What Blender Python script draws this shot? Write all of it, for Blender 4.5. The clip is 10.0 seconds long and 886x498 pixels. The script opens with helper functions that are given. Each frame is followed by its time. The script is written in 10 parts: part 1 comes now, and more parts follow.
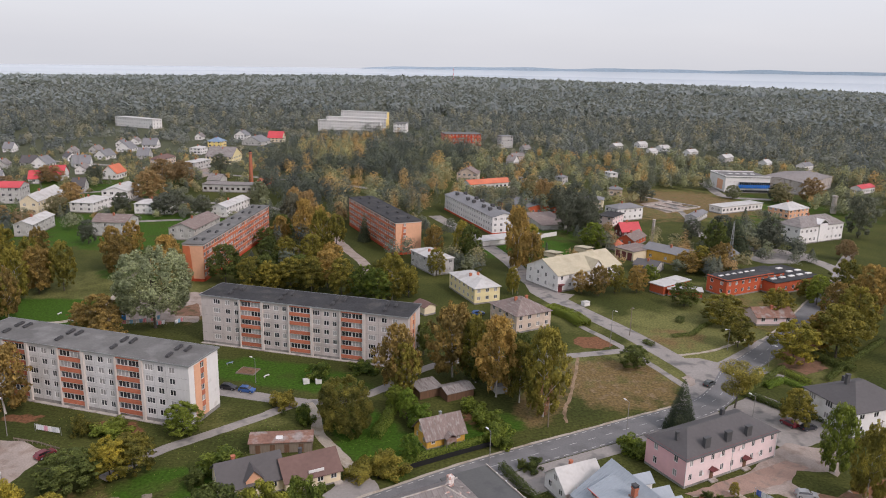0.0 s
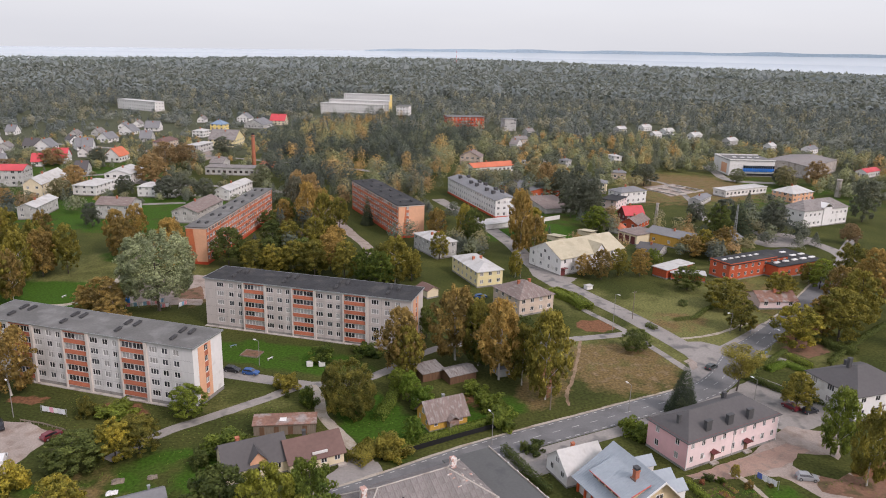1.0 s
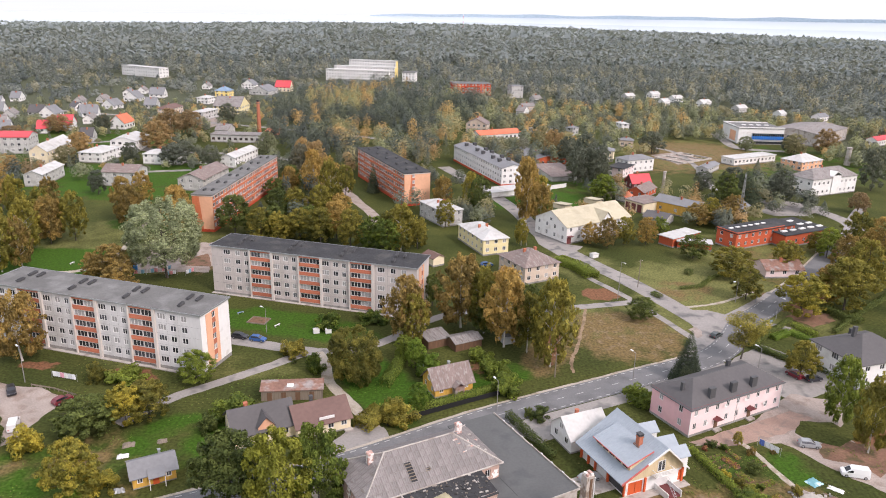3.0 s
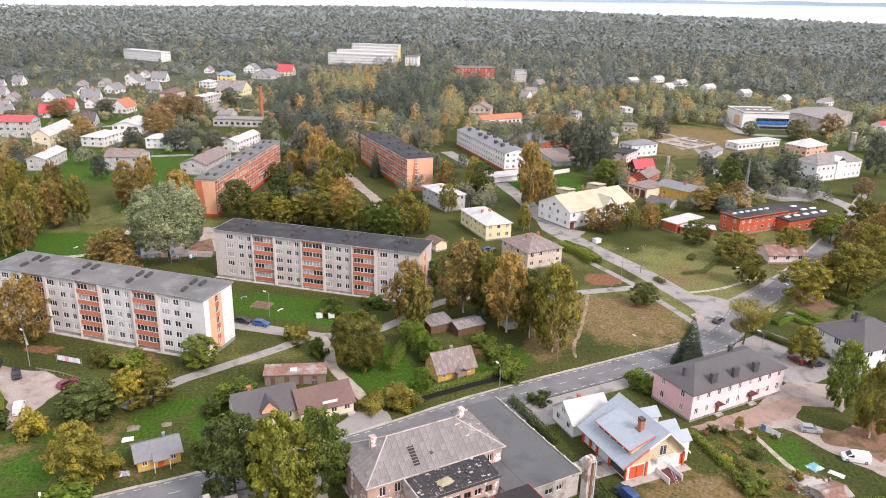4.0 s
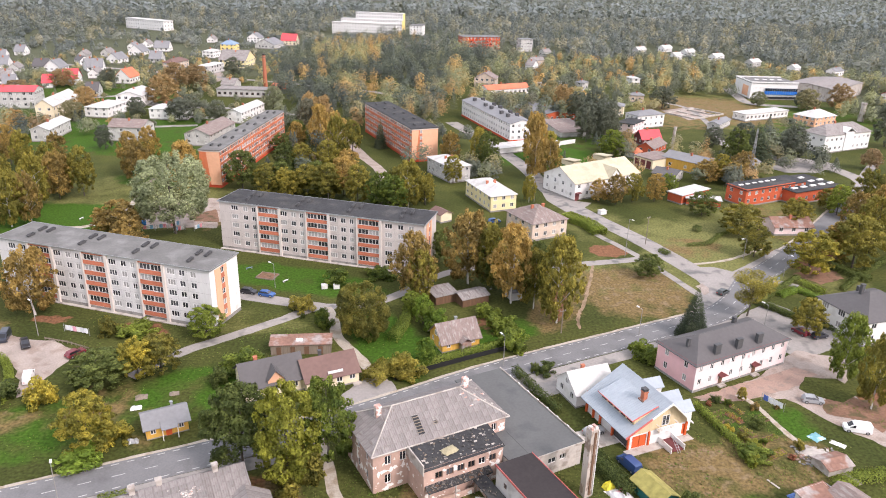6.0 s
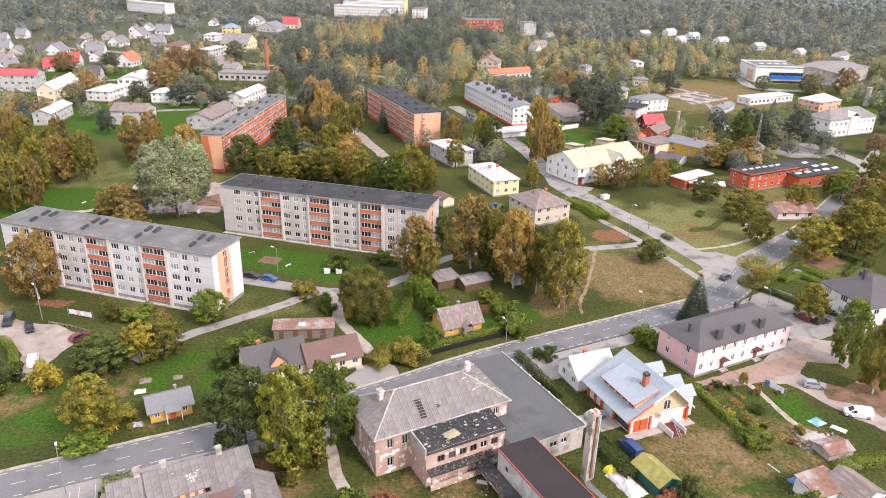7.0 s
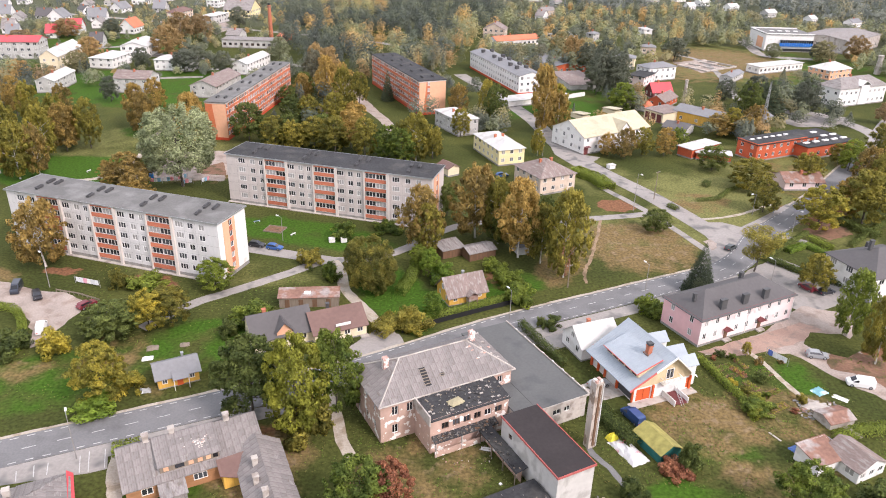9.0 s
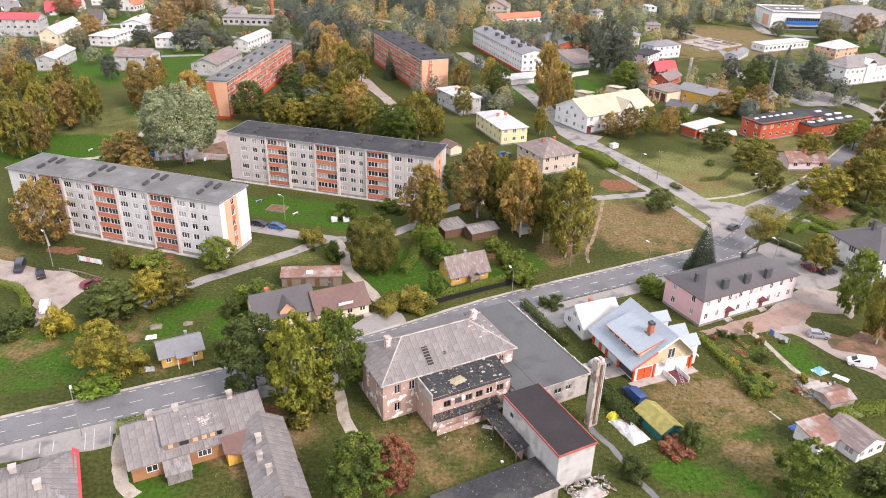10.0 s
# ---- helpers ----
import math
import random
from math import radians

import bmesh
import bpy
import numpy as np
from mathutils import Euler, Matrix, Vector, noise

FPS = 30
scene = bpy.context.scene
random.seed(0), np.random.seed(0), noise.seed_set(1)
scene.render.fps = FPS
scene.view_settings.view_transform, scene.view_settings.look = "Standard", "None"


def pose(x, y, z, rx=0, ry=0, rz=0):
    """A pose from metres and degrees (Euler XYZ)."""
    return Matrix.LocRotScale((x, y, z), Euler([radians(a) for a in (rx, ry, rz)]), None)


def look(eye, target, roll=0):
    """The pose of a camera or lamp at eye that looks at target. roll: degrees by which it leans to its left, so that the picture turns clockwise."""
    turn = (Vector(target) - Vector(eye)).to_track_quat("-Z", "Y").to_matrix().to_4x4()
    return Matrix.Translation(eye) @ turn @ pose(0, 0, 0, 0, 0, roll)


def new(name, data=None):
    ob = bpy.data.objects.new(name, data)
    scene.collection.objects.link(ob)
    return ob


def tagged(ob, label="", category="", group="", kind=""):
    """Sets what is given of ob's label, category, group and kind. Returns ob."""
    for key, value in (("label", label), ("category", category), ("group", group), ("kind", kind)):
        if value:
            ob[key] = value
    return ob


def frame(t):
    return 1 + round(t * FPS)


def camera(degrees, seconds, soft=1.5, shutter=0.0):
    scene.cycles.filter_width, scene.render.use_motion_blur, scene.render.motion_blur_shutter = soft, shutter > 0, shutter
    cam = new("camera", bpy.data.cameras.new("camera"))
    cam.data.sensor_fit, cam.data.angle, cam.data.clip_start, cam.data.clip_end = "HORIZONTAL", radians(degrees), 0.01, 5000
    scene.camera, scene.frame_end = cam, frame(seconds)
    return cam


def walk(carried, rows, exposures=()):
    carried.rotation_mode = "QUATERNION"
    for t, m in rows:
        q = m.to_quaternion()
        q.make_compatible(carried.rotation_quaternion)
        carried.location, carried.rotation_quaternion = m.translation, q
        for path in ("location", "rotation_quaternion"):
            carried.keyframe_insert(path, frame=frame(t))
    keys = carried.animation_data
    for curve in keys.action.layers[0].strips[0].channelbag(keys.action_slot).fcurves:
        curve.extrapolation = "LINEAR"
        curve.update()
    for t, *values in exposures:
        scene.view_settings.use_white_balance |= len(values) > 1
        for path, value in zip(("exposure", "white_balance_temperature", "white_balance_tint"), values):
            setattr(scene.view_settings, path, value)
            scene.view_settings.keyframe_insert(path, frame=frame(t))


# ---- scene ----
cam = camera(63.2, 10.0, soft=1.0)
EYE = (0.0, 0.0, 78.0)
# seconds, and the three turns of the camera, which hovers and tilts down
ROWS = [
    (0.0, 75.775, -1.454, 0.369),
    (0.5, 75.131, -1.461, 0.494),
    (1.0, 74.445, -1.461, 0.612),
    (1.5, 73.808, -1.467, 0.733),
    (2.0, 73.136, -1.469, 0.863),
    (2.5, 72.510, -1.464, 0.978),
    (4.0, 70.693, -1.455, 1.326),
    (4.5, 70.148, -1.455, 1.419),
    (5.0, 69.547, -1.448, 1.524),
    (5.5, 68.983, -1.421, 1.612),
    (7.0, 67.178, -1.405, 1.922),
    (7.5, 66.586, -1.412, 2.023),
    (8.0, 65.963, -1.418, 2.144),
    (8.5, 65.372, -1.413, 2.230),
    (9.0, 64.726, -1.416, 2.344),
    (9.5, 64.135, -1.410, 2.441),
    (10.0, 63.090, -1.401, 2.536),
]
EXPOSURE = [(t, stops, 6420, 23) for t, stops in ((0.0, -0.18), (1.0, -0.06), (2.5, 0.3), (4.5, 0.68), (5.5, 0.74), (7.0, 0.75), (10.0, 0.74))]
walk(cam, [(t, pose(*EYE, rx, ry, rz)) for t, rx, ry, rz in ROWS], EXPOSURE)

# ---- sky and sun: an overcast afternoon, the brighter part of the sky behind the camera to the right ----
SUN_AZ, SUN_EL = 130.0, 42.0      # degrees clockwise from +y, and up
world = bpy.data.worlds.new("overcast_sky")
scene.world = world
world.use_nodes = True
wn, wl = world.node_tree.nodes, world.node_tree.links
wn.clear()
sky = wn.new("ShaderNodeTexSky")
sky.sky_type = 'NISHITA'
sky.sun_disc = False
sky.sun_elevation, sky.sun_rotation = radians(SUN_EL), radians(SUN_AZ)
sky.dust_density, sky.air_density = 4.0, 1.0
bg_sky = wn.new("ShaderNodeBackground")
bg_sky.inputs[1].default_value = 0.05
wl.new(sky.outputs[0], bg_sky.inputs[0])
bg_cloud = wn.new("ShaderNodeBackground")
wtc, wno, wra = wn.new("ShaderNodeTexCoord"), wn.new("ShaderNodeTexNoise"), wn.new("ShaderNodeValToRGB")
wmap = wn.new("ShaderNodeMapping")
wmap.inputs["Scale"].default_value = (1.0, 1.0, 5.0)
wl.new(wtc.outputs["Generated"], wmap.inputs[0])
wl.new(wmap.outputs[0], wno.inputs["Vector"])
wno.inputs["Scale"].default_value, wno.inputs["Detail"].default_value = 1.6, 5.0
wra.color_ramp.elements[0].position, wra.color_ramp.elements[0].color = 0.3, (0.75, 0.812, 0.812, 1)
wra.color_ramp.elements[1].position, wra.color_ramp.elements[1].color = 0.7, (0.835, 0.895, 0.882, 1)
wl.new(wno.outputs["Fac"], wra.inputs[0])
wl.new(wra.outputs[0], bg_cloud.inputs[0])
bg_cloud.inputs[1].default_value = 0.88
wadd, wout = wn.new("ShaderNodeAddShader"), wn.new("ShaderNodeOutputWorld")
wl.new(bg_sky.outputs[0], wadd.inputs[0])
wl.new(bg_cloud.outputs[0], wadd.inputs[1])
wl.new(wadd.outputs[0], wout.inputs[0])
sun_data = bpy.data.lights.new("sun", 'SUN')
sun_data.energy, sun_data.angle, sun_data.color = 1.75, radians(14), (1.0, 0.95, 0.88)
sun = new("sun", sun_data)
az, el = radians(SUN_AZ), radians(SUN_EL)
sun.matrix_world = look((200 * math.sin(az) * math.cos(el), 200 * math.cos(az) * math.cos(el), 200 * math.sin(el)), (0, 0, 0))


# ---- materials ----
def mat(name, col, rough=0.8, var=0.18, scale=1.5, var2=0.12, scale2=0.12, bump=0.0, bump_scale=8.0, metal=0.0,
        rand=0.0, stain=None, stain_amount=0.0, stain_scale=0.35, stretch=(1, 1, 1), island=0.0, stain_edge=0.0):
    """A surface with grain, broad unevenness, stains and fine relief; rand: how far single objects differ."""
    m = bpy.data.materials.new(name)
    m.use_nodes = True
    n, l = m.node_tree.nodes, m.node_tree.links
    bsdf = n["Principled BSDF"]
    tc, mp = n.new("ShaderNodeTexCoord"), n.new("ShaderNodeMapping")
    mp.inputs["Scale"].default_value = stretch
    l.new(tc.outputs["Object"], mp.inputs[0])

    def noise_tex(s, detail=4.0):
        t = n.new("ShaderNodeTexNoise")
        t.inputs["Scale"].default_value, t.inputs["Detail"].default_value = s, detail
        l.new(mp.outputs[0], t.inputs["Vector"])
        return t

    def times(a, fac_socket, lo, hi):
        r, x = n.new("ShaderNodeMapRange"), n.new("ShaderNodeVectorMath")
        r.inputs["From Min"].default_value, r.inputs["From Max"].default_value = 0.25, 0.75
        r.inputs["To Min"].default_value, r.inputs["To Max"].default_value = lo, hi
        l.new(fac_socket, r.inputs["Value"])
        x.operation = 'SCALE'
        l.new(a, x.inputs[0])
        l.new(r.outputs[0], x.inputs["Scale"])
        return x.outputs[0]

    rgb = n.new("ShaderNodeRGB")
    rgb.outputs[0].default_value = (*col, 1)
    c = rgb.outputs[0]
    if stain:
        st, ra, mx = noise_tex(stain_scale, 6.0), n.new("ShaderNodeValToRGB"), n.new("ShaderNodeMix")
        ra.color_ramp.elements[0].position = 0.62 - 0.25 * stain_amount
        ra.color_ramp.elements[1].position = 0.70 - 0.15 * stain_amount if not stain_edge else 0.62 - 0.25 * stain_amount + stain_edge
        mx.data_type = 'RGBA'
        l.new(st.outputs["Fac"], ra.inputs[0])
        l.new(ra.outputs[0], mx.inputs["Factor"])
        l.new(c, mx.inputs["A"])
        mx.inputs["B"].default_value = (*stain, 1)
        c = mx.outputs["Result"]
    c = times(c, noise_tex(scale).outputs["Fac"], 1 - var, 1 + var)
    c = times(c, noise_tex(scale2, 2.0).outputs["Fac"], 1 - var2, 1 + var2)
    if rand:
        oi = n.new("ShaderNodeObjectInfo")
        c = times(c, oi.outputs["Random"], 1 - rand, 1 + rand)
    if island:
        ge = n.new("ShaderNodeNewGeometry")
        c = times(c, ge.outputs["Random Per Island"], 1 - island, 1 + island)
    l.new(c, bsdf.inputs["Base Color"])
    bsdf.inputs["Roughness"].default_value, bsdf.inputs["Metallic"].default_value = rough, metal
    bsdf.inputs["Specular IOR Level"].default_value = 0.35
    if bump:
        b = n.new("ShaderNodeBump")
        b.inputs["Strength"].default_value, b.inputs["Distance"].default_value = bump, 0.05
        l.new(noise_tex(bump_scale, 6.0).outputs["Fac"], b.inputs["Height"])
        l.new(b.outputs[0], bsdf.inputs["Normal"])
    return m


def leaf_mat(name, col, col2, spread=0.35, patches=3.5):
    """Foliage: every clump and every tree takes its own tone between two colours, and light comes through."""
    m = bpy.data.materials.new(name)
    m.use_nodes = True
    n, l = m.node_tree.nodes, m.node_tree.links
    bsdf, out = n["Principled BSDF"], n["Material Output"]
    ge, oi, mx, ad = n.new("ShaderNodeNewGeometry"), n.new("ShaderNodeObjectInfo"), n.new("ShaderNodeMix"), n.new("ShaderNodeMath")
    tc, no = n.new("ShaderNodeTexCoord"), n.new("ShaderNodeTexNoise")
    no.inputs["Scale"].default_value = patches
    l.new(tc.outputs["Object"], no.inputs["Vector"])
    ad.operation = 'MULTIPLY_ADD'
    l.new(oi.outputs["Random"], ad.inputs[0])
    ad.inputs[1].default_value = 0.6
    sb = n.new("ShaderNodeMath")
    sb.operation = 'MULTIPLY_ADD'
    l.new(no.outputs["Fac"], sb.inputs[0])
    sb.inputs[1].default_value, sb.inputs[2].default_value = 2.4, -1.0
    l.new(sb.outputs[0], ad.inputs[2])
    mx.data_type, mx.clamp_factor = 'RGBA', True
    l.new(ad.outputs[0], mx.inputs["Factor"])
    mx.inputs["A"].default_value, mx.inputs["B"].default_value = (*col, 1), (*col2, 1)
    r, x = n.new("ShaderNodeMapRange"), n.new("ShaderNodeVectorMath")
    r.inputs["To Min"].default_value, r.inputs["To Max"].default_value = 1 - spread, 1 + spread
    l.new(ge.outputs["Random Per Island"], r.inputs["Value"])
    x.operation = 'SCALE'
    l.new(mx.outputs["Result"], x.inputs[0])
    l.new(r.outputs[0], x.inputs["Scale"])
    l.new(x.outputs[0], bsdf.inputs["Base Color"])
    bsdf.inputs["Roughness"].default_value = 0.7
    bsdf.inputs["Specular IOR Level"].default_value = 0.2
    tr, mxs = n.new("ShaderNodeBsdfTranslucent"), n.new("ShaderNodeMixShader")
    tint = n.new("ShaderNodeVectorMath")
    tint.operation = 'MULTIPLY'
    l.new(x.outputs[0], tint.inputs[0])
    tint.inputs[1].default_value = (1.7, 1.6, 1.2)
    l.new(tint.outputs[0], tr.inputs[0])
    mxs.inputs[0].default_value = 0.3
    l.new(bsdf.outputs[0], mxs.inputs[1])
    l.new(tr.outputs[0], mxs.inputs[2])
    l.new(mxs.outputs[0], out.inputs[0])
    return m


def ground_mat():
    """Grass from lush to dry, with bare soil, by the mesh's attributes and noise at three scales."""
    m = bpy.data.materials.new("grass_and_soil")
    m.use_nodes = True
    n, l = m.node_tree.nodes, m.node_tree.links
    bsdf = n["Principled BSDF"]
    tc = n.new("ShaderNodeTexCoord")

    def noise_tex(s, detail=5.0):
        t = n.new("ShaderNodeTexNoise")
        t.inputs["Scale"].default_value, t.inputs["Detail"].default_value = s, detail
        l.new(tc.outputs["Object"], t.inputs["Vector"])
        return t.outputs["Fac"]

    def mix(fac, a, b):
        x = n.new("ShaderNodeMix")
        x.data_type, x.clamp_factor = 'RGBA', True
        l.new(fac, x.inputs["Factor"])
        for key, v in (("A", a), ("B", b)):
            if isinstance(v, tuple):
                x.inputs[key].default_value = (*v, 1)
            else:
                l.new(v, x.inputs[key])
        return x.outputs["Result"]

    def ramp(fac, lo, hi):
        r = n.new("ShaderNodeMapRange")
        r.inputs["From Min"].default_value, r.inputs["From Max"].default_value = lo, hi
        l.new(fac, r.inputs["Value"])
        return r.outputs[0]

    def attr(name, amount, fac):
        a, x = n.new("ShaderNodeAttribute"), n.new("ShaderNodeMath")
        a.attribute_name = name
        x.operation = 'MULTIPLY_ADD'
        l.new(a.outputs["Fac"], x.inputs[0])
        x.inputs[1].default_value = amount
        l.new(fac, x.inputs[2])
        return x.outputs[0]

    c = mix(ramp(noise_tex(0.06), 0.35, 0.65), (0.044, 0.054, 0.014), (0.074, 0.080, 0.021))
    c = mix(ramp(attr("pale", 0.6, noise_tex(0.12)), 0.7, 1.05), c, (0.150, 0.150, 0.052))
    c = mix(ramp(attr("lush", 0.6, noise_tex(0.15)), 0.75, 1.0), c, (0.043, 0.094, 0.010))
    c = mix(ramp(attr("dry", 0.62, noise_tex(0.2, 6.0)), 0.72, 0.98), c, (0.165, 0.116, 0.050))
    c = mix(ramp(attr("dry", 0.35, noise_tex(0.5, 8.0)), 0.78, 0.95), c, (0.200, 0.145, 0.085))
    c = mix(ramp(attr("soil", 0.7, noise_tex(0.35, 8.0)), 0.85, 1.0), c, (0.19, 0.092, 0.050))
    c = mix(ramp(attr("forest", 1.0, noise_tex(0.05)), 0.9, 1.2), c, (0.085, 0.092, 0.055))
    r = n.new("ShaderNodeMapRange")
    r.inputs["From Min"].default_value, r.inputs["From Max"].default_value = 0.3, 0.7
    r.inputs["To Min"].default_value, r.inputs["To Max"].default_value = 0.6, 1.4
    l.new(noise_tex(1.6, 8.0), r.inputs["Value"])
    x = n.new("ShaderNodeVectorMath")
    x.operation = 'SCALE'
    l.new(c, x.inputs[0])
    l.new(r.outputs[0], x.inputs["Scale"])
    l.new(x.outputs[0], bsdf.inputs["Base Color"])
    bsdf.inputs["Roughness"].default_value = 0.95
    bsdf.inputs["Specular IOR Level"].default_value = 0.1
    b = n.new("ShaderNodeBump")
    b.inputs["Strength"].default_value, b.inputs["Distance"].default_value = 0.3, 0.2
    l.new(noise_tex(2.5, 8.0), b.inputs["Height"])
    l.new(b.outputs[0], bsdf.inputs["Normal"])
    return m


def glass_mat(name, dark, pale, share):
    """Window panes: dark rooms behind glass, and here and there a pale curtain."""
    m = bpy.data.materials.new(name)
    m.use_nodes = True
    n, l = m.node_tree.nodes, m.node_tree.links
    bsdf = n["Principled BSDF"]
    oi, ra = n.new("ShaderNodeObjectInfo"), n.new("ShaderNodeValToRGB")
    ra.color_ramp.interpolation = 'CONSTANT'
    ra.color_ramp.elements[0].color = (*dark, 1)
    ra.color_ramp.elements[1].position, ra.color_ramp.elements[1].color = 1 - share, (*pale, 1)
    e = ra.color_ramp.elements.new(0.4)
    e.color = (dark[0] * 2.2, dark[1] * 2.2, dark[2] * 2.2, 1)
    l.new(oi.outputs["Random"], ra.inputs[0])
    l.new(ra.outputs[0], bsdf.inputs["Base Color"])
    bsdf.inputs["Roughness"].default_value = 0.06
    bsdf.inputs["Specular IOR Level"].default_value = 0.5
    return m


M = {}
M["grass"] = ground_mat()
M["asphalt"] = mat("asphalt", (0.165, 0.163, 0.164), 0.9, 0.12, 3.0, 0.12, 0.15, 0.3, 20, stain=(0.135, 0.133, 0.134), stain_amount=0.5, stain_scale=0.2)
M["asphalt_pale"] = mat("worn_pale_asphalt", (0.285, 0.262, 0.243), 0.92, 0.14, 2.0, 0.12, 0.12, 0.3, 15, stain=(0.15, 0.145, 0.14), stain_amount=0.4, stain_scale=0.25)
M["gravel"] = mat("pale_gravel", (0.345, 0.287, 0.25), 0.95, 0.2, 3.0, 0.15, 0.2, 0.6, 12, stain=(0.27, 0.21, 0.175), stain_amount=0.5, stain_scale=0.3)
M["path"] = mat("pale_path", (0.40, 0.35, 0.29), 0.95, 0.18, 3.0, 0.12, 0.2, 0.4, 14, stain=(0.28, 0.23, 0.17), stain_amount=0.4, stain_scale=0.4)
M["dirt"] = mat("trodden_earth", (0.27, 0.19, 0.12), 0.95, 0.2, 2.0, 0.15, 0.2, 0.5, 12, stain=(0.17, 0.12, 0.07), stain_amount=0.5)
M["redsoil"] = mat("reddish_earth", (0.20, 0.11, 0.07), 0.95, 0.25, 2.0, 0.2, 0.2, 0.5, 12, stain=(0.10, 0.075, 0.035), stain_amount=0.5)
M["mark"] = mat("road_paint", (0.46, 0.455, 0.44), 0.8, 0.2, 3.0)
M["panel_grey"] = mat("pale_grey_panel", (0.60, 0.585, 0.575), 0.88, 0.06, 1.5, 0.07, 0.15, 0.15, 6, stain=(0.52, 0.505, 0.49), stain_amount=0.4, stain_scale=0.25, stretch=(1, 1, 0.35))
M["panel_warm"] = mat("warm_grey_panel", (0.53, 0.475, 0.445), 0.88, 0.06, 1.5, 0.07, 0.15, 0.15, 6, stain=(0.45, 0.40, 0.37), stain_amount=0.5, stain_scale=0.25, stretch=(1, 1, 0.35))
M["white_wall"] = mat("white_render", (0.73, 0.715, 0.695), 0.85, 0.05, 1.0, 0.06, 0.12, 0.1, 6, stain=(0.62, 0.60, 0.57), stain_amount=0.15)
M["joint"] = mat("dark_joint", (0.26, 0.25, 0.24), 0.9, 0.1)
M["fin"] = mat("pale_pilaster", (0.60, 0.545, 0.50), 0.88, 0.06, 1.0, 0.06, 0.15)
M["peach"] = mat("peach_render", (0.72, 0.40, 0.25), 0.85, 0.06, 1.0, 0.08, 0.15)
M["orange"] = mat("orange_panel", (0.46, 0.150, 0.085), 0.8, 0.12, 1.5, 0.1, 0.2, rand=0.12)
M["orange_wall"] = mat("orange_brick_wall", (0.56, 0.17, 0.075), 0.85, 0.12, 1.5, 0.08, 0.2, 0.2, 10)
M["red_band"] = mat("red_plinth", (0.52, 0.075, 0.03), 0.85, 0.1, 1.5)
M["plinth"] = mat("grey_plinth", (0.27, 0.255, 0.24), 0.9, 0.15, 1.5, stain=(0.18, 0.17, 0.155), stain_amount=0.4)
M["bitumen"] = mat("bitumen_roofing", (0.140, 0.137, 0.130), 0.9, 0.12, 2.0, 0.16, 0.15, 0.3, 5, stain=(0.185, 0.182, 0.175), stain_amount=0.5, stain_scale=0.2)
M["bitumen_dark"] = mat("dark_bitumen_roofing", (0.038, 0.038, 0.040), 0.9, 0.3, 2.0, 0.25, 0.25, 0.5, 5, stain=(0.06, 0.058, 0.055), stain_amount=0.35, stain_scale=0.2)
M["bitumen_mid"] = mat("grey_roofing_felt", (0.106, 0.108, 0.106), 0.85, 0.08, 2.0, 0.12, 0.12, 0.2, 5, stain=(0.085, 0.088, 0.088), stain_amount=0.3, stain_scale=0.2)
M["vent"] = mat("dark_vent", (0.075, 0.075, 0.077), 0.7, 0.15, 3.0)
M["frame"] = mat("white_window_frame", (0.74, 0.73, 0.71), 0.6, 0.05)
M["brown_frame"] = mat("brown_window_frame", (0.16, 0.10, 0.07), 0.7, 0.15)
M["glass"] = glass_mat("window_glass", (0.03, 0.032, 0.036), (0.33, 0.32, 0.31), 0.36)
M["glass_balcony"] = glass_mat("balcony_glazing", (0.035, 0.036, 0.04), (0.36, 0.35, 0.34), 0.42)
M["glass_dark"] = glass_mat("dark_window_glass", (0.016, 0.017, 0.02), (0.09, 0.09, 0.10), 0.2)
M["pink"] = mat("pink_render", (0.74, 0.44, 0.45), 0.85, 0.05, 1.0, 0.06, 0.15, 0.1, 6)
M["pink_pale"] = mat("pale_pink_render", (0.76, 0.61, 0.60), 0.85, 0.05, 1.0, 0.06, 0.15, 0.1, 6)
M["cream"] = mat("cream_render", (0.72, 0.62, 0.44), 0.85, 0.06, 1.0, 0.08, 0.15)
M["yellow_wall"] = mat("yellow_render", (0.78, 0.60, 0.22), 0.85, 0.06, 1.0, 0.08, 0.15)
M["pale_yellow"] = mat("pale_yellow_render", (0.74, 0.64, 0.36), 0.85, 0.06, 1.0, 0.08, 0.15)
M["ochre"] = mat("ochre_boards", (0.62, 0.36, 0.07), 0.85, 0.15, 1.0, 0.1, 0.2, 0.3, 10, stretch=(4, 4, 0.3))
M["beige"] = mat("beige_render", (0.58, 0.47, 0.38), 0.88, 0.08, 1.0, 0.1, 0.15, stain=(0.46, 0.38, 0.31), stain_amount=0.4)
M["grey_wall"] = mat("grey_render", (0.47, 0.46, 0.44), 0.88, 0.08, 1.0, 0.1, 0.15, stain=(0.36, 0.35, 0.33), stain_amount=0.4)
M["brick_red"] = mat("red_brick", (0.50, 0.105, 0.045), 0.88, 0.14, 2.5, 0.1, 0.2, 0.3, 14)
M["ruin_wall"] = mat("peeling_pinkish_render", (0.47, 0.325, 0.265), 0.92, 0.12, 1.0, 0.12, 0.2, 0.4, 6, stain=(0.80, 0.76, 0.72), stain_amount=0.20, stain_scale=0.7, stain_edge=0.015)
M["ruin_brick"] = mat("crumbling_pink_brick", (0.50, 0.31, 0.26), 0.95, 0.2, 2.0, 0.15, 0.3, 0.6, 8, stain=(0.70, 0.64, 0.60), stain_amount=0.5, stain_scale=1.2, stain_edge=0.03)
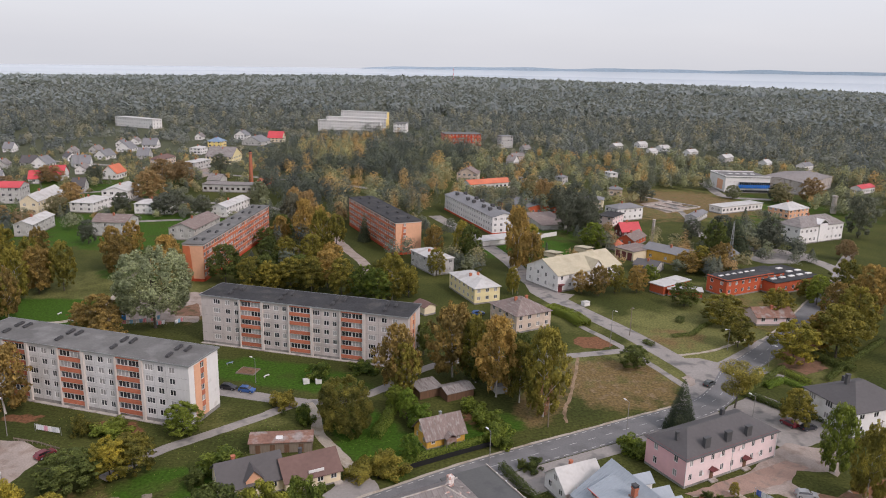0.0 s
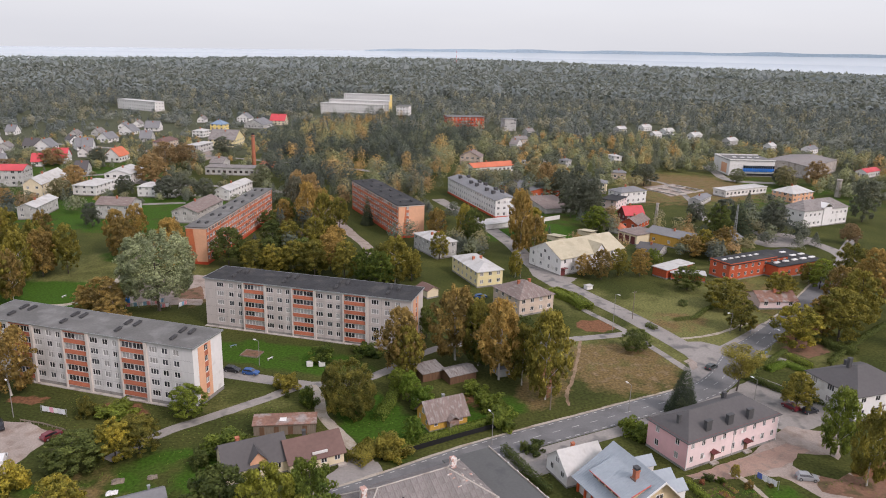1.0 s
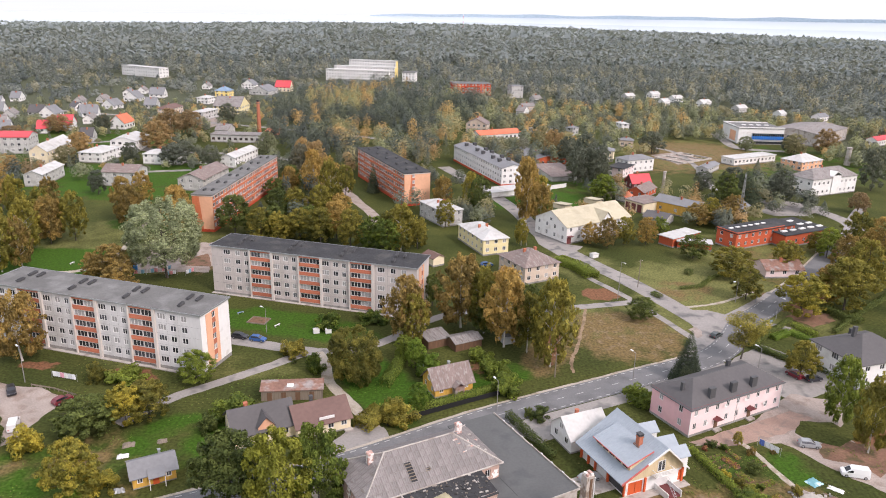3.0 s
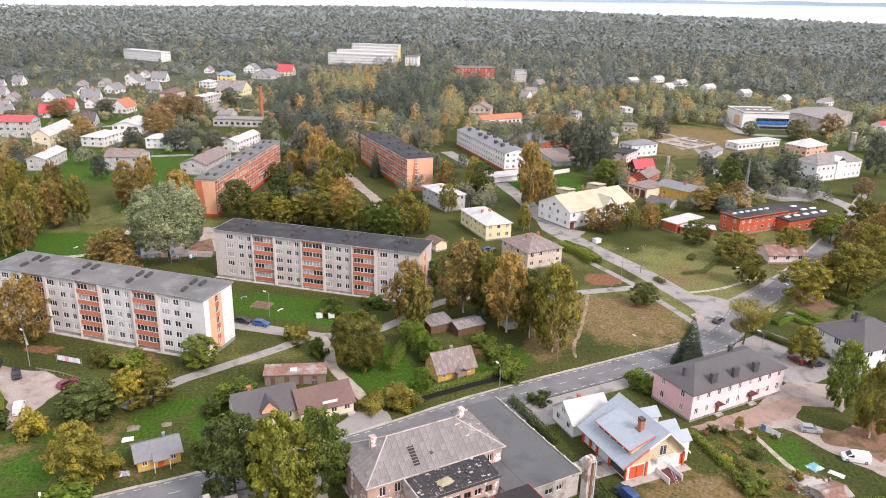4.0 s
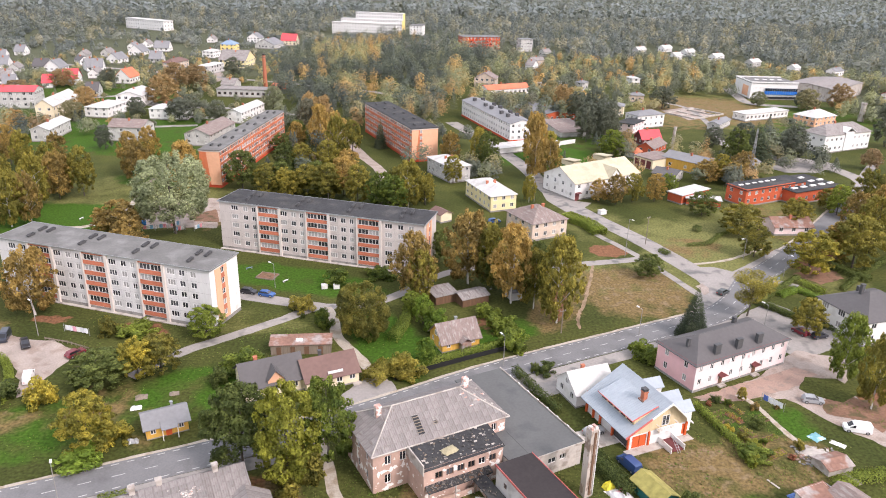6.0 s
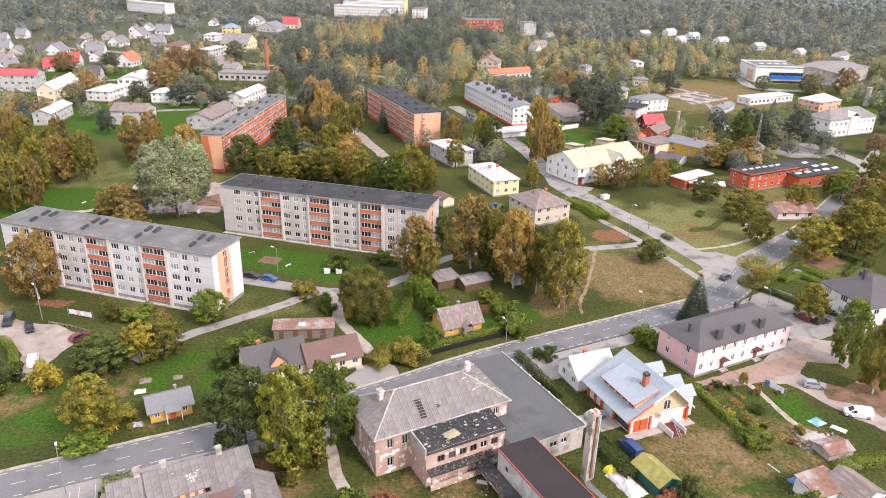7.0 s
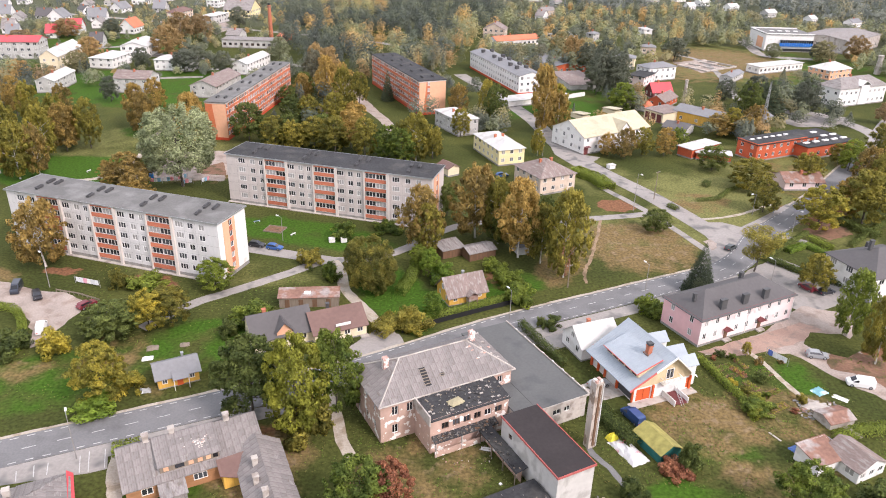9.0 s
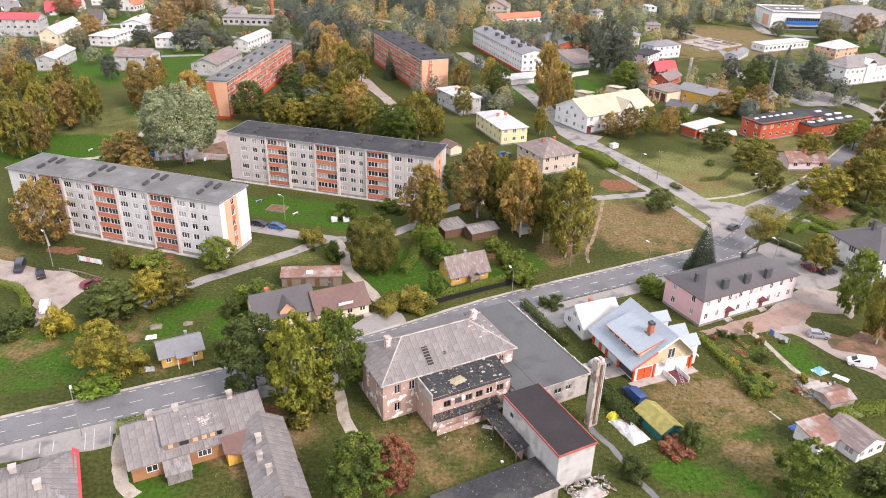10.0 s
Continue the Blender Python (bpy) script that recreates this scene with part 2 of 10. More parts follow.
M["slate_sheet"] = mat("weathered_corrugated_sheet", (0.235, 0.214, 0.204), 0.92, 0.2, 2.5, 0.16, 0.7, 0.5, 9, rand=0.08, stain=(0.165, 0.145, 0.137), stain_amount=0.6, stain_scale=1.3, stretch=(3.0, 0.5, 1))
M["rubble_dark"] = mat("dark_rubble", (0.085, 0.078, 0.072), 0.95, 0.3, 2.0, 0.2, 0.3, 0.5, 8, island=0.5)
M["gable_boards"] = mat("pale_yellow_boards", (0.60, 0.48, 0.30), 0.85, 0.1, 1.0, 0.1, 0.2, 0.3, 10, stretch=(5, 5, 0.3))
M["red_trim"] = mat("red_metal_trim", (0.55, 0.13, 0.11), 0.6, 0.1)
M["slate"] = mat("weathered_asbestos_roof", (0.25, 0.23, 0.22), 0.92, 0.25, 3.0, 0.14, 0.4, 0.5, 9, stain=(0.18, 0.155, 0.14), stain_amount=0.5, stain_scale=0.9, stretch=(2.5, 0.6, 1))
M["slate_brown"] = mat("brown_weathered_roof", (0.215, 0.165, 0.148), 0.92, 0.22, 3.0, 0.14, 0.4, 0.5, 9, stain=(0.28, 0.25, 0.23), stain_amount=0.4, stain_scale=0.9, stretch=(2.5, 0.6, 1))
M["roof_dark"] = mat("dark_grey_sheet_roof", (0.095, 0.088, 0.088), 0.6, 0.08, 1.5, 0.08, 0.15)
M["roof_grey"] = mat("grey_sheet_roof", (0.20, 0.20, 0.205), 0.65, 0.1, 1.5, 0.1, 0.15)
M["roof_white"] = mat("white_sheet_roof", (0.50, 0.49, 0.47), 0.6, 0.08, 1.5, 0.1, 0.15, stain=(0.42, 0.40, 0.37), stain_amount=0.4)
M["roof_cream"] = mat("cream_sheet_roof", (0.47, 0.42, 0.30), 0.6, 0.08, 1.5, 0.1, 0.15, stain=(0.42, 0.37, 0.26), stain_amount=0.4)
M["roof_blue"] = mat("pale_blue_metal_roof", (0.30, 0.34, 0.375), 0.4, 0.06, 1.5, 0.06, 0.15)
M["roof_red"] = mat("red_sheet_roof", (0.56, 0.075, 0.085), 0.6, 0.08, 1.5, 0.1, 0.15)
M["roof_orange"] = mat("orange_tile_roof", (0.58, 0.17, 0.09), 0.7, 0.12, 2.0, 0.1, 0.15)
M["roof_brown"] = mat("brown_sheet_roof", (0.16, 0.095, 0.08), 0.65, 0.1, 1.5, 0.1, 0.15)
M["roof_deepblue"] = mat("slate_blue_sheet_roof", (0.20, 0.28, 0.38), 0.6, 0.1, 1.5)
M["rust"] = mat("rusty_sheet", (0.24, 0.13, 0.095), 0.8, 0.25, 1.5, 0.15, 0.3, 0.3, 6, stain=(0.30, 0.26, 0.24), stain_amount=0.5)
M["brick_chimney"] = mat("brick_chimney", (0.42, 0.15, 0.085), 0.9, 0.2, 3.0)
M["concrete"] = mat("old_concrete", (0.44, 0.40, 0.36), 0.92, 0.12, 1.5, 0.12, 0.2, 0.3, 8, stain=(0.28, 0.24, 0.21), stain_amount=0.4, stain_scale=0.5)
M["metal"] = mat("galvanised_steel", (0.42, 0.43, 0.44), 0.45, 0.08, 2.0, metal=0.6)
M["wood"] = mat("grey_wood", (0.22, 0.18, 0.14), 0.9, 0.2, 1.0, 0.1, 0.2, 0.3, 10, stretch=(4, 4, 0.4))
M["wood_brown"] = mat("brown_wood", (0.15, 0.085, 0.05), 0.85, 0.2, 1.0, 0.1, 0.2, 0.3, 10, stretch=(4, 4, 0.4))
M["bark"] = mat("bark", (0.10, 0.085, 0.07), 0.95, 0.25, 2.0, 0.1, 0.2, 0.5, 8, stretch=(1, 1, 0.4))
M["birch_bark"] = mat("birch_bark", (0.55, 0.52, 0.48), 0.9, 0.25, 3.0, 0.1, 0.3, 0.3, 8, stain=(0.08, 0.07, 0.06), stain_amount=0.3, stain_scale=1.5, stretch=(1, 1, 2))
M["orange_paint"] = mat("orange_red_paint", (0.62, 0.11, 0.03), 0.6, 0.08)
M["dark_red"] = mat("dark_red_paint", (0.16, 0.045, 0.045), 0.6, 0.1)
M["black"] = mat("black_paint", (0.02, 0.02, 0.022), 0.5, 0.1)
M["water"] = mat("sea_water", (0.50, 0.55, 0.58), 0.25, 0.04, 0.002, 0.04, 0.0008)
L = {}
L["green"] = leaf_mat("green_leaves", (0.071, 0.108, 0.023), (0.249, 0.301, 0.047), 0.34)
L["bright"] = leaf_mat("bright_green_leaves", (0.071, 0.132, 0.021), (0.226, 0.312, 0.044), 0.34)
L["olive"] = leaf_mat("olive_leaves", (0.101, 0.105, 0.025), (0.362, 0.308, 0.058), 0.34)
L["ochre"] = leaf_mat("ochre_leaves", (0.175, 0.134, 0.048), (0.475, 0.325, 0.097), 0.34)
L["yellow"] = leaf_mat("yellowing_leaves", (0.19, 0.184, 0.036), (0.57, 0.46, 0.065), 0.34)
L["dark"] = leaf_mat("dark_leaves", (0.049, 0.071, 0.022), (0.157, 0.189, 0.049), 0.34)
L["silver"] = leaf_mat("silvery_leaves", (0.16, 0.194, 0.109), (0.37, 0.408, 0.237), 0.45)
L["grey"] = leaf_mat("grey_green_leaves", (0.19, 0.181, 0.118), (0.258, 0.235, 0.157), 0.25)
L["spruce"] = leaf_mat("spruce_needles", (0.04, 0.056, 0.032), (0.095, 0.115, 0.062), 0.34)
L["rust"] = leaf_mat("rust_red_leaves", (0.206, 0.083, 0.056), (0.449, 0.202, 0.105), 0.4)
L["weeds"] = leaf_mat("rough_grass_tufts", (0.106, 0.130, 0.035), (0.185, 0.164, 0.055), 0.3, 0.15)
L["weeds_green"] = leaf_mat("green_grass_tufts", (0.088, 0.150, 0.024), (0.144, 0.211, 0.034), 0.3, 0.15)
# town foliage with haze painted in: lighter and bluer than the near leaves
L["hazed_olive"] = leaf_mat("hazed_olive_foliage", (0.152, 0.154, 0.119), (0.382, 0.343, 0.168), 0.10, 0.06)
L["hazed_green"] = leaf_mat("hazed_green_foliage", (0.129, 0.153, 0.121), (0.295, 0.309, 0.168), 0.10, 0.06)
L["hazed_dark"] = leaf_mat("hazed_dark_foliage", (0.086, 0.102, 0.092), (0.185, 0.201, 0.14), 0.10, 0.06)
L["hazed_ochre"] = leaf_mat("hazed_ochre_foliage", (0.237, 0.174, 0.105), (0.499, 0.342, 0.143), 0.10, 0.06)
# woodland foliage, paler and bluer: the distance haze is in the base colour
L["woods"] = leaf_mat("hazed_woodland_foliage", (0.148, 0.17, 0.17), (0.233, 0.248, 0.216), 0.12, 0.02)
L["hazed_woods_dark"] = leaf_mat("hazed_dark_woodland_foliage", (0.106, 0.127, 0.131), (0.164, 0.186, 0.176), 0.12, 0.02)
L["hazed_woods_olive"] = leaf_mat("hazed_olive_woodland_foliage", (0.207, 0.211, 0.178), (0.302, 0.286, 0.201), 0.12, 0.02)
L["hazed_far_woods"] = leaf_mat("hazed_distant_foliage", (0.192, 0.226, 0.234), (0.248, 0.275, 0.27), 0.1, 0.004)
L["lime"] = leaf_mat("yellow_green_leaves", (0.088, 0.111, 0.022), (0.301, 0.305, 0.043), 0.34)


# ---- building blocks ----
class Geo:
    """Collects faces, each with a material slot, for one mesh."""

    def __init__(self):
        self.v, self.f, self.m = [], [], []

    def face(self, pts, slot=0):
        i = len(self.v)
        self.v += [tuple(p) for p in pts]
        self.f.append(tuple(range(i, i + len(pts))))
        self.m.append(slot)
        return self

    def box(self, x0, y0, z0, x1, y1, z1, slot=0, skip=""):
        p = [(x0, y0, z0), (x1, y0, z0), (x1, y1, z0), (x0, y1, z0), (x0, y0, z1), (x1, y0, z1), (x1, y1, z1), (x0, y1, z1)]
        i = len(self.v)
        self.v += p
        for key, q in (("b", (3, 2, 1, 0)), ("t", (4, 5, 6, 7)), ("s", (0, 1, 5, 4)), ("e", (1, 2, 6, 5)), ("n", (2, 3, 7, 6)), ("w", (3, 0, 4, 7))):
            if key not in skip:
                self.f.append(tuple(i + k for k in q))
                self.m.append(slot)
        return self

    def tube(self, a, b, ra, rb, sides=8, slot=0, cap=True):
        a, b = Vector(a), Vector(b)
        q = (b - a).to_track_quat("Z", "Y")
        i = len(self.v)
        for c, r in ((a, ra), (b, rb)):
            for k in range(sides):
                w = 2 * math.pi * k / sides
                self.v.append(tuple(c + q @ Vector((r * math.cos(w), r * math.sin(w), 0))))
        for k in range(sides):
            k2 = (k + 1) % sides
            self.f.append((i + k, i + k2, i + sides + k2, i + sides + k))
            self.m.append(slot)
        if cap:
            self.f.append(tuple(i + sides + k for k in range(sides)))
            self.m.append(slot)
            self.f.append(tuple(i + k for k in reversed(range(sides))))
            self.m.append(slot)
        return self

    def slab(self, pts, thick, slot=0):
        """A sheet with thickness under a polygon that runs anticlockwise as seen from above."""
        low = [(p[0], p[1], p[2] - thick) for p in pts]
        self.face(pts, slot)
        self.face(list(reversed(low)), slot)
        for k in range(len(pts)):
            k2 = (k + 1) % len(pts)
            self.face([pts[k], low[k], low[k2], pts[k2]], slot)
        return self

    def mesh(self, name, materials, smooth=False):
        me = bpy.data.meshes.new(name)
        me.from_pydata(self.v, [], self.f)
        for m in (materials if isinstance(materials, (list, tuple)) else [materials]):
            me.materials.append(m)
        me.polygons.foreach_set("material_index", self.m)
        if smooth:
            me.polygons.foreach_set("use_smooth", [True] * len(self.f))
        me.update()
        return me


def part(name, geo, material, parent, label="", kind=""):
    """Links a Geo, or a mesh that is shared, as one mesh object under a thing or a part."""
    me = geo.mesh(name, material) if isinstance(geo, Geo) else geo
    ob = new(name, me)
    ob.parent = parent
    return tagged(ob, label, kind=kind)


def thing(name, label, category, m, group="", kind=""):
    ob = new(name)
    ob.empty_display_size = 0.5
    ob.matrix_world = m
    return tagged(ob, label, category, group, kind)


def spline(pts, step=2.0):
    """Points along a smooth line through pts."""
    p = [Vector((*q, 0)) for q in pts]
    p = [2 * p[0] - p[1]] + p + [2 * p[-1] - p[-2]]
    out = []
    for i in range(1, len(p) - 2):
        k = max(1, int((p[i + 1] - p[i]).length / step))
        for j in range(k):
            t = j / k
            out.append(0.5 * (2 * p[i] + (p[i + 1] - p[i - 1]) * t + (2 * p[i - 1] - 5 * p[i] + 4 * p[i + 1] - p[i + 2]) * t * t
                              + (3 * p[i] - p[i - 1] - 3 * p[i + 1] + p[i + 2]) * t ** 3))
    return out + [p[-2]]


def ribbon(geo, pts, w0, w1, z, thick=0.1, slot=0, ragged=0.0):
    """A strip from w0 to w1 metres to the left of a line."""
    rnd = random.Random(len(pts) * 7 + int(w1 * 10))
    line = []
    for i, p in enumerate(pts):
        d = (pts[min(i + 1, len(pts) - 1)] - pts[max(i - 1, 0)]).normalized()
        nrm = Vector((-d.y, d.x, 0))
        a, b = p + nrm * (w0 + rnd.uniform(-ragged, ragged)), p + nrm * (w1 + rnd.uniform(-ragged, ragged))
        line.append((a, b))
    for (a, b), (c, d) in zip(line, line[1:]):
        geo.face([(a.x, a.y, z), (c.x, c.y, z), (d.x, d.y, z), (b.x, b.y, z)], slot)
        for u, v in ((a, c), (d, b)):
            geo.face([(u.x, u.y, z - thick), (v.x, v.y, z - thick), (v.x, v.y, z), (u.x, u.y, z)], slot)
    return geo


def strip(name, label, category, pts, width, z, material, ragged=0.0, step=2.0):
    g = ribbon(Geo(), spline(pts, step), -width / 2, width / 2, z, ragged=ragged)
    return tagged(new(name, g.mesh(name, material)), label, category, kind="structure")


def patch(name, label, category, pts, z, material, ragged=0.3):
    """A flat area with a slightly wandering edge, within the outline pts (anticlockwise)."""
    rnd = random.Random(int(pts[0][0] * 10) + len(pts))
    ring = []
    for i in range(len(pts)):
        a, b = Vector(pts[i]), Vector(pts[(i + 1) % len(pts)])
        k = max(1, int((b - a).length / 1.5))
        for j in range(k):
            q = a.lerp(b, j / k)
            ring.append((q.x + rnd.uniform(-ragged, ragged), q.y + rnd.uniform(-ragged, ragged), z))
    return tagged(new(name, Geo().slab(ring, 0.1).mesh(name, material)), label, category, kind="structure")


# ---- the ground: one sheet to the horizon ----
def spread(lo, hi, step, end_lo, end_hi, grow=1.16):
    mid = list(np.arange(lo, hi + step, step))
    a, s = [], step
    x = lo
    while x > end_lo:
        s *= grow
        x = max(x - s, end_lo)
        a.append(x)
    b, s, x = [], step, mid[-1]
    while x < end_hi:
        s *= grow
        x = min(x + s, end_hi)
        b.append(x)
    return np.array(a[::-1] + mid + b)


def blobs(X, Y, rows):
    out = np.zeros_like(X)
    for x, y, rx, ry, turn, amount in rows:
        c, s = math.cos(radians(turn)), math.sin(radians(turn))
        u, v = (X - x) * c + (Y - y) * s, -(X - x) * s + (Y - y) * c
        out = np.maximum(out, amount * np.clip(1.6 - (u / rx) ** 2 - (v / ry) ** 2, 0, 1))
    return out


def lie(x, y):
    """Lowers the far land on one side to fit the horizon in the camera's view."""
    return np.minimum(0.0, 0.0131 * x * np.clip((np.hypot(x, y) - 950) / 1000, 0, 1))


gx, gy = spread(-150, 170, 2.0, -4900, 4900), spread(50, 330, 2.0, -4900, 4900)
GX, GY = np.meshgrid(gx, gy)
GZ = lie(GX, GY)
nx, ny = len(gx), len(gy)
idx = np.arange(nx * ny).reshape(ny, nx)
quads = np.stack([idx[:-1, :-1], idx[:-1, 1:], idx[1:, 1:], idx[1:, :-1]], -1).reshape(-1, 4)
gme = bpy.data.meshes.new("ground")
gme.from_pydata(np.stack([GX, GY, GZ], -1).reshape(-1, 3).tolist(), [], quads.tolist())
DIST = np.hypot(GX, GY)
FIELDS = {
    "dry": blobs(GX, GY, [(44, 104, 4, 2.5, 0, 1.0), (46, 100, 3.5, 2, 0, 0.9), (45, 88, 4, 3, 0, 0.8), (-66, 110, 7, 3, 30, 0.8), (-80, 106, 7, 3, 20, 0.7), (150, 440, 40, 50, 0, 0.8), (120, 400, 30, 22, 0, 0.6), (110, 230, 20, 20, 0, 0.5), (46, 172, 15, 16, 0, 0.8), (70, 205, 12, 8, 30, 0.6), (57, 104, 12, 8, 0, 0.6), (42, 100, 11, 9, 0, 0.7), (48, 86, 8, 6, 0, 0.45),
                          (-70, 108, 12, 8, 30, 0.35), (-90, 215, 22, 10, 0, 0.7), (25, 160, 6, 14, -20, 0.7), (-6, 84, 14, 8, 30, 0.6),
                          (-30, 85, 8, 10, 0, 0.7), (56, 92, 16, 6, 0, 0.4), (-108, 140, 8, 6, 0, 0.6), (-62, 108, 8, 14, 30, 0.4)]),
    "lush": blobs(GX, GY, [(-150, 330, 60, 40, 0, 0.85), (-230, 420, 60, 60, 0, 0.7), (190, 420, 60, 60, 0, 0.6), (60, 360, 40, 40, 0, 0.6), (-72, 104, 16, 10, 30, 0.7), (64, 115, 4, 6, 0, 0.8), (34.8, 82.3, 6, 4, 0, 0.9), (43.8, 93, 6, 4, 0, 0.6), (56, 114, 5, 6, 0, 0.6), (-122, 212, 34, 15, 0, 1.1), (-108, 262, 22, 14, 0, 0.9), (-60, 268, 14, 10, 0, 1.0), (-42, 172, 24, 8, -14, 0.9), (38, 312, 22, 24, 0, 1.0),
                           (-14, 140, 8, 16, 30, 1.0), (-50, 118, 12, 10, 0, 0.7), (8, 145, 14, 8, 30, 0.8), (58, 74, 26, 11, 0, 0.6), (-43, 78, 6, 10, 0, 0.8)]),
    "pale": blobs(GX, GY, [(78, 205, 24, 26, 0, 1.0), (48, 180, 18, 14, 0, 0.7), (110, 240, 30, 30, 0, 0.7), (40, 225, 20, 20, 0, 0.5), (-115, 235, 40, 30, 0, 0.6), (150, 440, 50, 60, 0, 0.8), (-62, 150, 26, 8, -12, 0.5), (100, 180, 14, 14, 0, 0.6)]),
    "soil": blobs(GX, GY, [(102, 200, 12, 8, 30, 1.0), (88, 118, 10, 12, 0, 0.9), (-92.3, 145, 5, 2.5, 0, 0.85), (-70, 142, 8, 3, -12, 0.8), (26, 165, 3, 14, -12, 0.7),
                           (45, 200, 6, 5, 0, 0.9), (-30, 100, 6, 10, 0, 0.5), (8, 150, 6, 6, 0, 0.6)]),
    "forest": np.clip((DIST - 480) / 120, 0, 1) + np.clip((-GY + 30) / 40, 0, 1),
}
for key, val in FIELDS.items():
    gme.attributes.new(key, 'FLOAT', 'POINT').data.foreach_set("value", val.reshape(-1).astype(np.float32))
gme.materials.append(M["grass"])
tagged(new("ground", gme), "grass and bare earth running out to woodland", "ground", kind="structure")

# ---- roads and paths ----
MAIN = [(-160, 36), (-120, 58), (-76, 81.5), (-38, 100.7), (-16, 112.5), (10, 129.5), (40, 146.0), (66, 161.5), (80.9, 182.4), (88.0, 189.3), (96.2, 198.4), (111.6, 215.6), (127.6, 235.8), (149.2, 263.2)]
SIDE = [(72, 172), (66, 188), (57, 209), (46, 229.5), (37, 249), (32, 268), (27, 293), (15, 330), (-5, 380)]
main_line, side_line = spline(MAIN), spline(SIDE)
ROAD_KIND = "grey asphalt road with worn white markings"
tagged(new("road", ribbon(Geo(), main_line, -3.6, 3.6, 0.06).mesh("road", M["asphalt"])), ROAD_KIND, "road", kind="structure")
tagged(new("side_road", ribbon(Geo(), side_line, -3.4, 3.4, 0.045).mesh("side_road", M["asphalt_pale"])), "pale worn asphalt side road", "road", kind="structure")
patch("road_junction", "grey asphalt where the side road joins", "road", [(56, 152.5), (78, 170), (82, 184), (73, 190), (64, 189), (66, 176), (60, 165)], 0.054, M["asphalt_pale"], 0.05)
tagged(new("road_verge", ribbon(Geo(), main_line, 3.6, 4.3, 0.05, ragged=0.12).mesh("road_verge", M["path"])), "sandy road verge", "verge", kind="structure")
tagged(new("pavement", ribbon(Geo(), spline([(-90, 70.5), (-76, 77.6), (-38, 96.6), (-30, 100.5)]), -3.4, -0.1, 0.05).mesh("pavement", M["asphalt_pale"])),
       "pale asphalt pavement beside the road", "pavement", kind="structure")
tagged(new("pavement", ribbon(Geo(), spline([(12, 126.4), (24, 133), (42, 142.8), (58, 152.5), (66, 157.6)]), -3.6, -0.1, 0.05).mesh("pavement", M["asphalt_pale"])),
       "pale asphalt pavement beside the road", "pavement", kind="structure")


def dashes(line, offset, on, off, width, z, start=0.0):
    g, run, pos = Geo(), start, 0.0
    for a, b in zip(line, line[1:]):
        d = b - a
        ln = d.length
        d.normalize()
        nrm = Vector((-d.y, d.x, 0))
        s = 0.0
        while s < ln:
            phase = (run + s) % (on + off)
            if phase < on:
                e = min(ln, s + on - phase)
                p, q = a + d * s + nrm * offset, a + d * e + nrm * offset
                w = nrm * width / 2
                g.face([(p - w).to_tuple()[:2] + (z,), (q - w).to_tuple()[:2] + (z,), (q + w).to_tuple()[:2] + (z,), (p + w).to_tuple()[:2] + (z,)])
                s = e + 1e-4
            else:
                s += on + off - phase
        run += ln
    return g


for off, on, gap, wid in ((0.0, 2.0, 3.0, 0.14), (3.05, 1.2, 1.2, 0.16), (-3.05, 1.2, 1.2, 0.16)):
    tagged(new("road_marking", dashes(spline(MAIN[:12], 1.0), off, on, gap, wid, 0.066).mesh("road_marking", M["mark"])), "broken white line painted on the road", "road marking", kind="structure")

for (xa, ya), (xb, yb) in (((-56.9, 86.0), (-54.9, 81.5)), ((-54.7, 86.7), (-52.9, 82.6)), ((-57.8, 84.9), (-56.1, 81.2)), ((-61.8, 83.0), (-60.7, 80.5)), ((-63.6, 82.3), (-62.4, 79.9)), ((-65.6, 81.0), (-64.4, 78.8))):
    tagged(new("bay_marking", ribbon(Geo(), [Vector((xa, ya, 0)), Vector((xb, yb, 0))], -0.06, 0.06, 0.068, 0.005).mesh("bay_marking", M["mark"])), "white line between two parking bays", "road marking", kind="structure")
patch("parking", "pale asphalt parking strip before the old houses", "car park", [(-72, 76.0), (-64.2, 78.6), (-54.9, 81.3), (-52.4, 82.4), (-54.4, 87.2), (-62, 83.4), (-72, 78.4)], 0.056, M["asphalt_pale"], 0.05)
strip("footpath", "pale asphalt footpath crossing the lawn", "path", [(28, 187), (42, 190.8), (54, 194.5)], 3.2, 0.035, M["asphalt_pale"], 0.1)
strip("footpath", "pale pavement along the side road", "path", [(43, 215), (52.5, 197.8), (58.5, 183), (63, 171), (66, 165)], 2.2, 0.04, M["asphalt_pale"], 0.08)
strip("trail", "trodden earth trail across the lawn", "path", [(38.7, 189), (35.7, 176), (31.9, 162), (29.8, 156), (29.2, 149.5)], 0.8, 0.03, M["dirt"], 0.2, 1.0)
strip("lane", "pale asphalt lane past the apartment block", "path", [(-64, 122), (-57.8, 132), (-49.5, 140), (-41.3, 147.5), (-33, 155.6), (-22, 158), (-14, 165), (-6, 176), (6, 184), (28, 187)], 3.0, 0.035, M["asphalt_pale"], 0.12)
strip("parking_lane", "pale asphalt parking lane behind the block", "path", [(-55, 161.5), (-44, 158.9), (-32, 156)], 4.2, 0.03, M["asphalt_pale"], 0.1)
strip("lane", "pale gravel lane to the main road", "path", [(-31, 156), (-28.2, 150), (-26, 142), (-20.5, 133.6), (-15.3, 126), (-11.5, 119.5)], 2.4, 0.04, M["path"], 0.15)
patch("lane_mouth", "pale asphalt mouth of the lane", "path", [(-23, 113.5), (-10, 119.5), (-12, 124), (-17.5, 125), (-21, 119)], 0.042, M["asphalt_pale"], 0.1)
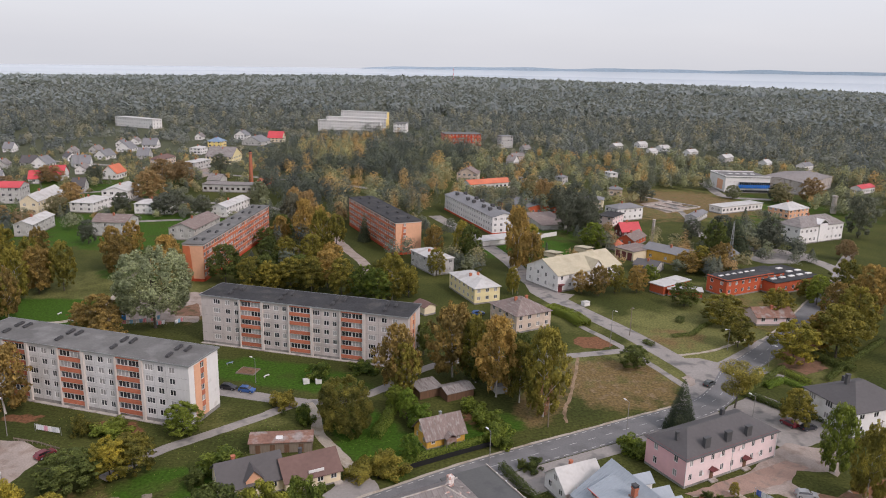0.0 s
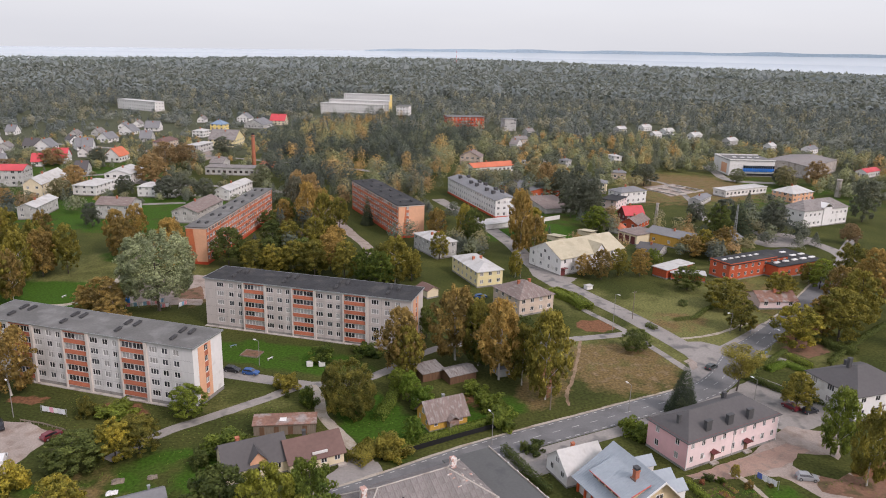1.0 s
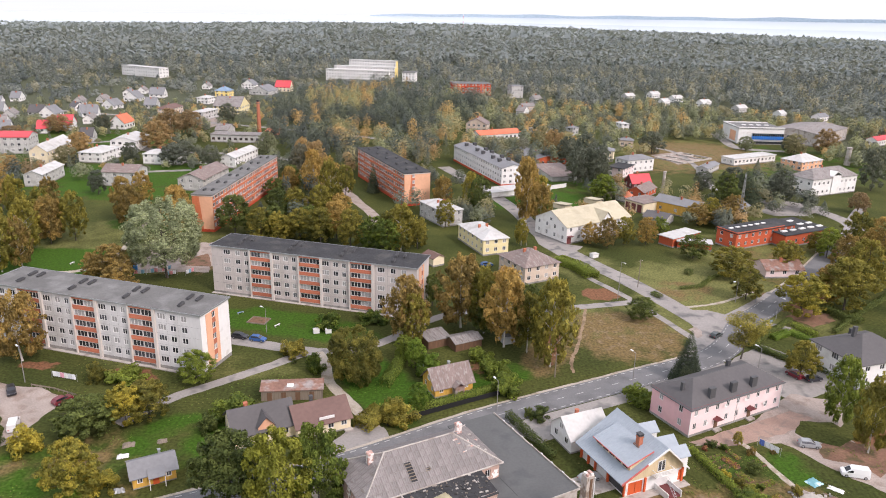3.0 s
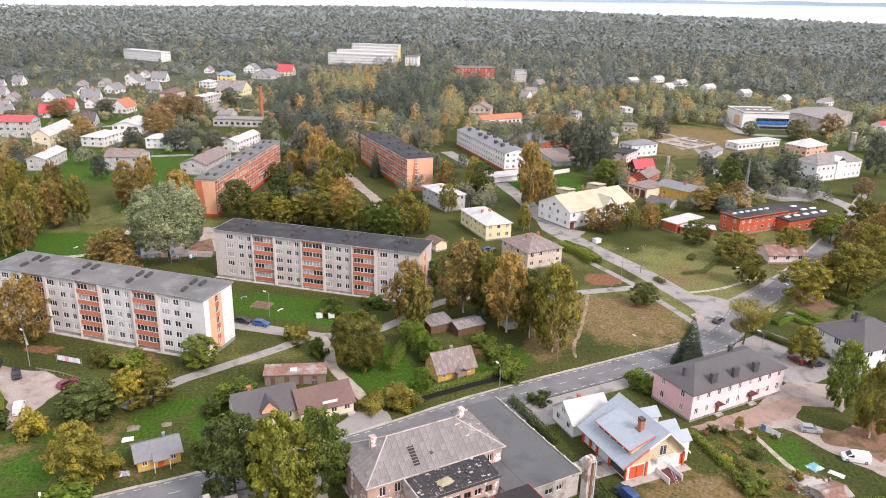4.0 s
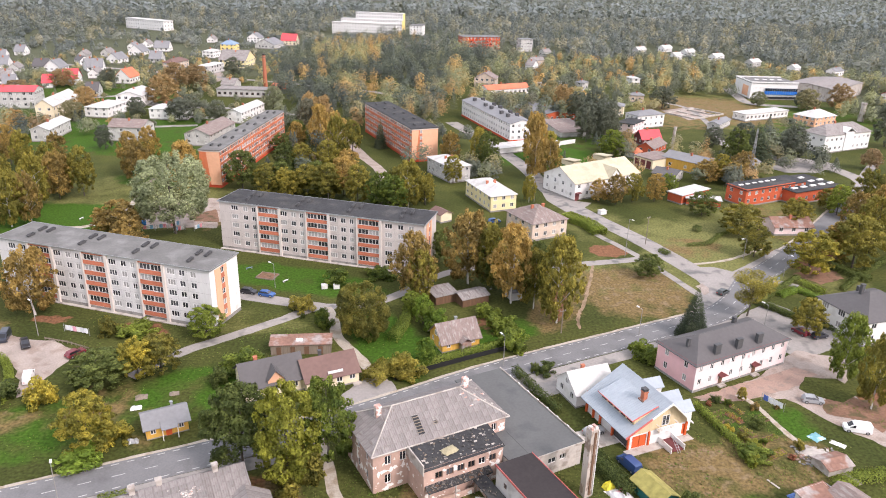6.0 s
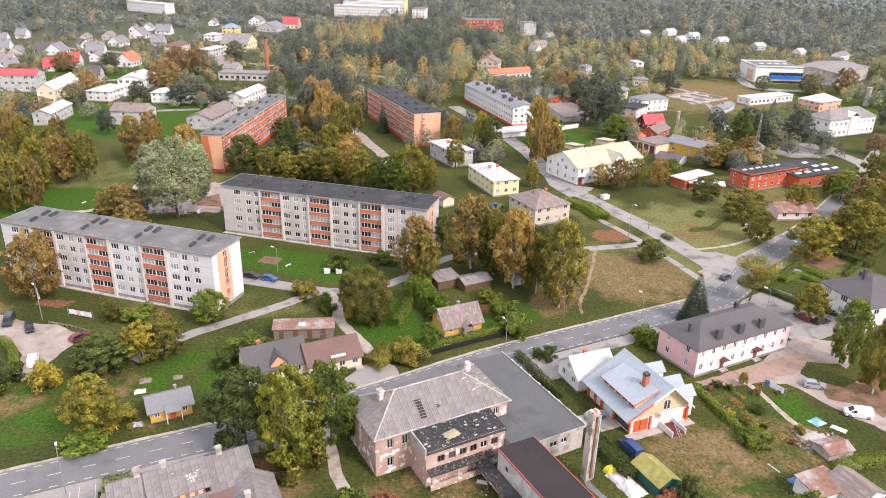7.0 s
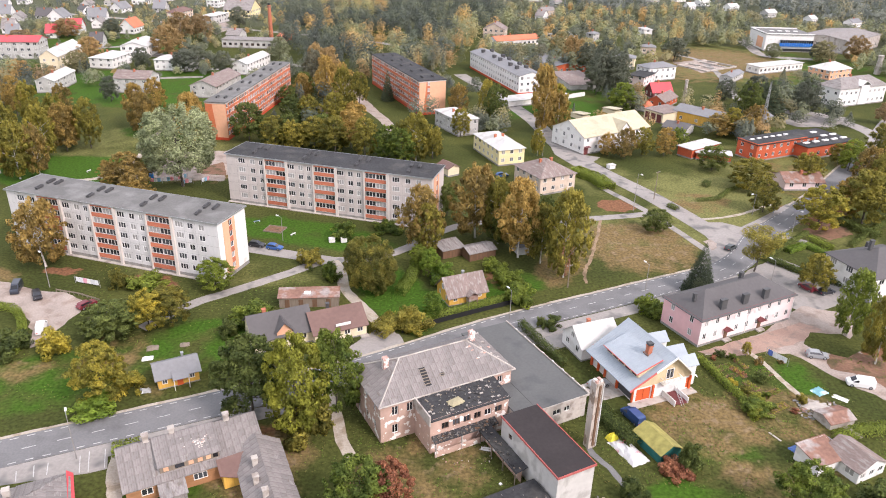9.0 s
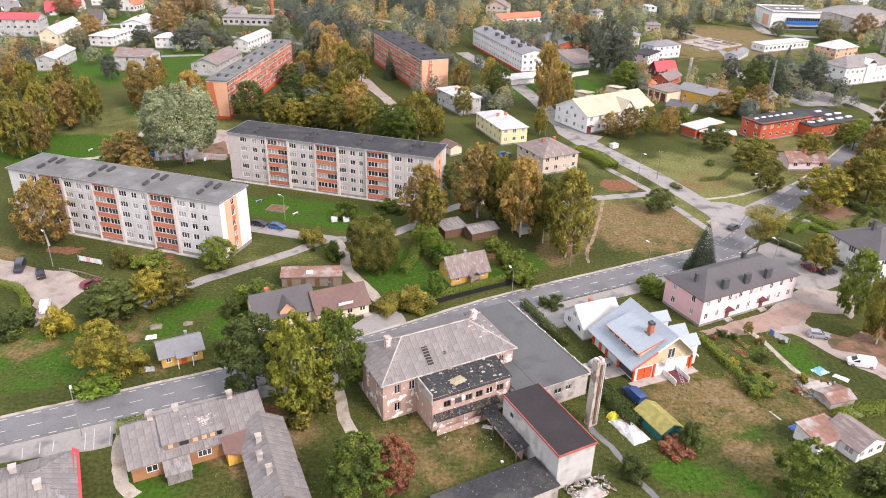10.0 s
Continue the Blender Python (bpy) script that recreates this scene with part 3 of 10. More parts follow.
strip("footpath", "pale footpath across the grass", "path", [(-124, 203), (-114, 206), (-110.6, 214.4), (-110, 229), (-114, 248), (-116, 280)], 2.2, 0.03, M["path"], 0.15)
strip("footpath", "trodden footpath over the lawn", "path", [(66, 191), (79, 196), (94, 207)], 1.1, 0.03, M["path"], 0.15, 1.0)
patch("car_park", "pinkish gravel car park", "car park", [(-104.4, 129.2), (-97.9, 128.6), (-92.9, 127.3), (-88.6, 124.0), (-85.0, 119.4), (-81.7, 113.1), (-80.8, 114.3), (-80.5, 120.4), (-78.9, 127.1), (-81.1, 132.0), (-86.8, 135.8), (-90.4, 135.0), (-101.3, 138.5), (-107.5, 140.2), (-111.3, 137.9)], 0.03, M["gravel"])
patch("yard", "sandy yard between the blocks", "yard", [(-104, 207), (-80, 211), (-70, 217), (-66, 232), (-80, 238), (-104, 236)], 0.025, M["gravel"], 0.6)
patch("yard", "pinkish gravel yard behind the pink house", "yard", [(48, 121), (56, 124), (66, 123), (70, 117), (78, 108), (86, 102), (90, 106), (82, 118), (80, 128), (86, 140), (76, 143), (64, 131.5), (51, 123)], 0.025, M["gravel"], 0.4)
patch("paving", "brick-pink paving along the pink house", "paving", [(47.4, 122.2), (52.4, 120.7), (59.6, 122.6), (66, 125.6), (72, 129), (76.5, 133), (72.5, 135.6), (70.5, 134.1), (58.5, 127.9)], 0.03,
      mat("brick_paving", (0.33, 0.225, 0.18), 0.92, 0.14, 3.0, 0.12, 0.2, 0.4, 14, stain=(0.25, 0.19, 0.155), stain_amount=0.4, stain_scale=0.5), 0.25)
patch("lawn", "dark grass plot beside the drive", "lawn", [(69.8, 127.0), (71.6, 124.2), (77, 122.6), (81.5, 126), (79.5, 131.5), (73.5, 131.5)], 0.034, M["grass"], 0.3)
patch("yard", "pale paved yard beside the white house", "yard", [(64, 152), (76, 139), (88, 146), (90, 156), (80, 168), (70, 160)], 0.02, M["asphalt_pale"], 0.2)
strip("garden_path", "gravel path through the vegetable garden", "path", [(56.5, 124), (59, 120), (61.3, 111.5), (64, 105), (68, 98)], 1.1, 0.035, M["path"], 0.12, 1.0)
strip("drive", "pale concrete drive beside the ruined house", "path", [(-24, 106), (-20.6, 98.8), (-18.2, 91.4), (-15.2, 86)], 2.0, 0.03, M["path"], 0.08)
strip("drive", "pale gravel drive beside the old house", "path", [(-52.3, 86), (-50.9, 81.3), (-49.2, 77.7), (-47.4, 74.7), (-44.7, 72.7)], 2.0, 0.03, M["path"], 0.12, 1.0)
patch("yard", "worn tarmac yard beside the main road", "yard", [(14, 124), (18, 120), (29, 127), (32, 135), (25, 131.5)], 0.02, M["asphalt_pale"], 0.1)
strip("town_road", "pale town road between the trees", "road", [(-64, 360), (-52, 329), (-40, 299), (-32, 281), (-29, 262)], 4.5, 0.03, M["gravel"], 0.2)
strip("town_road", "pale town street past the sports hall", "road", [(149.2, 263.2), (172, 300), (188, 322)], 4.0, 0.03, M["asphalt_pale"], 0.1)
strip("town_road", "pale town street between the houses", "road", [(-380, 392), (-250, 402), (-120, 398), (-70, 372)], 5.0, 0.03, M["asphalt_pale"], 0.1)
strip("town_road", "pale town street between the houses", "road", [(-330, 560), (-200, 520), (-60, 470), (-30, 430)], 5.0, 0.03, M["asphalt_pale"], 0.1)
TRACK = [(21.6, 92.5), (22.1, 90.9), (24.3, 87.8), (26.2, 83.6), (27.3, 80.8), (29.1, 77.6), (31, 73)]
strip("track", "grey trodden track beside the workshop", "path", TRACK, 1.0, 0.03, M["asphalt"], 0.1, 1.2)
patch("bare_soil", "bare reddish soil beside the gravel yard", "soil", [(71.6, 118.6), (75.2, 117.0), (79.3, 113.2), (84.1, 116.6), (86.1, 122.6), (77.8, 125.1), (72.4, 122.5)], 0.032, M["redsoil"], 0.5)

# streets, yards and lots between the town's houses
strip("town_road", "pale street before the sports hall", "road", [(189.8, 532.0), (186.7, 501.9), (184.6, 466.7), (210.9, 459.0)], 7, 0.028, M["asphalt_pale"], 0.1, 4.0)
strip("town_road", "pale lane across the open ground", "road", [(127.8, 461.2), (137.0, 443.2), (136.3, 402.0), (129.5, 360.1), (126.9, 341.5)], 3.5, 0.028, M["asphalt_pale"], 0.1, 4.0)
strip("town_road", "pale town street beside the school", "road", [(137.3, 329.4), (145.1, 319.9), (157.8, 311.6), (163.8, 294.0), (162.2, 277.4)], 7, 0.028, M["asphalt_pale"], 0.1, 4.0)
strip("town_road", "pale street beyond the industrial hall", "road", [(280.3, 621.3), (311.6, 607.9), (341.9, 589.0)], 9, 0.028, M["asphalt_pale"], 0.1, 4.0)
strip("town_road", "pale street between the white houses", "road", [(-219.0, 417.9), (-201.3, 426.9), (-178.2, 409.8), (-143.9, 376.5), (-120.0, 372.6)], 5, 0.028, M["asphalt_pale"], 0.1, 4.0)
strip("town_road", "pale street along the long houses", "road", [(-161.3, 343.9), (-146.5, 348.7), (-131.3, 353.6)], 4, 0.028, M["asphalt_pale"], 0.1, 4.0)
patch("yard", "pale asphalt forecourt of the cream-roofed hall", "yard", [(31.5, 248.1), (37.2, 234.9), (44.3, 240.8), (47.5, 246.2), (41.4, 248.5), (34.6, 261.8), (30.8, 264.1)], 0.05, M["asphalt_pale"], 0.1)
patch("yard", "grey asphalt yard by the dark-roofed works", "yard", [(136.9, 297.1), (152.0, 298.8), (166.6, 314.6), (153.7, 325.1), (130.0, 310.2)], 0.024, M["asphalt_pale"], 0.3)
patch("foundation", "pale concrete footings of a cleared site", "footings", [(127.8, 405.4), (146.7, 419.8), (141.8, 447.8), (118.9, 432.9)], 0.024, M["gravel"], 0.3)
patch("yard", "pale concrete yard behind the halls", "yard", [(268.5, 599.2), (301.7, 569.6), (317.9, 545.3), (331.2, 569.5), (311.7, 617.7)], 0.024, M["gravel"], 0.3)
patch("yard", "pale gravel yard among the houses", "yard", [(-166.2, 480.0), (-164.6, 511.6), (-179.0, 537.7), (-188.0, 515.2)], 0.024, M["gravel"], 0.3)
patch("bare_soil", "dug reddish soil in the garden", "soil", [(98.5, 180.4), (106.9, 184.9), (107.2, 190.4), (102.1, 193.1), (94.0, 186.7)], 0.026, M["redsoil"], 0.3)
patch("bare_soil", "reddish trodden soil between the blocks", "soil", [(-83.5, 213.4), (-75.5, 213.2), (-78.6, 221.7), (-80.7, 226.1), (-86.0, 218.6)], 0.03, M["redsoil"], 0.3)
patch("yard", "pale sandy turning place between the blocks", "yard", [(-95.8, 205.7), (-86.9, 207.8), (-74.3, 208.1), (-76.2, 214.2), (-85.3, 218.7), (-96.0, 217.5), (-101.3, 213.5)], 0.028, M["gravel"], 0.3)
strip("pavement", "pale pavement beside the main road past the junction", "pavement", [(77.1, 185.8), (83.1, 191.2), (90.4, 198.2), (97.7, 205.6)], 1.8, 0.074, M["asphalt_pale"], 0.05)
strip("footpath", "pale concrete path to the garden", "path", [(86.3, 181.4), (89.4, 180.2), (91.6, 178.3)], 2.4, 0.045, M["asphalt_pale"], 0.05)
patch("traffic_island", "sandy island at the mouth of the side road", "island", [(64.4, 170.7), (66.3, 172.3), (67.2, 175.2), (66.2, 178.0), (63.9, 176.3)], 0.07, M["gravel"], 0.3)


# ---- buildings ----
SIDES = {"front": (0, (1, 0)), "left": (-90, (0, 1)), "back": (180, (1, 0)), "right": (90, (0, 1))}
WINDOWS = {}


def lattice(g, us, zs, y0, y1, solid, glazed=None):
    """One welded piece on the grid us x zs: solid cells become bars from y0 to y1, glazed cells panes."""
    seen = {}

    def v(i, j, y):
        key = (i, j, y)
        if key not in seen:
            seen[key] = len(g.v)
            g.v.append((us[i], y, zs[j]))
        return seen[key]

    def add(q, slot):
        g.f.append(tuple(q))
        g.m.append(slot)

    ni, nj = len(us) - 1, len(zs) - 1
    for i in range(ni):
        for j in range(nj):
            if solid(i, j):
                add((v(i, j, y0), v(i + 1, j, y0), v(i + 1, j + 1, y0), v(i, j + 1, y0)), 0)
                for a, b, e, f, oi, oj in ((i, j, i + 1, j, i, j - 1), (i + 1, j, i + 1, j + 1, i + 1, j), (i + 1, j + 1, i, j + 1, i, j + 1), (i, j + 1, i, j, i - 1, j)):
                    if not (0 <= oi < ni and 0 <= oj < nj and solid(oi, oj)):
                        add((v(a, b, y0), v(a, b, y1), v(e, f, y1), v(e, f, y0)), 0)
            elif glazed is not None:
                add((v(i, j, y1), v(i + 1, j, y1), v(i + 1, j + 1, y1), v(i, j + 1, y1)), glazed)


def window_mesh(w, h, n, frame_key, glass_key, whole):
    """A frame with n lights, and its pane; one mesh where it stays far off."""
    key = (round(w, 2), round(h, 2), n, frame_key, glass_key, whole)
    if key not in WINDOWS:
        b = 0.10
        us = [-w / 2, -w / 2 + b]
        for k in range(1, n):
            us += [-w / 2 + w * k / n - 0.05, -w / 2 + w * k / n + 0.05]
        us += [w / 2 - b, w / 2]
        zs = [0, b, h - b, h]
        g = Geo()
        lattice(g, us, zs, 0.04, 0.10, lambda i, j: i % 2 == 0 or j != 1, 1 if whole else None)
        pane = None
        if not whole:
            pane = Geo().face([(-w / 2 + 0.02, 0.085, 0.02), (w / 2 - 0.02, 0.085, 0.02), (w / 2 - 0.02, 0.085, h - 0.02), (-w / 2 + 0.02, 0.085, h - 0.02)]).mesh("pane", M[glass_key])
        WINDOWS[key] = (g.mesh("window", [M[frame_key], M[glass_key]]), pane)
    return WINDOWS[key]


def add_window(parent, side, u, z, lx, ly, w, h, n=2, frame_key="frame", glass_key="glass", whole=False, name="window", proud=0.0):
    turn, d = SIDES[side]
    x, y = {"front": (u, -proud), "left": (-proud, u), "back": (u, ly + proud), "right": (lx + proud, u)}[side]
    fm, pm = window_mesh(w, h, n, frame_key, glass_key, whole)
    ob = part(name, fm, None, parent)
    ob.matrix_local = pose(x, y, z, 0, 0, turn)
    if pm:
        part("pane", pm, None, ob)
    return ob


def wall_face(g, side, lx, ly, z0, z1, holes, slot=0, depth=0.16):
    """One outer wall face with real openings and their reveals. holes: (u0, z0, u1, z1)."""
    ln = lx if side in ("front", "back") else ly

    def at(u, z, t=0.0):
        return {"front": (u, t, z), "left": (t, u, z), "back": (u, ly - t, z), "right": (lx - t, u, z)}[side]

    us = sorted({0.0, ln, *[a for q in holes for a in (q[0], q[2])]})
    zs = sorted({z0, z1, *[a for q in holes for a in (q[1], q[3])]})
    for i in range(len(us) - 1):
        run = None
        for j in range(len(zs) - 1):
            uc, zc = (us[i] + us[i + 1]) / 2, (zs[j] + zs[j + 1]) / 2
            hole = any(q[0] < uc < q[2] and q[1] < zc < q[3] for q in holes)
            if not hole and run is None:
                run = zs[j]
            if run is not None and (hole or j == len(zs) - 2):
                top = zs[j] if hole else zs[j + 1]
                g.face([at(us[i], run), at(us[i + 1], run), at(us[i + 1], top), at(us[i], top)], slot)
                run = None
    for u0, a, u1, b in holes:
        g.face([at(u0, a), at(u0, a, depth), at(u0, b, depth), at(u0, b)], slot)
        g.face([at(u1, a), at(u1, b), at(u1, b, depth), at(u1, a, depth)], slot)
        g.face([at(u0, b), at(u0, b, depth), at(u1, b, depth), at(u1, b)], slot)
        g.face([at(u0, a), at(u1, a), at(u1, a, depth), at(u0, a, depth)], slot)


def roof_geo(lx, ly, h, kind, pitch, over, ridge):
    """The roof's slabs, and a function that gives its height over a point."""
    g = Geo()
    x0, y0, x1, y1 = -over, -over, lx + over, ly + over
    along_x = ridge == "x" if ridge else lx >= ly
    half = (y1 - y0) / 2 if along_x else (x1 - x0) / 2
    rh = pitch * half
    if kind == "flat":
        g.box(x0, y0, h, x1, y1, h + 0.25)
        return g, lambda x, y: h + 0.25
    cx, cy = (x0 + x1) / 2, (y0 + y1) / 2
    base = h - pitch * over
    if kind == "mono":
        t = 0.14
        g.slab([(x0, y0, h), (x1, y0, h), (x1, y1, h + pitch * ly), (x0, y1, h + pitch * ly)], t)
        return g, lambda x, y: h + pitch * y

    def hz(x, y):
        d = min(y - y0, y1 - y) if along_x else min(x - x0, x1 - x)
        if kind == "hip":
            d = min(d, *((x - x0, x1 - x) if along_x else (y - y0, y1 - y)))
        return base + pitch * d

    inset = half if kind == "hip" else 0.0
    if along_x:
        a, b = (x0 + inset, cy, base + rh), (x1 - inset, cy, base + rh)
        c = [(x0, y0, base), (x1, y0, base), (x1, y1, base), (x0, y1, base)]
        g.slab([c[0], c[1], b, a], 0.13).slab([c[2], c[3], a, b], 0.13)
        if kind == "hip":
            g.slab([c[3], c[0], a], 0.13).slab([c[1], c[2], b], 0.13)
    else:
        a, b = (cx, y0 + inset, base + rh), (cx, y1 - inset, base + rh)
        c = [(x0, y0, base), (x1, y0, base), (x1, y1, base), (x0, y1, base)]
        g.slab([c[1], c[2], b, a], 0.13).slab([c[3], c[0], a, b], 0.13)
        if kind == "hip":
            g.slab([c[0], c[1], a], 0.13).slab([c[2], c[3], b], 0.13)
    return g, hz


def house(name, label, x, y, ang, lx, ly, h, roof="hip", pitch=0.45, wall="white_wall", top="roof_grey", front=None, left=None, right=None, over=0.45,
          chimneys=(), ridge=None, far=False, plinth=0.5, frame_key="frame", glass_key="glass", ch="brick_chimney", category="house", group="", gable_window=False, wall_left=None):
    """A house with its near corner at x, y; its local x axis is turned by ang. front, left: (windows in a row, storeys, width, height)."""
    base = thing(name, label, category, pose(x, y, 0, 0, 0, ang), group)
    g = Geo()
    for side in SIDES:
        spec = {"front": front, "left": left, "right": right}.get(side)
        ln, holes = (lx if side in ("front", "back") else ly), []
        if spec:
            n, storeys, w, wh = spec
            sh = (h - plinth) / storeys
            for s in range(storeys):
                for k in range(n):
                    u, z = ln * (k + 0.5) / n, plinth + s * sh + min(0.95, sh * 0.32)
                    holes.append((u - w / 2, z, u + w / 2, z + wh))
                    add_window(base, side, u, z, lx, ly, w, wh, 3 if w > 1.7 else 2, frame_key, glass_key, far)
        wall_face(g, side, lx, ly, plinth, h, holes, 1 if wall_left and side == "left" else 0)
    rg, hz = roof_geo(lx, ly, h, roof, pitch, over, ridge)
    along_x = ridge == "x" if ridge else lx >= ly
    if roof == "gable":
        if along_x:
            for q in (0.0, lx):
                g.face([(q, 0, h), (q, ly, h), (q, ly / 2, h + pitch * ly / 2)], 1 if wall_left and q == 0 else 0)
        else:
            for q in (0.0, ly):
                g.face([(0, q, h), (lx, q, h), (lx / 2, q, h + pitch * lx / 2)])
        if gable_window:
            side, ln = ("left", ly) if along_x else ("front", lx)
            add_window(base, side, ln / 2, h + 0.3, lx, ly, 1.2, 1.2, 2, frame_key, glass_key, far, proud=0.13)
    if roof == "mono":
        g.face([(0, 0, h), (0, ly, h), (0, ly, h + pitch * ly)]).face([(lx, 0, h), (lx, ly, h), (lx, ly, h + pitch * ly)])
        g.face([(0, ly, h), (lx, ly, h), (lx, ly, h + pitch * ly), (0, ly, h + pitch * ly)])
    part("wall", g, [M[wall], M[wall_left or wall]], base)
    if plinth:
        part("plinth", Geo().box(-0.05, -0.05, 0, lx + 0.05, ly + 0.05, plinth), M["plinth"], base)
    ro = part("roof", rg, M[top], base)
    for u, v, a, b, up in chimneys:
        z = hz(u, v)
        cg = Geo().box(u - a / 2, v - b / 2, z - 1.0, u + a / 2, v + b / 2, z + up).box(u - a / 2 - 0.07, v - b / 2 - 0.07, z + up, u + a / 2 + 0.07, v + b / 2 + 0.07, z + up + 0.12)
        part("chimney", cg, M[ch], ro)
    return base


def vent_row(roof, x, y, n, turn, z, key="vent"):
    """A roof vent: a low dark box with a row of short pipes."""
    g = Geo().box(-n * 0.28, -0.3, 0, n * 0.28, 0.3, 0.35).box(-n * 0.28 - 0.1, -0.4, 0.35, n * 0.28 + 0.1, 0.4, 0.5)
    for k in range(n):
        u = (k - (n - 1) / 2) * 0.52
        g.box(u - 0.14, -0.26, 0.5, u + 0.14, 0.26, 0.68)
    ob = part("roof_vent", g, M[key], roof)
    ob.matrix_local = pose(x, y, z, 0, 0, turn)


def apartment_block(label, x, y, ang, depth, length, h, loggias, columns, wall, end_wall, roof_key, end_loggia, vents, base_z=0.9, storey=2.62):
    """A five-storey panel block. Its long front is the local y axis; loggias: (from, to) along it; columns: (centre, width, lights)."""
    base = thing("apartment_block", label, "apartment building", pose(x, y, 0, 0, 0, ang), "apartment blocks")
    g, holes, wh = Geo(), [], 1.42
    for s in range(5):
        z = base_z + s * storey + 0.85
        for u, w, n in columns:
            holes.append((u - w / 2, z, u + w / 2, z + wh))
            add_window(base, "left", u, z, depth, length, w, wh, n)
        for a, b in loggias:
            z1 = base_z + s * storey
            holes.append((a, z1, b, z1 + storey - 0.06))
            part("balcony_panel", Geo().box(-0.16, a + 0.04, z1 + 0.02, -0.05, b - 0.04, z1 + 1.0), M["orange"], base)
            part("balcony_slab", Geo().box(-0.12, a + 0.02, z1 - 0.1, 0.5, b - 0.02, z1 + 0.02), M["fin"], base)
            for side in (0.26, 0.74):
                u = a + (b - a) * side
                add_window(base, "left", u, z1 + 1.02, depth, length, (b - a) * 0.46, 1.46, 3, glass_key="glass_balcony", name="balcony_glazing", proud=-0.02)
    wall_face(g, "left", depth, length, base_z, h, holes, 0, 0.5)
    e_holes = []
    if end_loggia:
        a, b = end_loggia
        for s in range(5):
            z = base_z + s * storey + 0.9
            u = a + (b - a) * 0.62
            e_holes.append((u - 0.65, z, u + 0.65, z + 1.4))
            add_window(base, "front", u, z, depth, length, 1.3, 1.4, 2)
    wall_face(g, "front", depth, length, base_z, h, e_holes, 1)
    for side in ("back", "right"):
        wall_face(g, side, depth, length, base_z, h, [], 0)
    part("wall", g, [M[wall], M[end_wall]], base)
    # joints between the wall panels, sunk hairlines of dark mastic
    for s in range(1, 5):
        z, u = base_z + s * storey - 0.02, 0.0
        for a, b in sorted(loggias) + [(length, length)]:
            if a > u:
                part("panel_joint", Geo().box(-0.004, u + 0.01, z, 0.05, a - 0.01, z + 0.035), M["joint"], base)
            u = b
    for u in sorted({round(c[0] + 1.55, 2) for c in columns}):
        if not any(a - 0.3 < u < b + 0.3 for a, b in loggias) and u < length:
            part("panel_joint", Geo().box(-0.004, u, base_z, 0.05, u + 0.035, h), M["joint"], base)
    for a, b in loggias:
        part("balcony_panel", Geo().box(-0.16, a + 0.04, h - 0.55, -0.05, b - 0.04, h - 0.05), M["orange"], base)
        for u, wide in ((a - 0.72, 0.7), (b + 0.02, 0.3)):
            part("pilaster", Geo().box(-0.45, u, 0.1, 0.0, u + wide, h - 0.2), M["fin"], base)
    if end_loggia:
        a, b = end_loggia
        sg = Geo()
        zs = [base_z + 0.1] + [v for q in e_holes for v in (q[1], q[3])] + [h - 0.6]
        u0, u1 = e_holes[0][0], e_holes[0][2]
        sg.box(a, -0.09, zs[0], u0, 0.01, zs[-1]).box(u1, -0.09, zs[0], b, 0.01, zs[-1])
        part("painted_strip", sg, M["peach"], base, "peach painted strip")
        for k in range(0, len(zs), 2):
            part("balcony_panel", Geo().box(u0, -0.09, zs[k], u1, 0.01, zs[k + 1]), M["orange"] if k else M["peach"], base)
    part("plinth", Geo().box(0.02, 0.02, 0, depth - 0.02, length - 0.02, base_z), M["plinth"], base)
    part("apron", Geo().box(-0.9, -0.5, 0, 0.02, length + 0.3, 0.14), M["concrete"], base, "concrete apron")
    roof = part("roof", Geo().box(-0.35, -0.3, h, depth + 0.35, length + 0.3, h + 0.16), M[roof_key], base)
    rim = Geo()
    for q in ((-0.42, -0.37, -0.35, length + 0.37), (depth + 0.35, -0.37, depth + 0.42, length + 0.37), (-0.35, -0.37, depth + 0.35, -0.3), (-0.35, length + 0.3, depth + 0.35, length + 0.37)):
        rim.box(q[0], q[1], h - 0.1, q[2], q[3], h + 0.24)
    part("roof_edge", rim, M["metal"], roof, "galvanised roof edge")
    for u in vents:
        for vx, vy, vn in ((depth * 0.70, u - 1.2, 5), (depth * 0.70, u + 1.2, 5), (depth * 0.30, u + 0.5, 4)):
            vent_row(roof, vx, vy, vn, 8, h + 0.16)
    return base


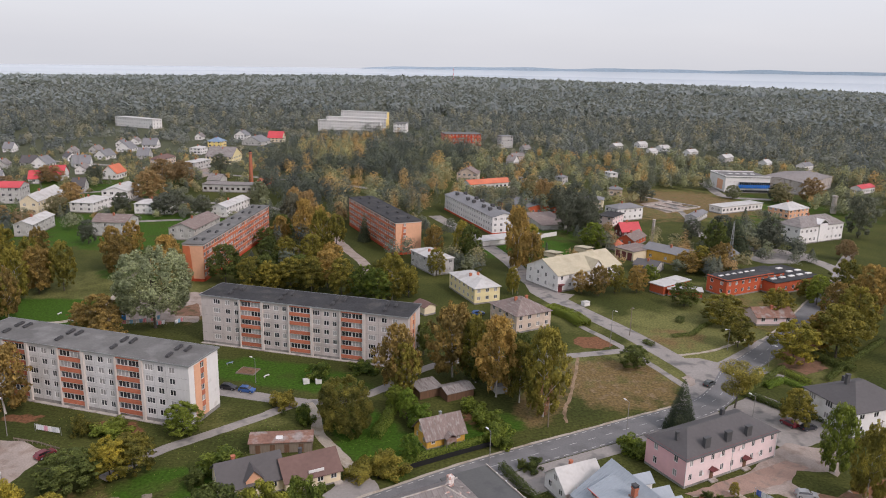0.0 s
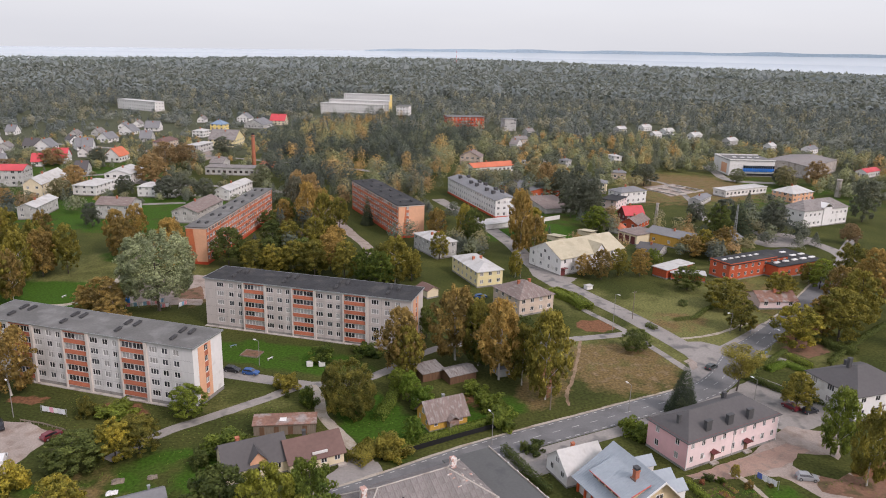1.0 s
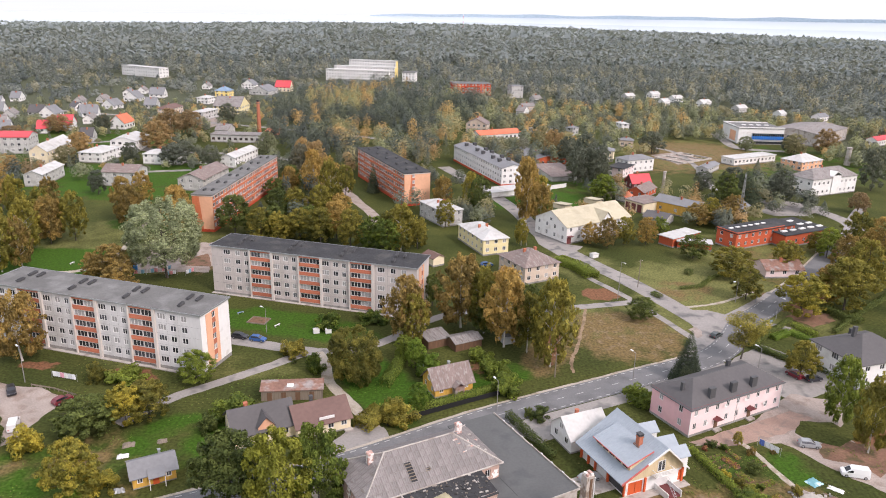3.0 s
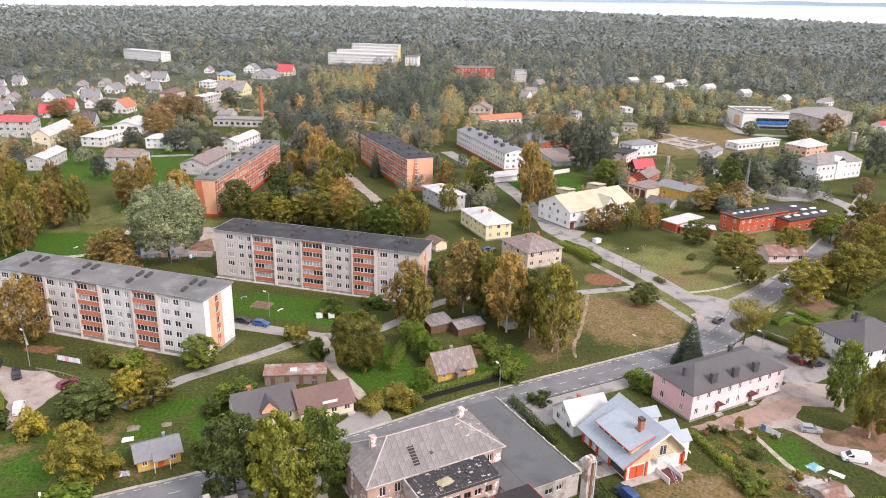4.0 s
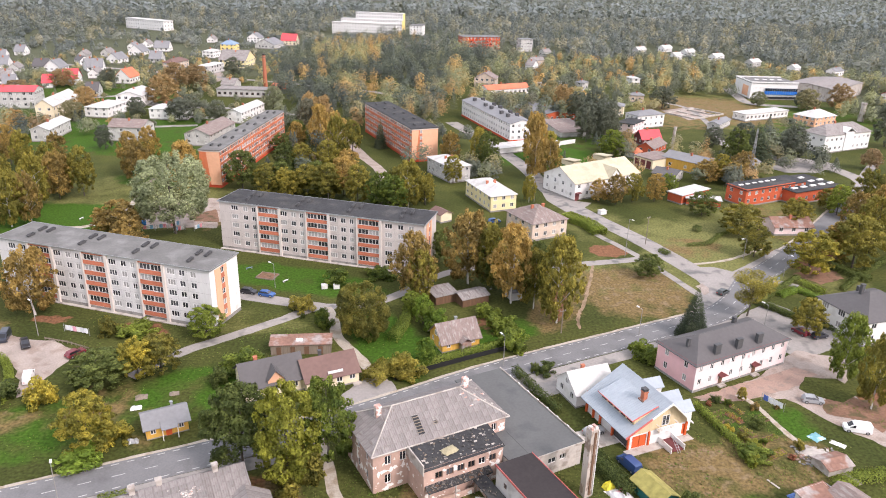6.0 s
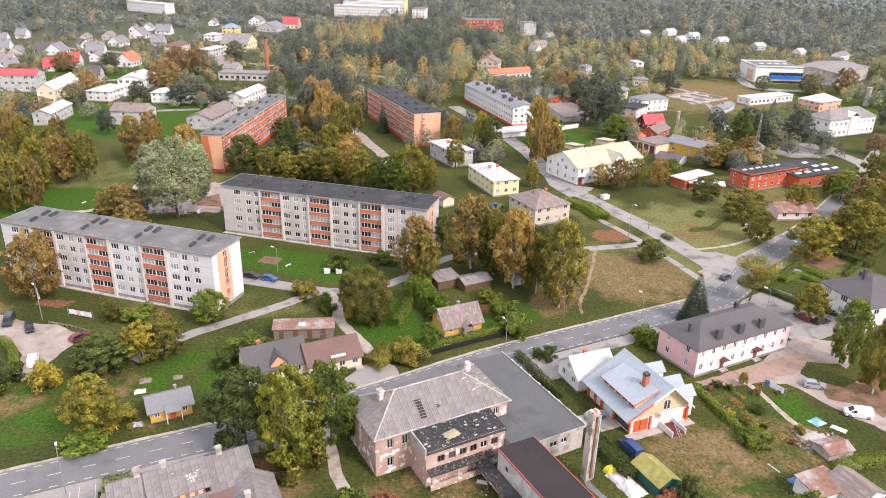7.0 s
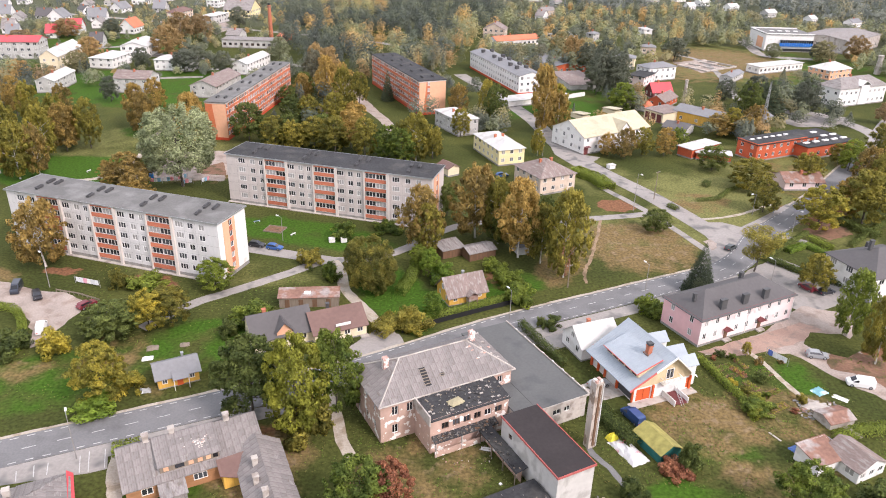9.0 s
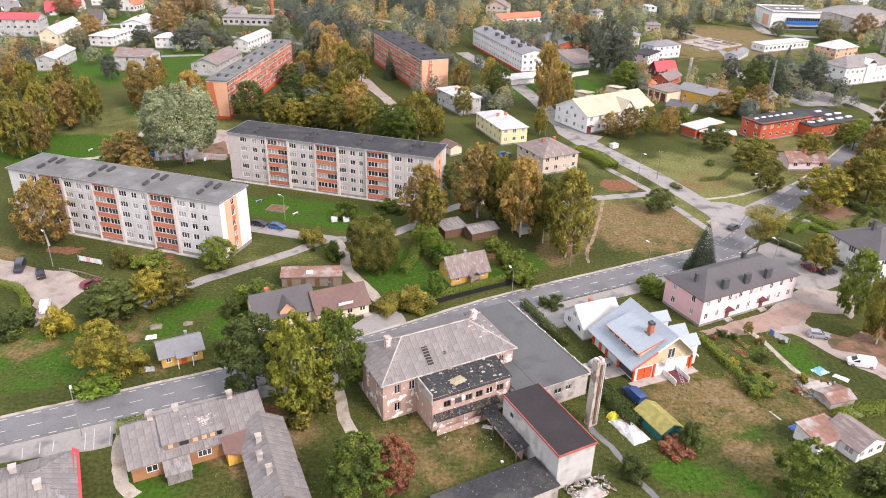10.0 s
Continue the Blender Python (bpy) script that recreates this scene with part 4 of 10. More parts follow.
def brick_block(label, x, y, ang, lx, ly, h, n_front, n_left, wall, end_wall, roof_key, n_vents, plain="front"):
    """A five-storey block in orange and peach, with rows of windows along one face and one column at the end."""
    base = thing("apartment_block", label, "apartment building", pose(x, y, 0, 0, 0, ang), "apartment blocks")
    g, storey, base_z = Geo(), (h - 1.2) / 5, 1.0
    for side, n, slot in (("front", n_front, 1 if plain == "front" else 0), ("left", n_left, 1 if plain == "left" else 0), ("back", 0, 0), ("right", 0, 0)):
        holes, ln = [], lx if side in ("front", "back") else ly
        for s in range(5):
            for k in range(n):
                u = ln * (k + 0.5) / n if n > 2 else ln * 0.34
                w, z = (1.75 if k % 4 in (0, 3) else 2.3) if n > 2 else 1.3, base_z + s * storey + 0.85
                holes.append((u - w / 2, z, u + w / 2, z + 1.4))
                add_window(base, side, u, z, lx, ly, w, 1.4, 3 if w > 1.9 else 2, whole=True)
            if n > 2:
                z = base_z + s * storey
                for k in range(1, n, 4):
                    u0 = ln * k / n + 0.15
                    q = (u0, -0.14, z + 0.02, u0 + 2 * ln / n - 0.3, -0.004, z + 0.80) if side == "front" else (-0.14, u0, z + 0.02, -0.004, u0 + 2 * ln / n - 0.3, z + 0.80)
                    part("balcony_panel", Geo().box(*q), M["orange"], base)
                z += 0.80
                q = (0.4, -0.05, z - 0.06, ln - 0.4, -0.002, z - 0.01) if side == "front" else (-0.05, 0.4, z - 0.06, -0.002, ln - 0.4, z - 0.01)
                part("sill_band", Geo().box(*q), M["fin"], base, "pale sill band")
            elif n:
                u0 = ln * 0.34
                z = base_z + s * storey
                q = (u0 - 0.65, -0.06, z - 0.3, u0 + 0.65, -0.004, z + 0.8) if side == "front" else (-0.06, u0 - 0.65, z - 0.3, -0.004, u0 + 0.65, z + 0.8)
                part("balcony_panel", Geo().box(*q), M["orange"], base)
        wall_face(g, side, lx, ly, base_z, h, holes, slot)
    part("wall", g, [M[wall], M[end_wall]], base)
    part("plinth", Geo().box(-0.04, -0.04, 0, lx + 0.04, ly + 0.04, base_z), M["red_band"], base, "red painted plinth")
    part("cornice", Geo().box(-0.08, -0.08, h - 0.45, lx + 0.08, -0.004, h).box(-0.08, -0.004, h - 0.45, -0.004, ly + 0.08, h), M["fin"], base, "pale cornice band")
    far_end = ly if plain == "left" else lx
    a, b = (0.16, 0.30) if plain == "front" else (0.62, 0.78)
    pts = [(far_end * a, base_z), (far_end * b, base_z), (far_end * b, h - 0.5), (far_end * (b - 0.03), h - 0.5)] if plain == "front" else [(far_end * 0.52, base_z), (far_end, base_z), (far_end, h - 0.5), (far_end * 0.66, h - 0.5)]
    wedge_geo = Geo()
    for off in (0.05, 0.0):
        wedge_geo.face([(u, -off, z) if plain == "front" else (-off, u, z) for u, z in pts])
    part("painted_wedge", wedge_geo, M["orange_wall"], base, "orange wedge painted on the end wall")
    roof = part("roof", Geo().box(-0.3, -0.3, h, lx + 0.3, ly + 0.3, h + 0.3), M[roof_key], base)
    for k in range(n_vents):
        u = (k + 0.5) / n_vents
        if ly > lx:
            vent_row(roof, lx * 0.3, ly * u, 4, 90, h + 0.3)
            vent_row(roof, lx * 0.7, ly * u, 4, 90, h + 0.3)
        else:
            vent_row(roof, lx * u, ly * 0.3, 4, 0, h + 0.3)
            vent_row(roof, lx * u, ly * 0.7, 4, 0, h + 0.3)
    return base


def mirror_columns(rows, length):
    return [(length - u, w, n) for u, w, n in rows]


apartment_block("pale grey five-storey panel block with orange balconies, flat roof", -53.8, 142.6, 74.5, 11.0, 58.5, 14.5,
                [(12.2, 18.4), (27.6, 33.8), (43.0, 49.2)],
                [(4.2, 1.5, 2), (7.1, 1.5, 2), (10.0, 2.1, 3), (20.1, 1.2, 2), (22.6, 1.5, 2), (25.7, 2.1, 3), (35.5, 1.2, 2), (38.0, 1.5, 2), (41.2, 2.1, 3), (51.0, 1.5, 2), (54.4, 2.1, 3)],
                "panel_grey", "white_wall", "bitumen", (1.9, 6.6), [6.5, 21.0, 36.0, 51.0])
apartment_block("warm grey five-storey panel block with orange balconies, flat roof", -8.6, 177.6, 76.0, 11.2, 60.8, 14.2,
                [(12.6, 18.8), (27.6, 33.8), (42.4, 48.6)],
                [(3.6, 1.5, 2), (6.6, 1.5, 2), (10.0, 2.1, 3), (20.6, 1.2, 2), (23.0, 1.5, 2), (26.0, 2.1, 3), (35.4, 1.2, 2), (37.8, 1.5, 2), (40.8, 2.1, 3), (50.0, 1.2, 2), (52.6, 1.5, 2), (56.0, 2.1, 3)],
                "panel_warm", "panel_warm", "bitumen_dark", (1.9, 6.6), [7.0, 22.0, 37.5, 53.0], 0.75, 2.6)
brick_block("orange five-storey block with a peach end wall", -86.2, 250.3, 86.0, 76.0, 7.6, 13.7, 28, 0, "orange_wall", "peach", "bitumen", 6, plain="left")
brick_block("orange five-storey block with peach end wall", -20.1, 294.8, 25.5, 11.8, 62.4, 14.0, 1, 24, "orange_wall", "peach", "bitumen_dark", 5, plain="front")


# ---- the town's houses, near to far ----
house('house', 'beige two-storey house with a brown hipped roof', 22.8, 205.5, 30.3, 13.0, 14.2, 5.8, 'hip',.5,wall='beige',top='slate_brown', front=(4, 2, 1.3, 1.35), left=(4, 2, 1.3, 1.35), chimneys=[(4.5, 7.1, 0.8, 0.6, 0.9), (8.8, 7.4, 0.8, 0.6, 0.9)], far=False, category='house')
house('house', 'pale yellow two-storey house with a white sheet roof', 11.1, 232.1, 24.2, 9.6, 20.7, 5.8, 'hip',.35,wall='pale_yellow',top='roof_white', front=(3, 2, 1.3, 1.35), left=(6, 2, 1.3, 1.35), chimneys=[(3.4, 10.4, 0.8, 0.6, 0.9), (6.5, 10.8, 0.8, 0.6, 0.9)], far=True, category='house')
house('house', 'grey-white two-storey house with a white sheet roof', -3.3, 265.3, 31.4, 8.9, 18.3, 6.4, 'hip',.3,wall='grey_wall',top='roof_white', front=(3, 2, 1.3, 1.35), left=(6, 2, 1.3, 1.35), chimneys=[(3.1, 9.1, 0.8, 0.6, 0.9), (6.1, 9.5, 0.8, 0.6, 0.9)], far=True, category='house')
house('house', 'low garage with a brown pitched roof', -5.4, 219.3, 36.0, 4.3, 5.9, 3.0, 'gable',.45,wall='cream',top='roof_brown', far=False, category='house')
house('house', 'white house with a bright red roof', 284.5, 488.2, 36.0, 19.7, 7.3, 4.5, 'gable',.5,wall='white_wall',top='roof_red', front=(6, 1, 1.7, 1.5), left=(2, 1, 1.7, 1.5), chimneys=[(9.9, 3.6, 0.8, 0.6, 0.9)], far=True, category='house')
house('shed', 'low brick sheds beyond the white house', 41.5, 386.2, 23.0, 23.3, 29.9, 3.5, 'gable',.2,wall='brick_red',top='roof_grey', front=(7, 1, 1.3, 1.35), left=(9, 1, 1.3, 1.35), chimneys=[(11.7, 15.0, 0.8, 0.6, 0.9)], far=True, category='shed')
house('house', 'low dark garages with sheet roof', 49.4, 350.6, 20.0, 15.3, 21.7, 2.6, 'mono',.1,wall='grey_wall',top='slate_brown', far=True, category='house')
house('house', 'red school building with a flat roof', -0.7, 730.7, 12.0, 37.2, 21.8, 12, 'flat',0,wall='red_band',top='bitumen', front=(11, 4, 1.7, 1.5), left=(7, 4, 1.7, 1.5), far=True, category='house')
house('house', 'grey tower block by the woods', 55.6, 724.2, 22.0, 12.7, 9.4, 12, 'flat',0,wall='grey_wall',top='roof_grey', front=(4, 4, 1.7, 1.5), left=(3, 4, 1.7, 1.5), far=True, category='house')
house('house', 'small beige house with a weathered roof among trees', 58.6, 620.7, 36.0, 13.3, 7.8, 4.6, 'gable',.6,wall='beige',top='slate', front=(4, 1, 1.7, 1.5), left=(2, 1, 1.7, 1.5), chimneys=[(6.7, 3.9, 0.8, 0.6, 0.9)], far=True, category='house')
house('house', 'small white house with a pale roof among trees', 196.6, 691.6, 36.0, 9.9, 7.8, 4.6, 'gable',.6,wall='white_wall',top='roof_white', front=(3, 1, 1.7, 1.5), left=(2, 1, 1.7, 1.5), chimneys=[(5.0, 3.9, 0.8, 0.6, 0.9)], far=True, category='house')
house('house', 'small white house with a pale roof among trees', 216.6, 725.0, 36.0, 13.3, 7.8, 4.6, 'gable',.6,wall='white_wall',top='roof_white', front=(4, 1, 1.7, 1.5), left=(2, 1, 1.7, 1.5), chimneys=[(6.7, 3.9, 0.8, 0.6, 0.9)], far=True, category='house')
house('house', 'small white house with a pale roof among trees', 233.4, 691.7, 36.0, 13.3, 7.8, 4.6, 'gable',.6,wall='white_wall',top='roof_white', front=(4, 1, 1.7, 1.5), left=(2, 1, 1.7, 1.5), chimneys=[(6.7, 3.9, 0.8, 0.6, 0.9)], far=True, category='house')
house('house', 'small white house with a pale roof among trees', 277.2, 621.9, 36.0, 8.3, 7.8, 4.6, 'gable',.6,wall='white_wall',top='roof_white', front=(3, 1, 1.7, 1.5), left=(2, 1, 1.7, 1.5), chimneys=[(4.2, 3.9, 0.8, 0.6, 0.9)], far=True, category='house')
house('house', 'small white house with a grey roof among trees', 302.9, 606.5, 36.0, 13.3, 7.8, 4.6, 'gable',.6,wall='white_wall',top='roof_grey', front=(4, 1, 1.7, 1.5), left=(2, 1, 1.7, 1.5), chimneys=[(6.7, 3.9, 0.8, 0.6, 0.9)], far=True, category='house')
house('house', 'small grey house with a pale roof among trees', 171.7, 733.4, 36.0, 11.7, 7.8, 4.6, 'gable',.6,wall='grey_wall',top='roof_white', front=(4, 1, 1.7, 1.5), left=(2, 1, 1.7, 1.5), chimneys=[(5.9, 3.9, 0.8, 0.6, 0.9)], far=True, category='house')
house('house', 'small grey house with a weathered roof among trees', 75.1, 688.7, 36.0, 8.5, 7.8, 4.6, 'gable',.6,wall='grey_wall',top='slate', front=(3, 1, 1.7, 1.5), left=(2, 1, 1.7, 1.5), chimneys=[(4.2, 3.9, 0.8, 0.6, 0.9)], far=True, category='house')
house('house', 'small white house with a pale roof among trees', 202.9, 757.5, 36.0, 12.5, 7.8, 4.6, 'gable',.6,wall='white_wall',top='roof_white', front=(4, 1, 1.7, 1.5), left=(2, 1, 1.7, 1.5), chimneys=[(6.3, 3.9, 0.8, 0.6, 0.9)], far=True, category='house')
house('house', 'small grey house with a pale roof among trees', 253.7, 654.3, 36.0, 12.9, 7.8, 4.6, 'gable',.6,wall='grey_wall',top='roof_white', front=(4, 1, 1.7, 1.5), left=(2, 1, 1.7, 1.5), chimneys=[(6.4, 3.9, 0.8, 0.6, 0.9)], far=True, category='house')
house('house', 'long pale three-storey house with a red sheet roof', -229.0, 382.6, -261.3, 13.0, 34, 9.2, 'gable', 0.35, wall='grey_wall', top='roof_red', ridge='y', front=(4, 3, 1.7, 1.5), left=(10, 3, 1.7, 1.5), chimneys=[(5.2, 17.0, 0.8, 0.7, 1.0)], far=True, category='house')
house('house', 'cream two-storey house with a pale gabled roof', -203.7, 354.3, 96.6, 32.6, 8.6, 7.4, 'gable', 0.75, wall='cream', top='roof_white', ridge='x', front=(10, 2, 1.3, 1.35), left=(2, 2, 1.3, 1.35), chimneys=[(13.0, 4.3, 0.8, 0.7, 1.0)], far=True, category='house')
house('house', 'white house with a pale hipped roof', -180.9, 363.6, 85.1, 18.4, 12.6, 5.4, 'hip', 0.3, wall='white_wall', top='roof_white', front=(5, 2, 1.3, 1.35), left=(3, 2, 1.3, 1.35), chimneys=[(7.4, 6.3, 0.8, 0.7, 1.0)], far=True, category='house')
house('house', 'long white two-storey house with a white gabled roof', -175.7, 394.0, 95.0, 22, 14.1, 6.6, 'gable', 0.3, wall='white_wall', top='roof_white', ridge='x', front=(6, 2, 1.7, 1.5), left=(4, 2, 1.7, 1.5), chimneys=[(8.8, 7.0, 0.8, 0.7, 1.0)], far=True, category='house')
house('house', 'white two-storey house with a white roof', -159.8, 364.3, 1.3, 19.3, 10.0, 5.6, 'hip', 0.35, wall='white_wall', top='roof_white', front=(6, 2, 1.3, 1.35), left=(3, 2, 1.3, 1.35), chimneys=[(7.7, 5.0, 0.8, 0.7, 1.0)], far=True, category='house')
house('house', 'long pale two-storey house with a brown-grey roof', -142.5, 315.6, 89.2, 12.4, 15.6, 6.6, 'gable', 0.4, wall='grey_wall', top='slate_brown', ridge='y', front=(3, 2, 1.3, 1.35), left=(4, 2, 1.3, 1.35), chimneys=[(5.0, 7.8, 0.8, 0.7, 1.0)], far=True, category='house')
house('house', 'grey house with a pale brown roof', -110.5, 310.8, 84.3, 28.1, 11.9, 5.4, 'gable', 0.4, wall='grey_wall', top='slate_brown', ridge='x', front=(8, 2, 1.3, 1.35), left=(3, 2, 1.3, 1.35), chimneys=[(11.2, 6.0, 0.8, 0.7, 1.0)], far=True, category='house')
house('house', 'grey house with a white-patched roof', -182.2, 310.5, 95.5, 22.7, 8.0, 5.6, 'gable', 0.4, wall='grey_wall', top='roof_white', ridge='x', front=(7, 2, 1.3, 1.35), left=(2, 2, 1.3, 1.35), chimneys=[(9.1, 4.0, 0.8, 0.7, 1.0)], far=True, category='house')
house('house', 'white house with an orange tiled roof', -216.1, 470.0, 85.1, 13, 10.2, 4.6, 'gable', 0.95, wall='white_wall', top='roof_orange', ridge='x', front=(4, 1, 1.7, 1.5), left=(3, 1, 1.7, 1.5), chimneys=[(5.2, 5.1, 0.8, 0.7, 1.0)], far=True, category='house')
house('house', 'white house with a bright red roof', -246.2, 461.0, 103.9, 13, 8.8, 4.4, 'gable', 0.8, wall='white_wall', top='roof_red', ridge='y', front=(4, 1, 1.7, 1.5), left=(2, 1, 1.7, 1.5), chimneys=[(5.2, 4.4, 0.8, 0.7, 1.0)], far=True, category='house')
house('house', 'small white house with a bright red roof', -254.4, 446.7, 107.9, 12.5, 6.0, 3.6, 'gable', 0.7, wall='white_wall', top='roof_red', ridge='y', front=(3, 1, 1.7, 1.5), left=(1, 1, 1.7, 1.5), chimneys=[(5.0, 3.0, 0.8, 0.7, 1.0)], far=True, category='house')
house('house', 'small white house with a steep weathered gabled roof', -287.8, 458.1, 104.6, 12.5, 7.0, 3.6, 'gable', 0.85, wall='white_wall', top='slate', ridge='y', front=(3, 1, 1.7, 1.5), left=(2, 1, 1.7, 1.5), chimneys=[(5.0, 3.5, 0.8, 0.7, 1.0)], far=True, category='house')
house('house', 'small white house with a steep grey gabled roof', -272.1, 436.9, 109.8, 12.5, 7.0, 3.6, 'gable', 0.85, wall='white_wall', top='roof_grey', ridge='y', front=(3, 1, 1.7, 1.5), left=(2, 1, 1.7, 1.5), chimneys=[(5.0, 3.5, 0.8, 0.7, 1.0)], far=True, category='house')
house('house', 'small white house with a steep grey gabled roof', -357.1, 592.8, 96.6, 11.3, 7.4, 3.6, 'gable', 0.85, wall='white_wall', top='roof_grey', ridge='y', front=(3, 1, 1.7, 1.5), left=(2, 1, 1.7, 1.5), chimneys=[(4.5, 3.7, 0.8, 0.7, 1.0)], far=True, category='house')
house('house', 'small white house with a steep grey gabled roof', -358.1, 569.3, 102.3, 9.1, 7.0, 3.6, 'gable', 0.85, wall='white_wall', top='roof_grey', ridge='y', front=(2, 1, 1.7, 1.5), left=(2, 1, 1.7, 1.5), chimneys=[(3.6, 3.5, 0.8, 0.7, 1.0)], far=True, category='house')
house('house', 'small grey house with a steep dark gabled roof', -296.0, 516.4, 96.0, 10.7, 10.1, 3.6, 'gable', 0.85, wall='grey_wall', top='roof_dark', ridge='y', front=(3, 1, 1.7, 1.5), left=(3, 1, 1.7, 1.5), chimneys=[(4.3, 5.0, 0.8, 0.7, 1.0)], far=True, category='house')
house('house', 'small white house with a steep grey gabled roof', -283.9, 510.7, 90.7, 12.5, 11.5, 3.6, 'gable', 0.85, wall='white_wall', top='roof_grey', ridge='x', front=(3, 1, 1.7, 1.5), left=(3, 1, 1.7, 1.5), chimneys=[(5.0, 5.8, 0.8, 0.7, 1.0)], far=True, category='house')
house('house', 'small white house with a steep dark gabled roof', -288.5, 548.6, 45.4, 7.1, 12.5, 3.6, 'gable', 0.85, wall='white_wall', top='roof_dark', ridge='y', front=(2, 1, 1.7, 1.5), left=(3, 1, 1.7, 1.5), chimneys=[(2.8, 6.2, 0.8, 0.7, 1.0)], far=True, category='house')
house('house', 'small white house with a steep grey gabled roof', -267.3, 516.5, 37.7, 10.0, 12.5, 3.6, 'gable', 0.85, wall='white_wall', top='roof_grey', ridge='x', front=(3, 1, 1.7, 1.5), left=(3, 1, 1.7, 1.5), chimneys=[(4.0, 6.2, 0.8, 0.7, 1.0)], far=True, category='house')
house('house', 'small white house with a steep grey gabled roof', -257.2, 518.7, 106.6, 12.5, 7.0, 3.6, 'gable', 0.85, wall='white_wall', top='roof_grey', ridge='y', front=(3, 1, 1.7, 1.5), left=(2, 1, 1.7, 1.5), chimneys=[(5.0, 3.5, 0.8, 0.7, 1.0)], far=True, category='house')
house('house', 'small white house with a steep weathered gabled roof', -245.8, 489.2, 100.7, 12.5, 7.0, 3.6, 'gable', 0.85, wall='white_wall', top='slate', ridge='x', front=(3, 1, 1.7, 1.5), left=(2, 1, 1.7, 1.5), chimneys=[(5.0, 3.5, 0.8, 0.7, 1.0)], far=True, category='house')
house('house', 'small white house with a steep grey gabled roof', -265.9, 562.5, 77.9, 12.5, 10.2, 3.6, 'gable', 0.85, wall='white_wall', top='roof_grey', ridge='x', front=(3, 1, 1.7, 1.5), left=(3, 1, 1.7, 1.5), chimneys=[(5.0, 5.1, 0.8, 0.7, 1.0)], far=True, category='house')
house('house', 'small grey house with a steep weathered gabled roof', -290.3, 600.1, 92.5, 12.5, 7.0, 3.6, 'gable', 0.85, wall='grey_wall', top='slate', ridge='x', front=(3, 1, 1.7, 1.5), left=(2, 1, 1.7, 1.5), chimneys=[(5.0, 3.5, 0.8, 0.7, 1.0)], far=True, category='house')
house('house', 'small white house with a steep grey gabled roof', -290.3, 650.5, 94.9, 12.5, 7.0, 3.6, 'gable', 0.85, wall='white_wall', top='roof_grey', ridge='x', front=(3, 1, 1.7, 1.5), left=(2, 1, 1.7, 1.5), chimneys=[(5.0, 3.5, 0.8, 0.7, 1.0)], far=True, category='house')
house('house', 'small white house with a steep grey gabled roof', -268.3, 613.0, 84.8, 12.5, 12.5, 3.6, 'gable', 0.85, wall='white_wall', top='roof_grey', ridge='x', front=(3, 1, 1.7, 1.5), left=(3, 1, 1.7, 1.5), chimneys=[(5.0, 6.2, 0.8, 0.7, 1.0)], far=True, category='house')
house('house', 'small white house with a steep weathered gabled roof', -286.2, 672.1, 99.2, 12.5, 7.0, 3.6, 'gable', 0.85, wall='white_wall', top='slate', ridge='x', front=(3, 1, 1.7, 1.5), left=(2, 1, 1.7, 1.5), chimneys=[(5.0, 3.5, 0.8, 0.7, 1.0)], far=True, category='house')
house('house', 'small white house with a steep grey gabled roof', -259.0, 646.0, 95.4, 12.5, 12.5, 3.6, 'gable', 0.85, wall='white_wall', top='roof_grey', ridge='y', front=(3, 1, 1.7, 1.5), left=(3, 1, 1.7, 1.5), chimneys=[(5.0, 6.2, 0.8, 0.7, 1.0)], far=True, category='house')
house('house', 'small white house with a steep weathered gabled roof', -245.1, 727.0, 93.2, 12.5, 7.0, 3.6, 'gable', 0.85, wall='white_wall', top='slate', ridge='x', front=(3, 1, 1.7, 1.5), left=(2, 1, 1.7, 1.5), chimneys=[(5.0, 3.5, 0.8, 0.7, 1.0)], far=True, category='house')
house('house', 'small grey house with a steep grey gabled roof', -236.9, 573.2, 96.3, 12.5, 8.9, 3.6, 'gable', 0.85, wall='grey_wall', top='roof_grey', ridge='y', front=(3, 1, 1.7, 1.5), left=(2, 1, 1.7, 1.5), chimneys=[(5.0, 4.5, 0.8, 0.7, 1.0)], far=True, category='house')
house('house', 'small grey house with a steep dark gabled roof', -214.1, 422.0, 101.3, 10.7, 7.0, 3.6, 'gable', 0.85, wall='grey_wall', top='roof_dark', ridge='y', front=(3, 1, 1.7, 1.5), left=(2, 1, 1.7, 1.5), chimneys=[(4.3, 3.5, 0.8, 0.7, 1.0)], far=True, category='house')
house('house', 'small grey house with a steep weathered gabled roof', -300.7, 583.7, 99.8, 12.5, 7.0, 3.6, 'gable', 0.85, wall='grey_wall', top='slate', ridge='x', front=(3, 1, 1.7, 1.5), left=(2, 1, 1.7, 1.5), chimneys=[(5.0, 3.5, 0.8, 0.7, 1.0)], far=True, category='house')
house('house', 'small grey house with a steep weathered gabled roof', -308.6, 503.2, 105.7, 12.5, 7.0, 3.6, 'gable', 0.85, wall='grey_wall', top='slate', ridge='x', front=(3, 1, 1.7, 1.5), left=(2, 1, 1.7, 1.5), chimneys=[(5.0, 3.5, 0.8, 0.7, 1.0)], far=True, category='house')
house('house', 'small white house with a steep grey gabled roof', -327.0, 520.2, 103.5, 12.5, 7.0, 3.6, 'gable', 0.85, wall='white_wall', top='roof_grey', ridge='y', front=(3, 1, 1.7, 1.5), left=(2, 1, 1.7, 1.5), chimneys=[(5.0, 3.5, 0.8, 0.7, 1.0)], far=True, category='house')
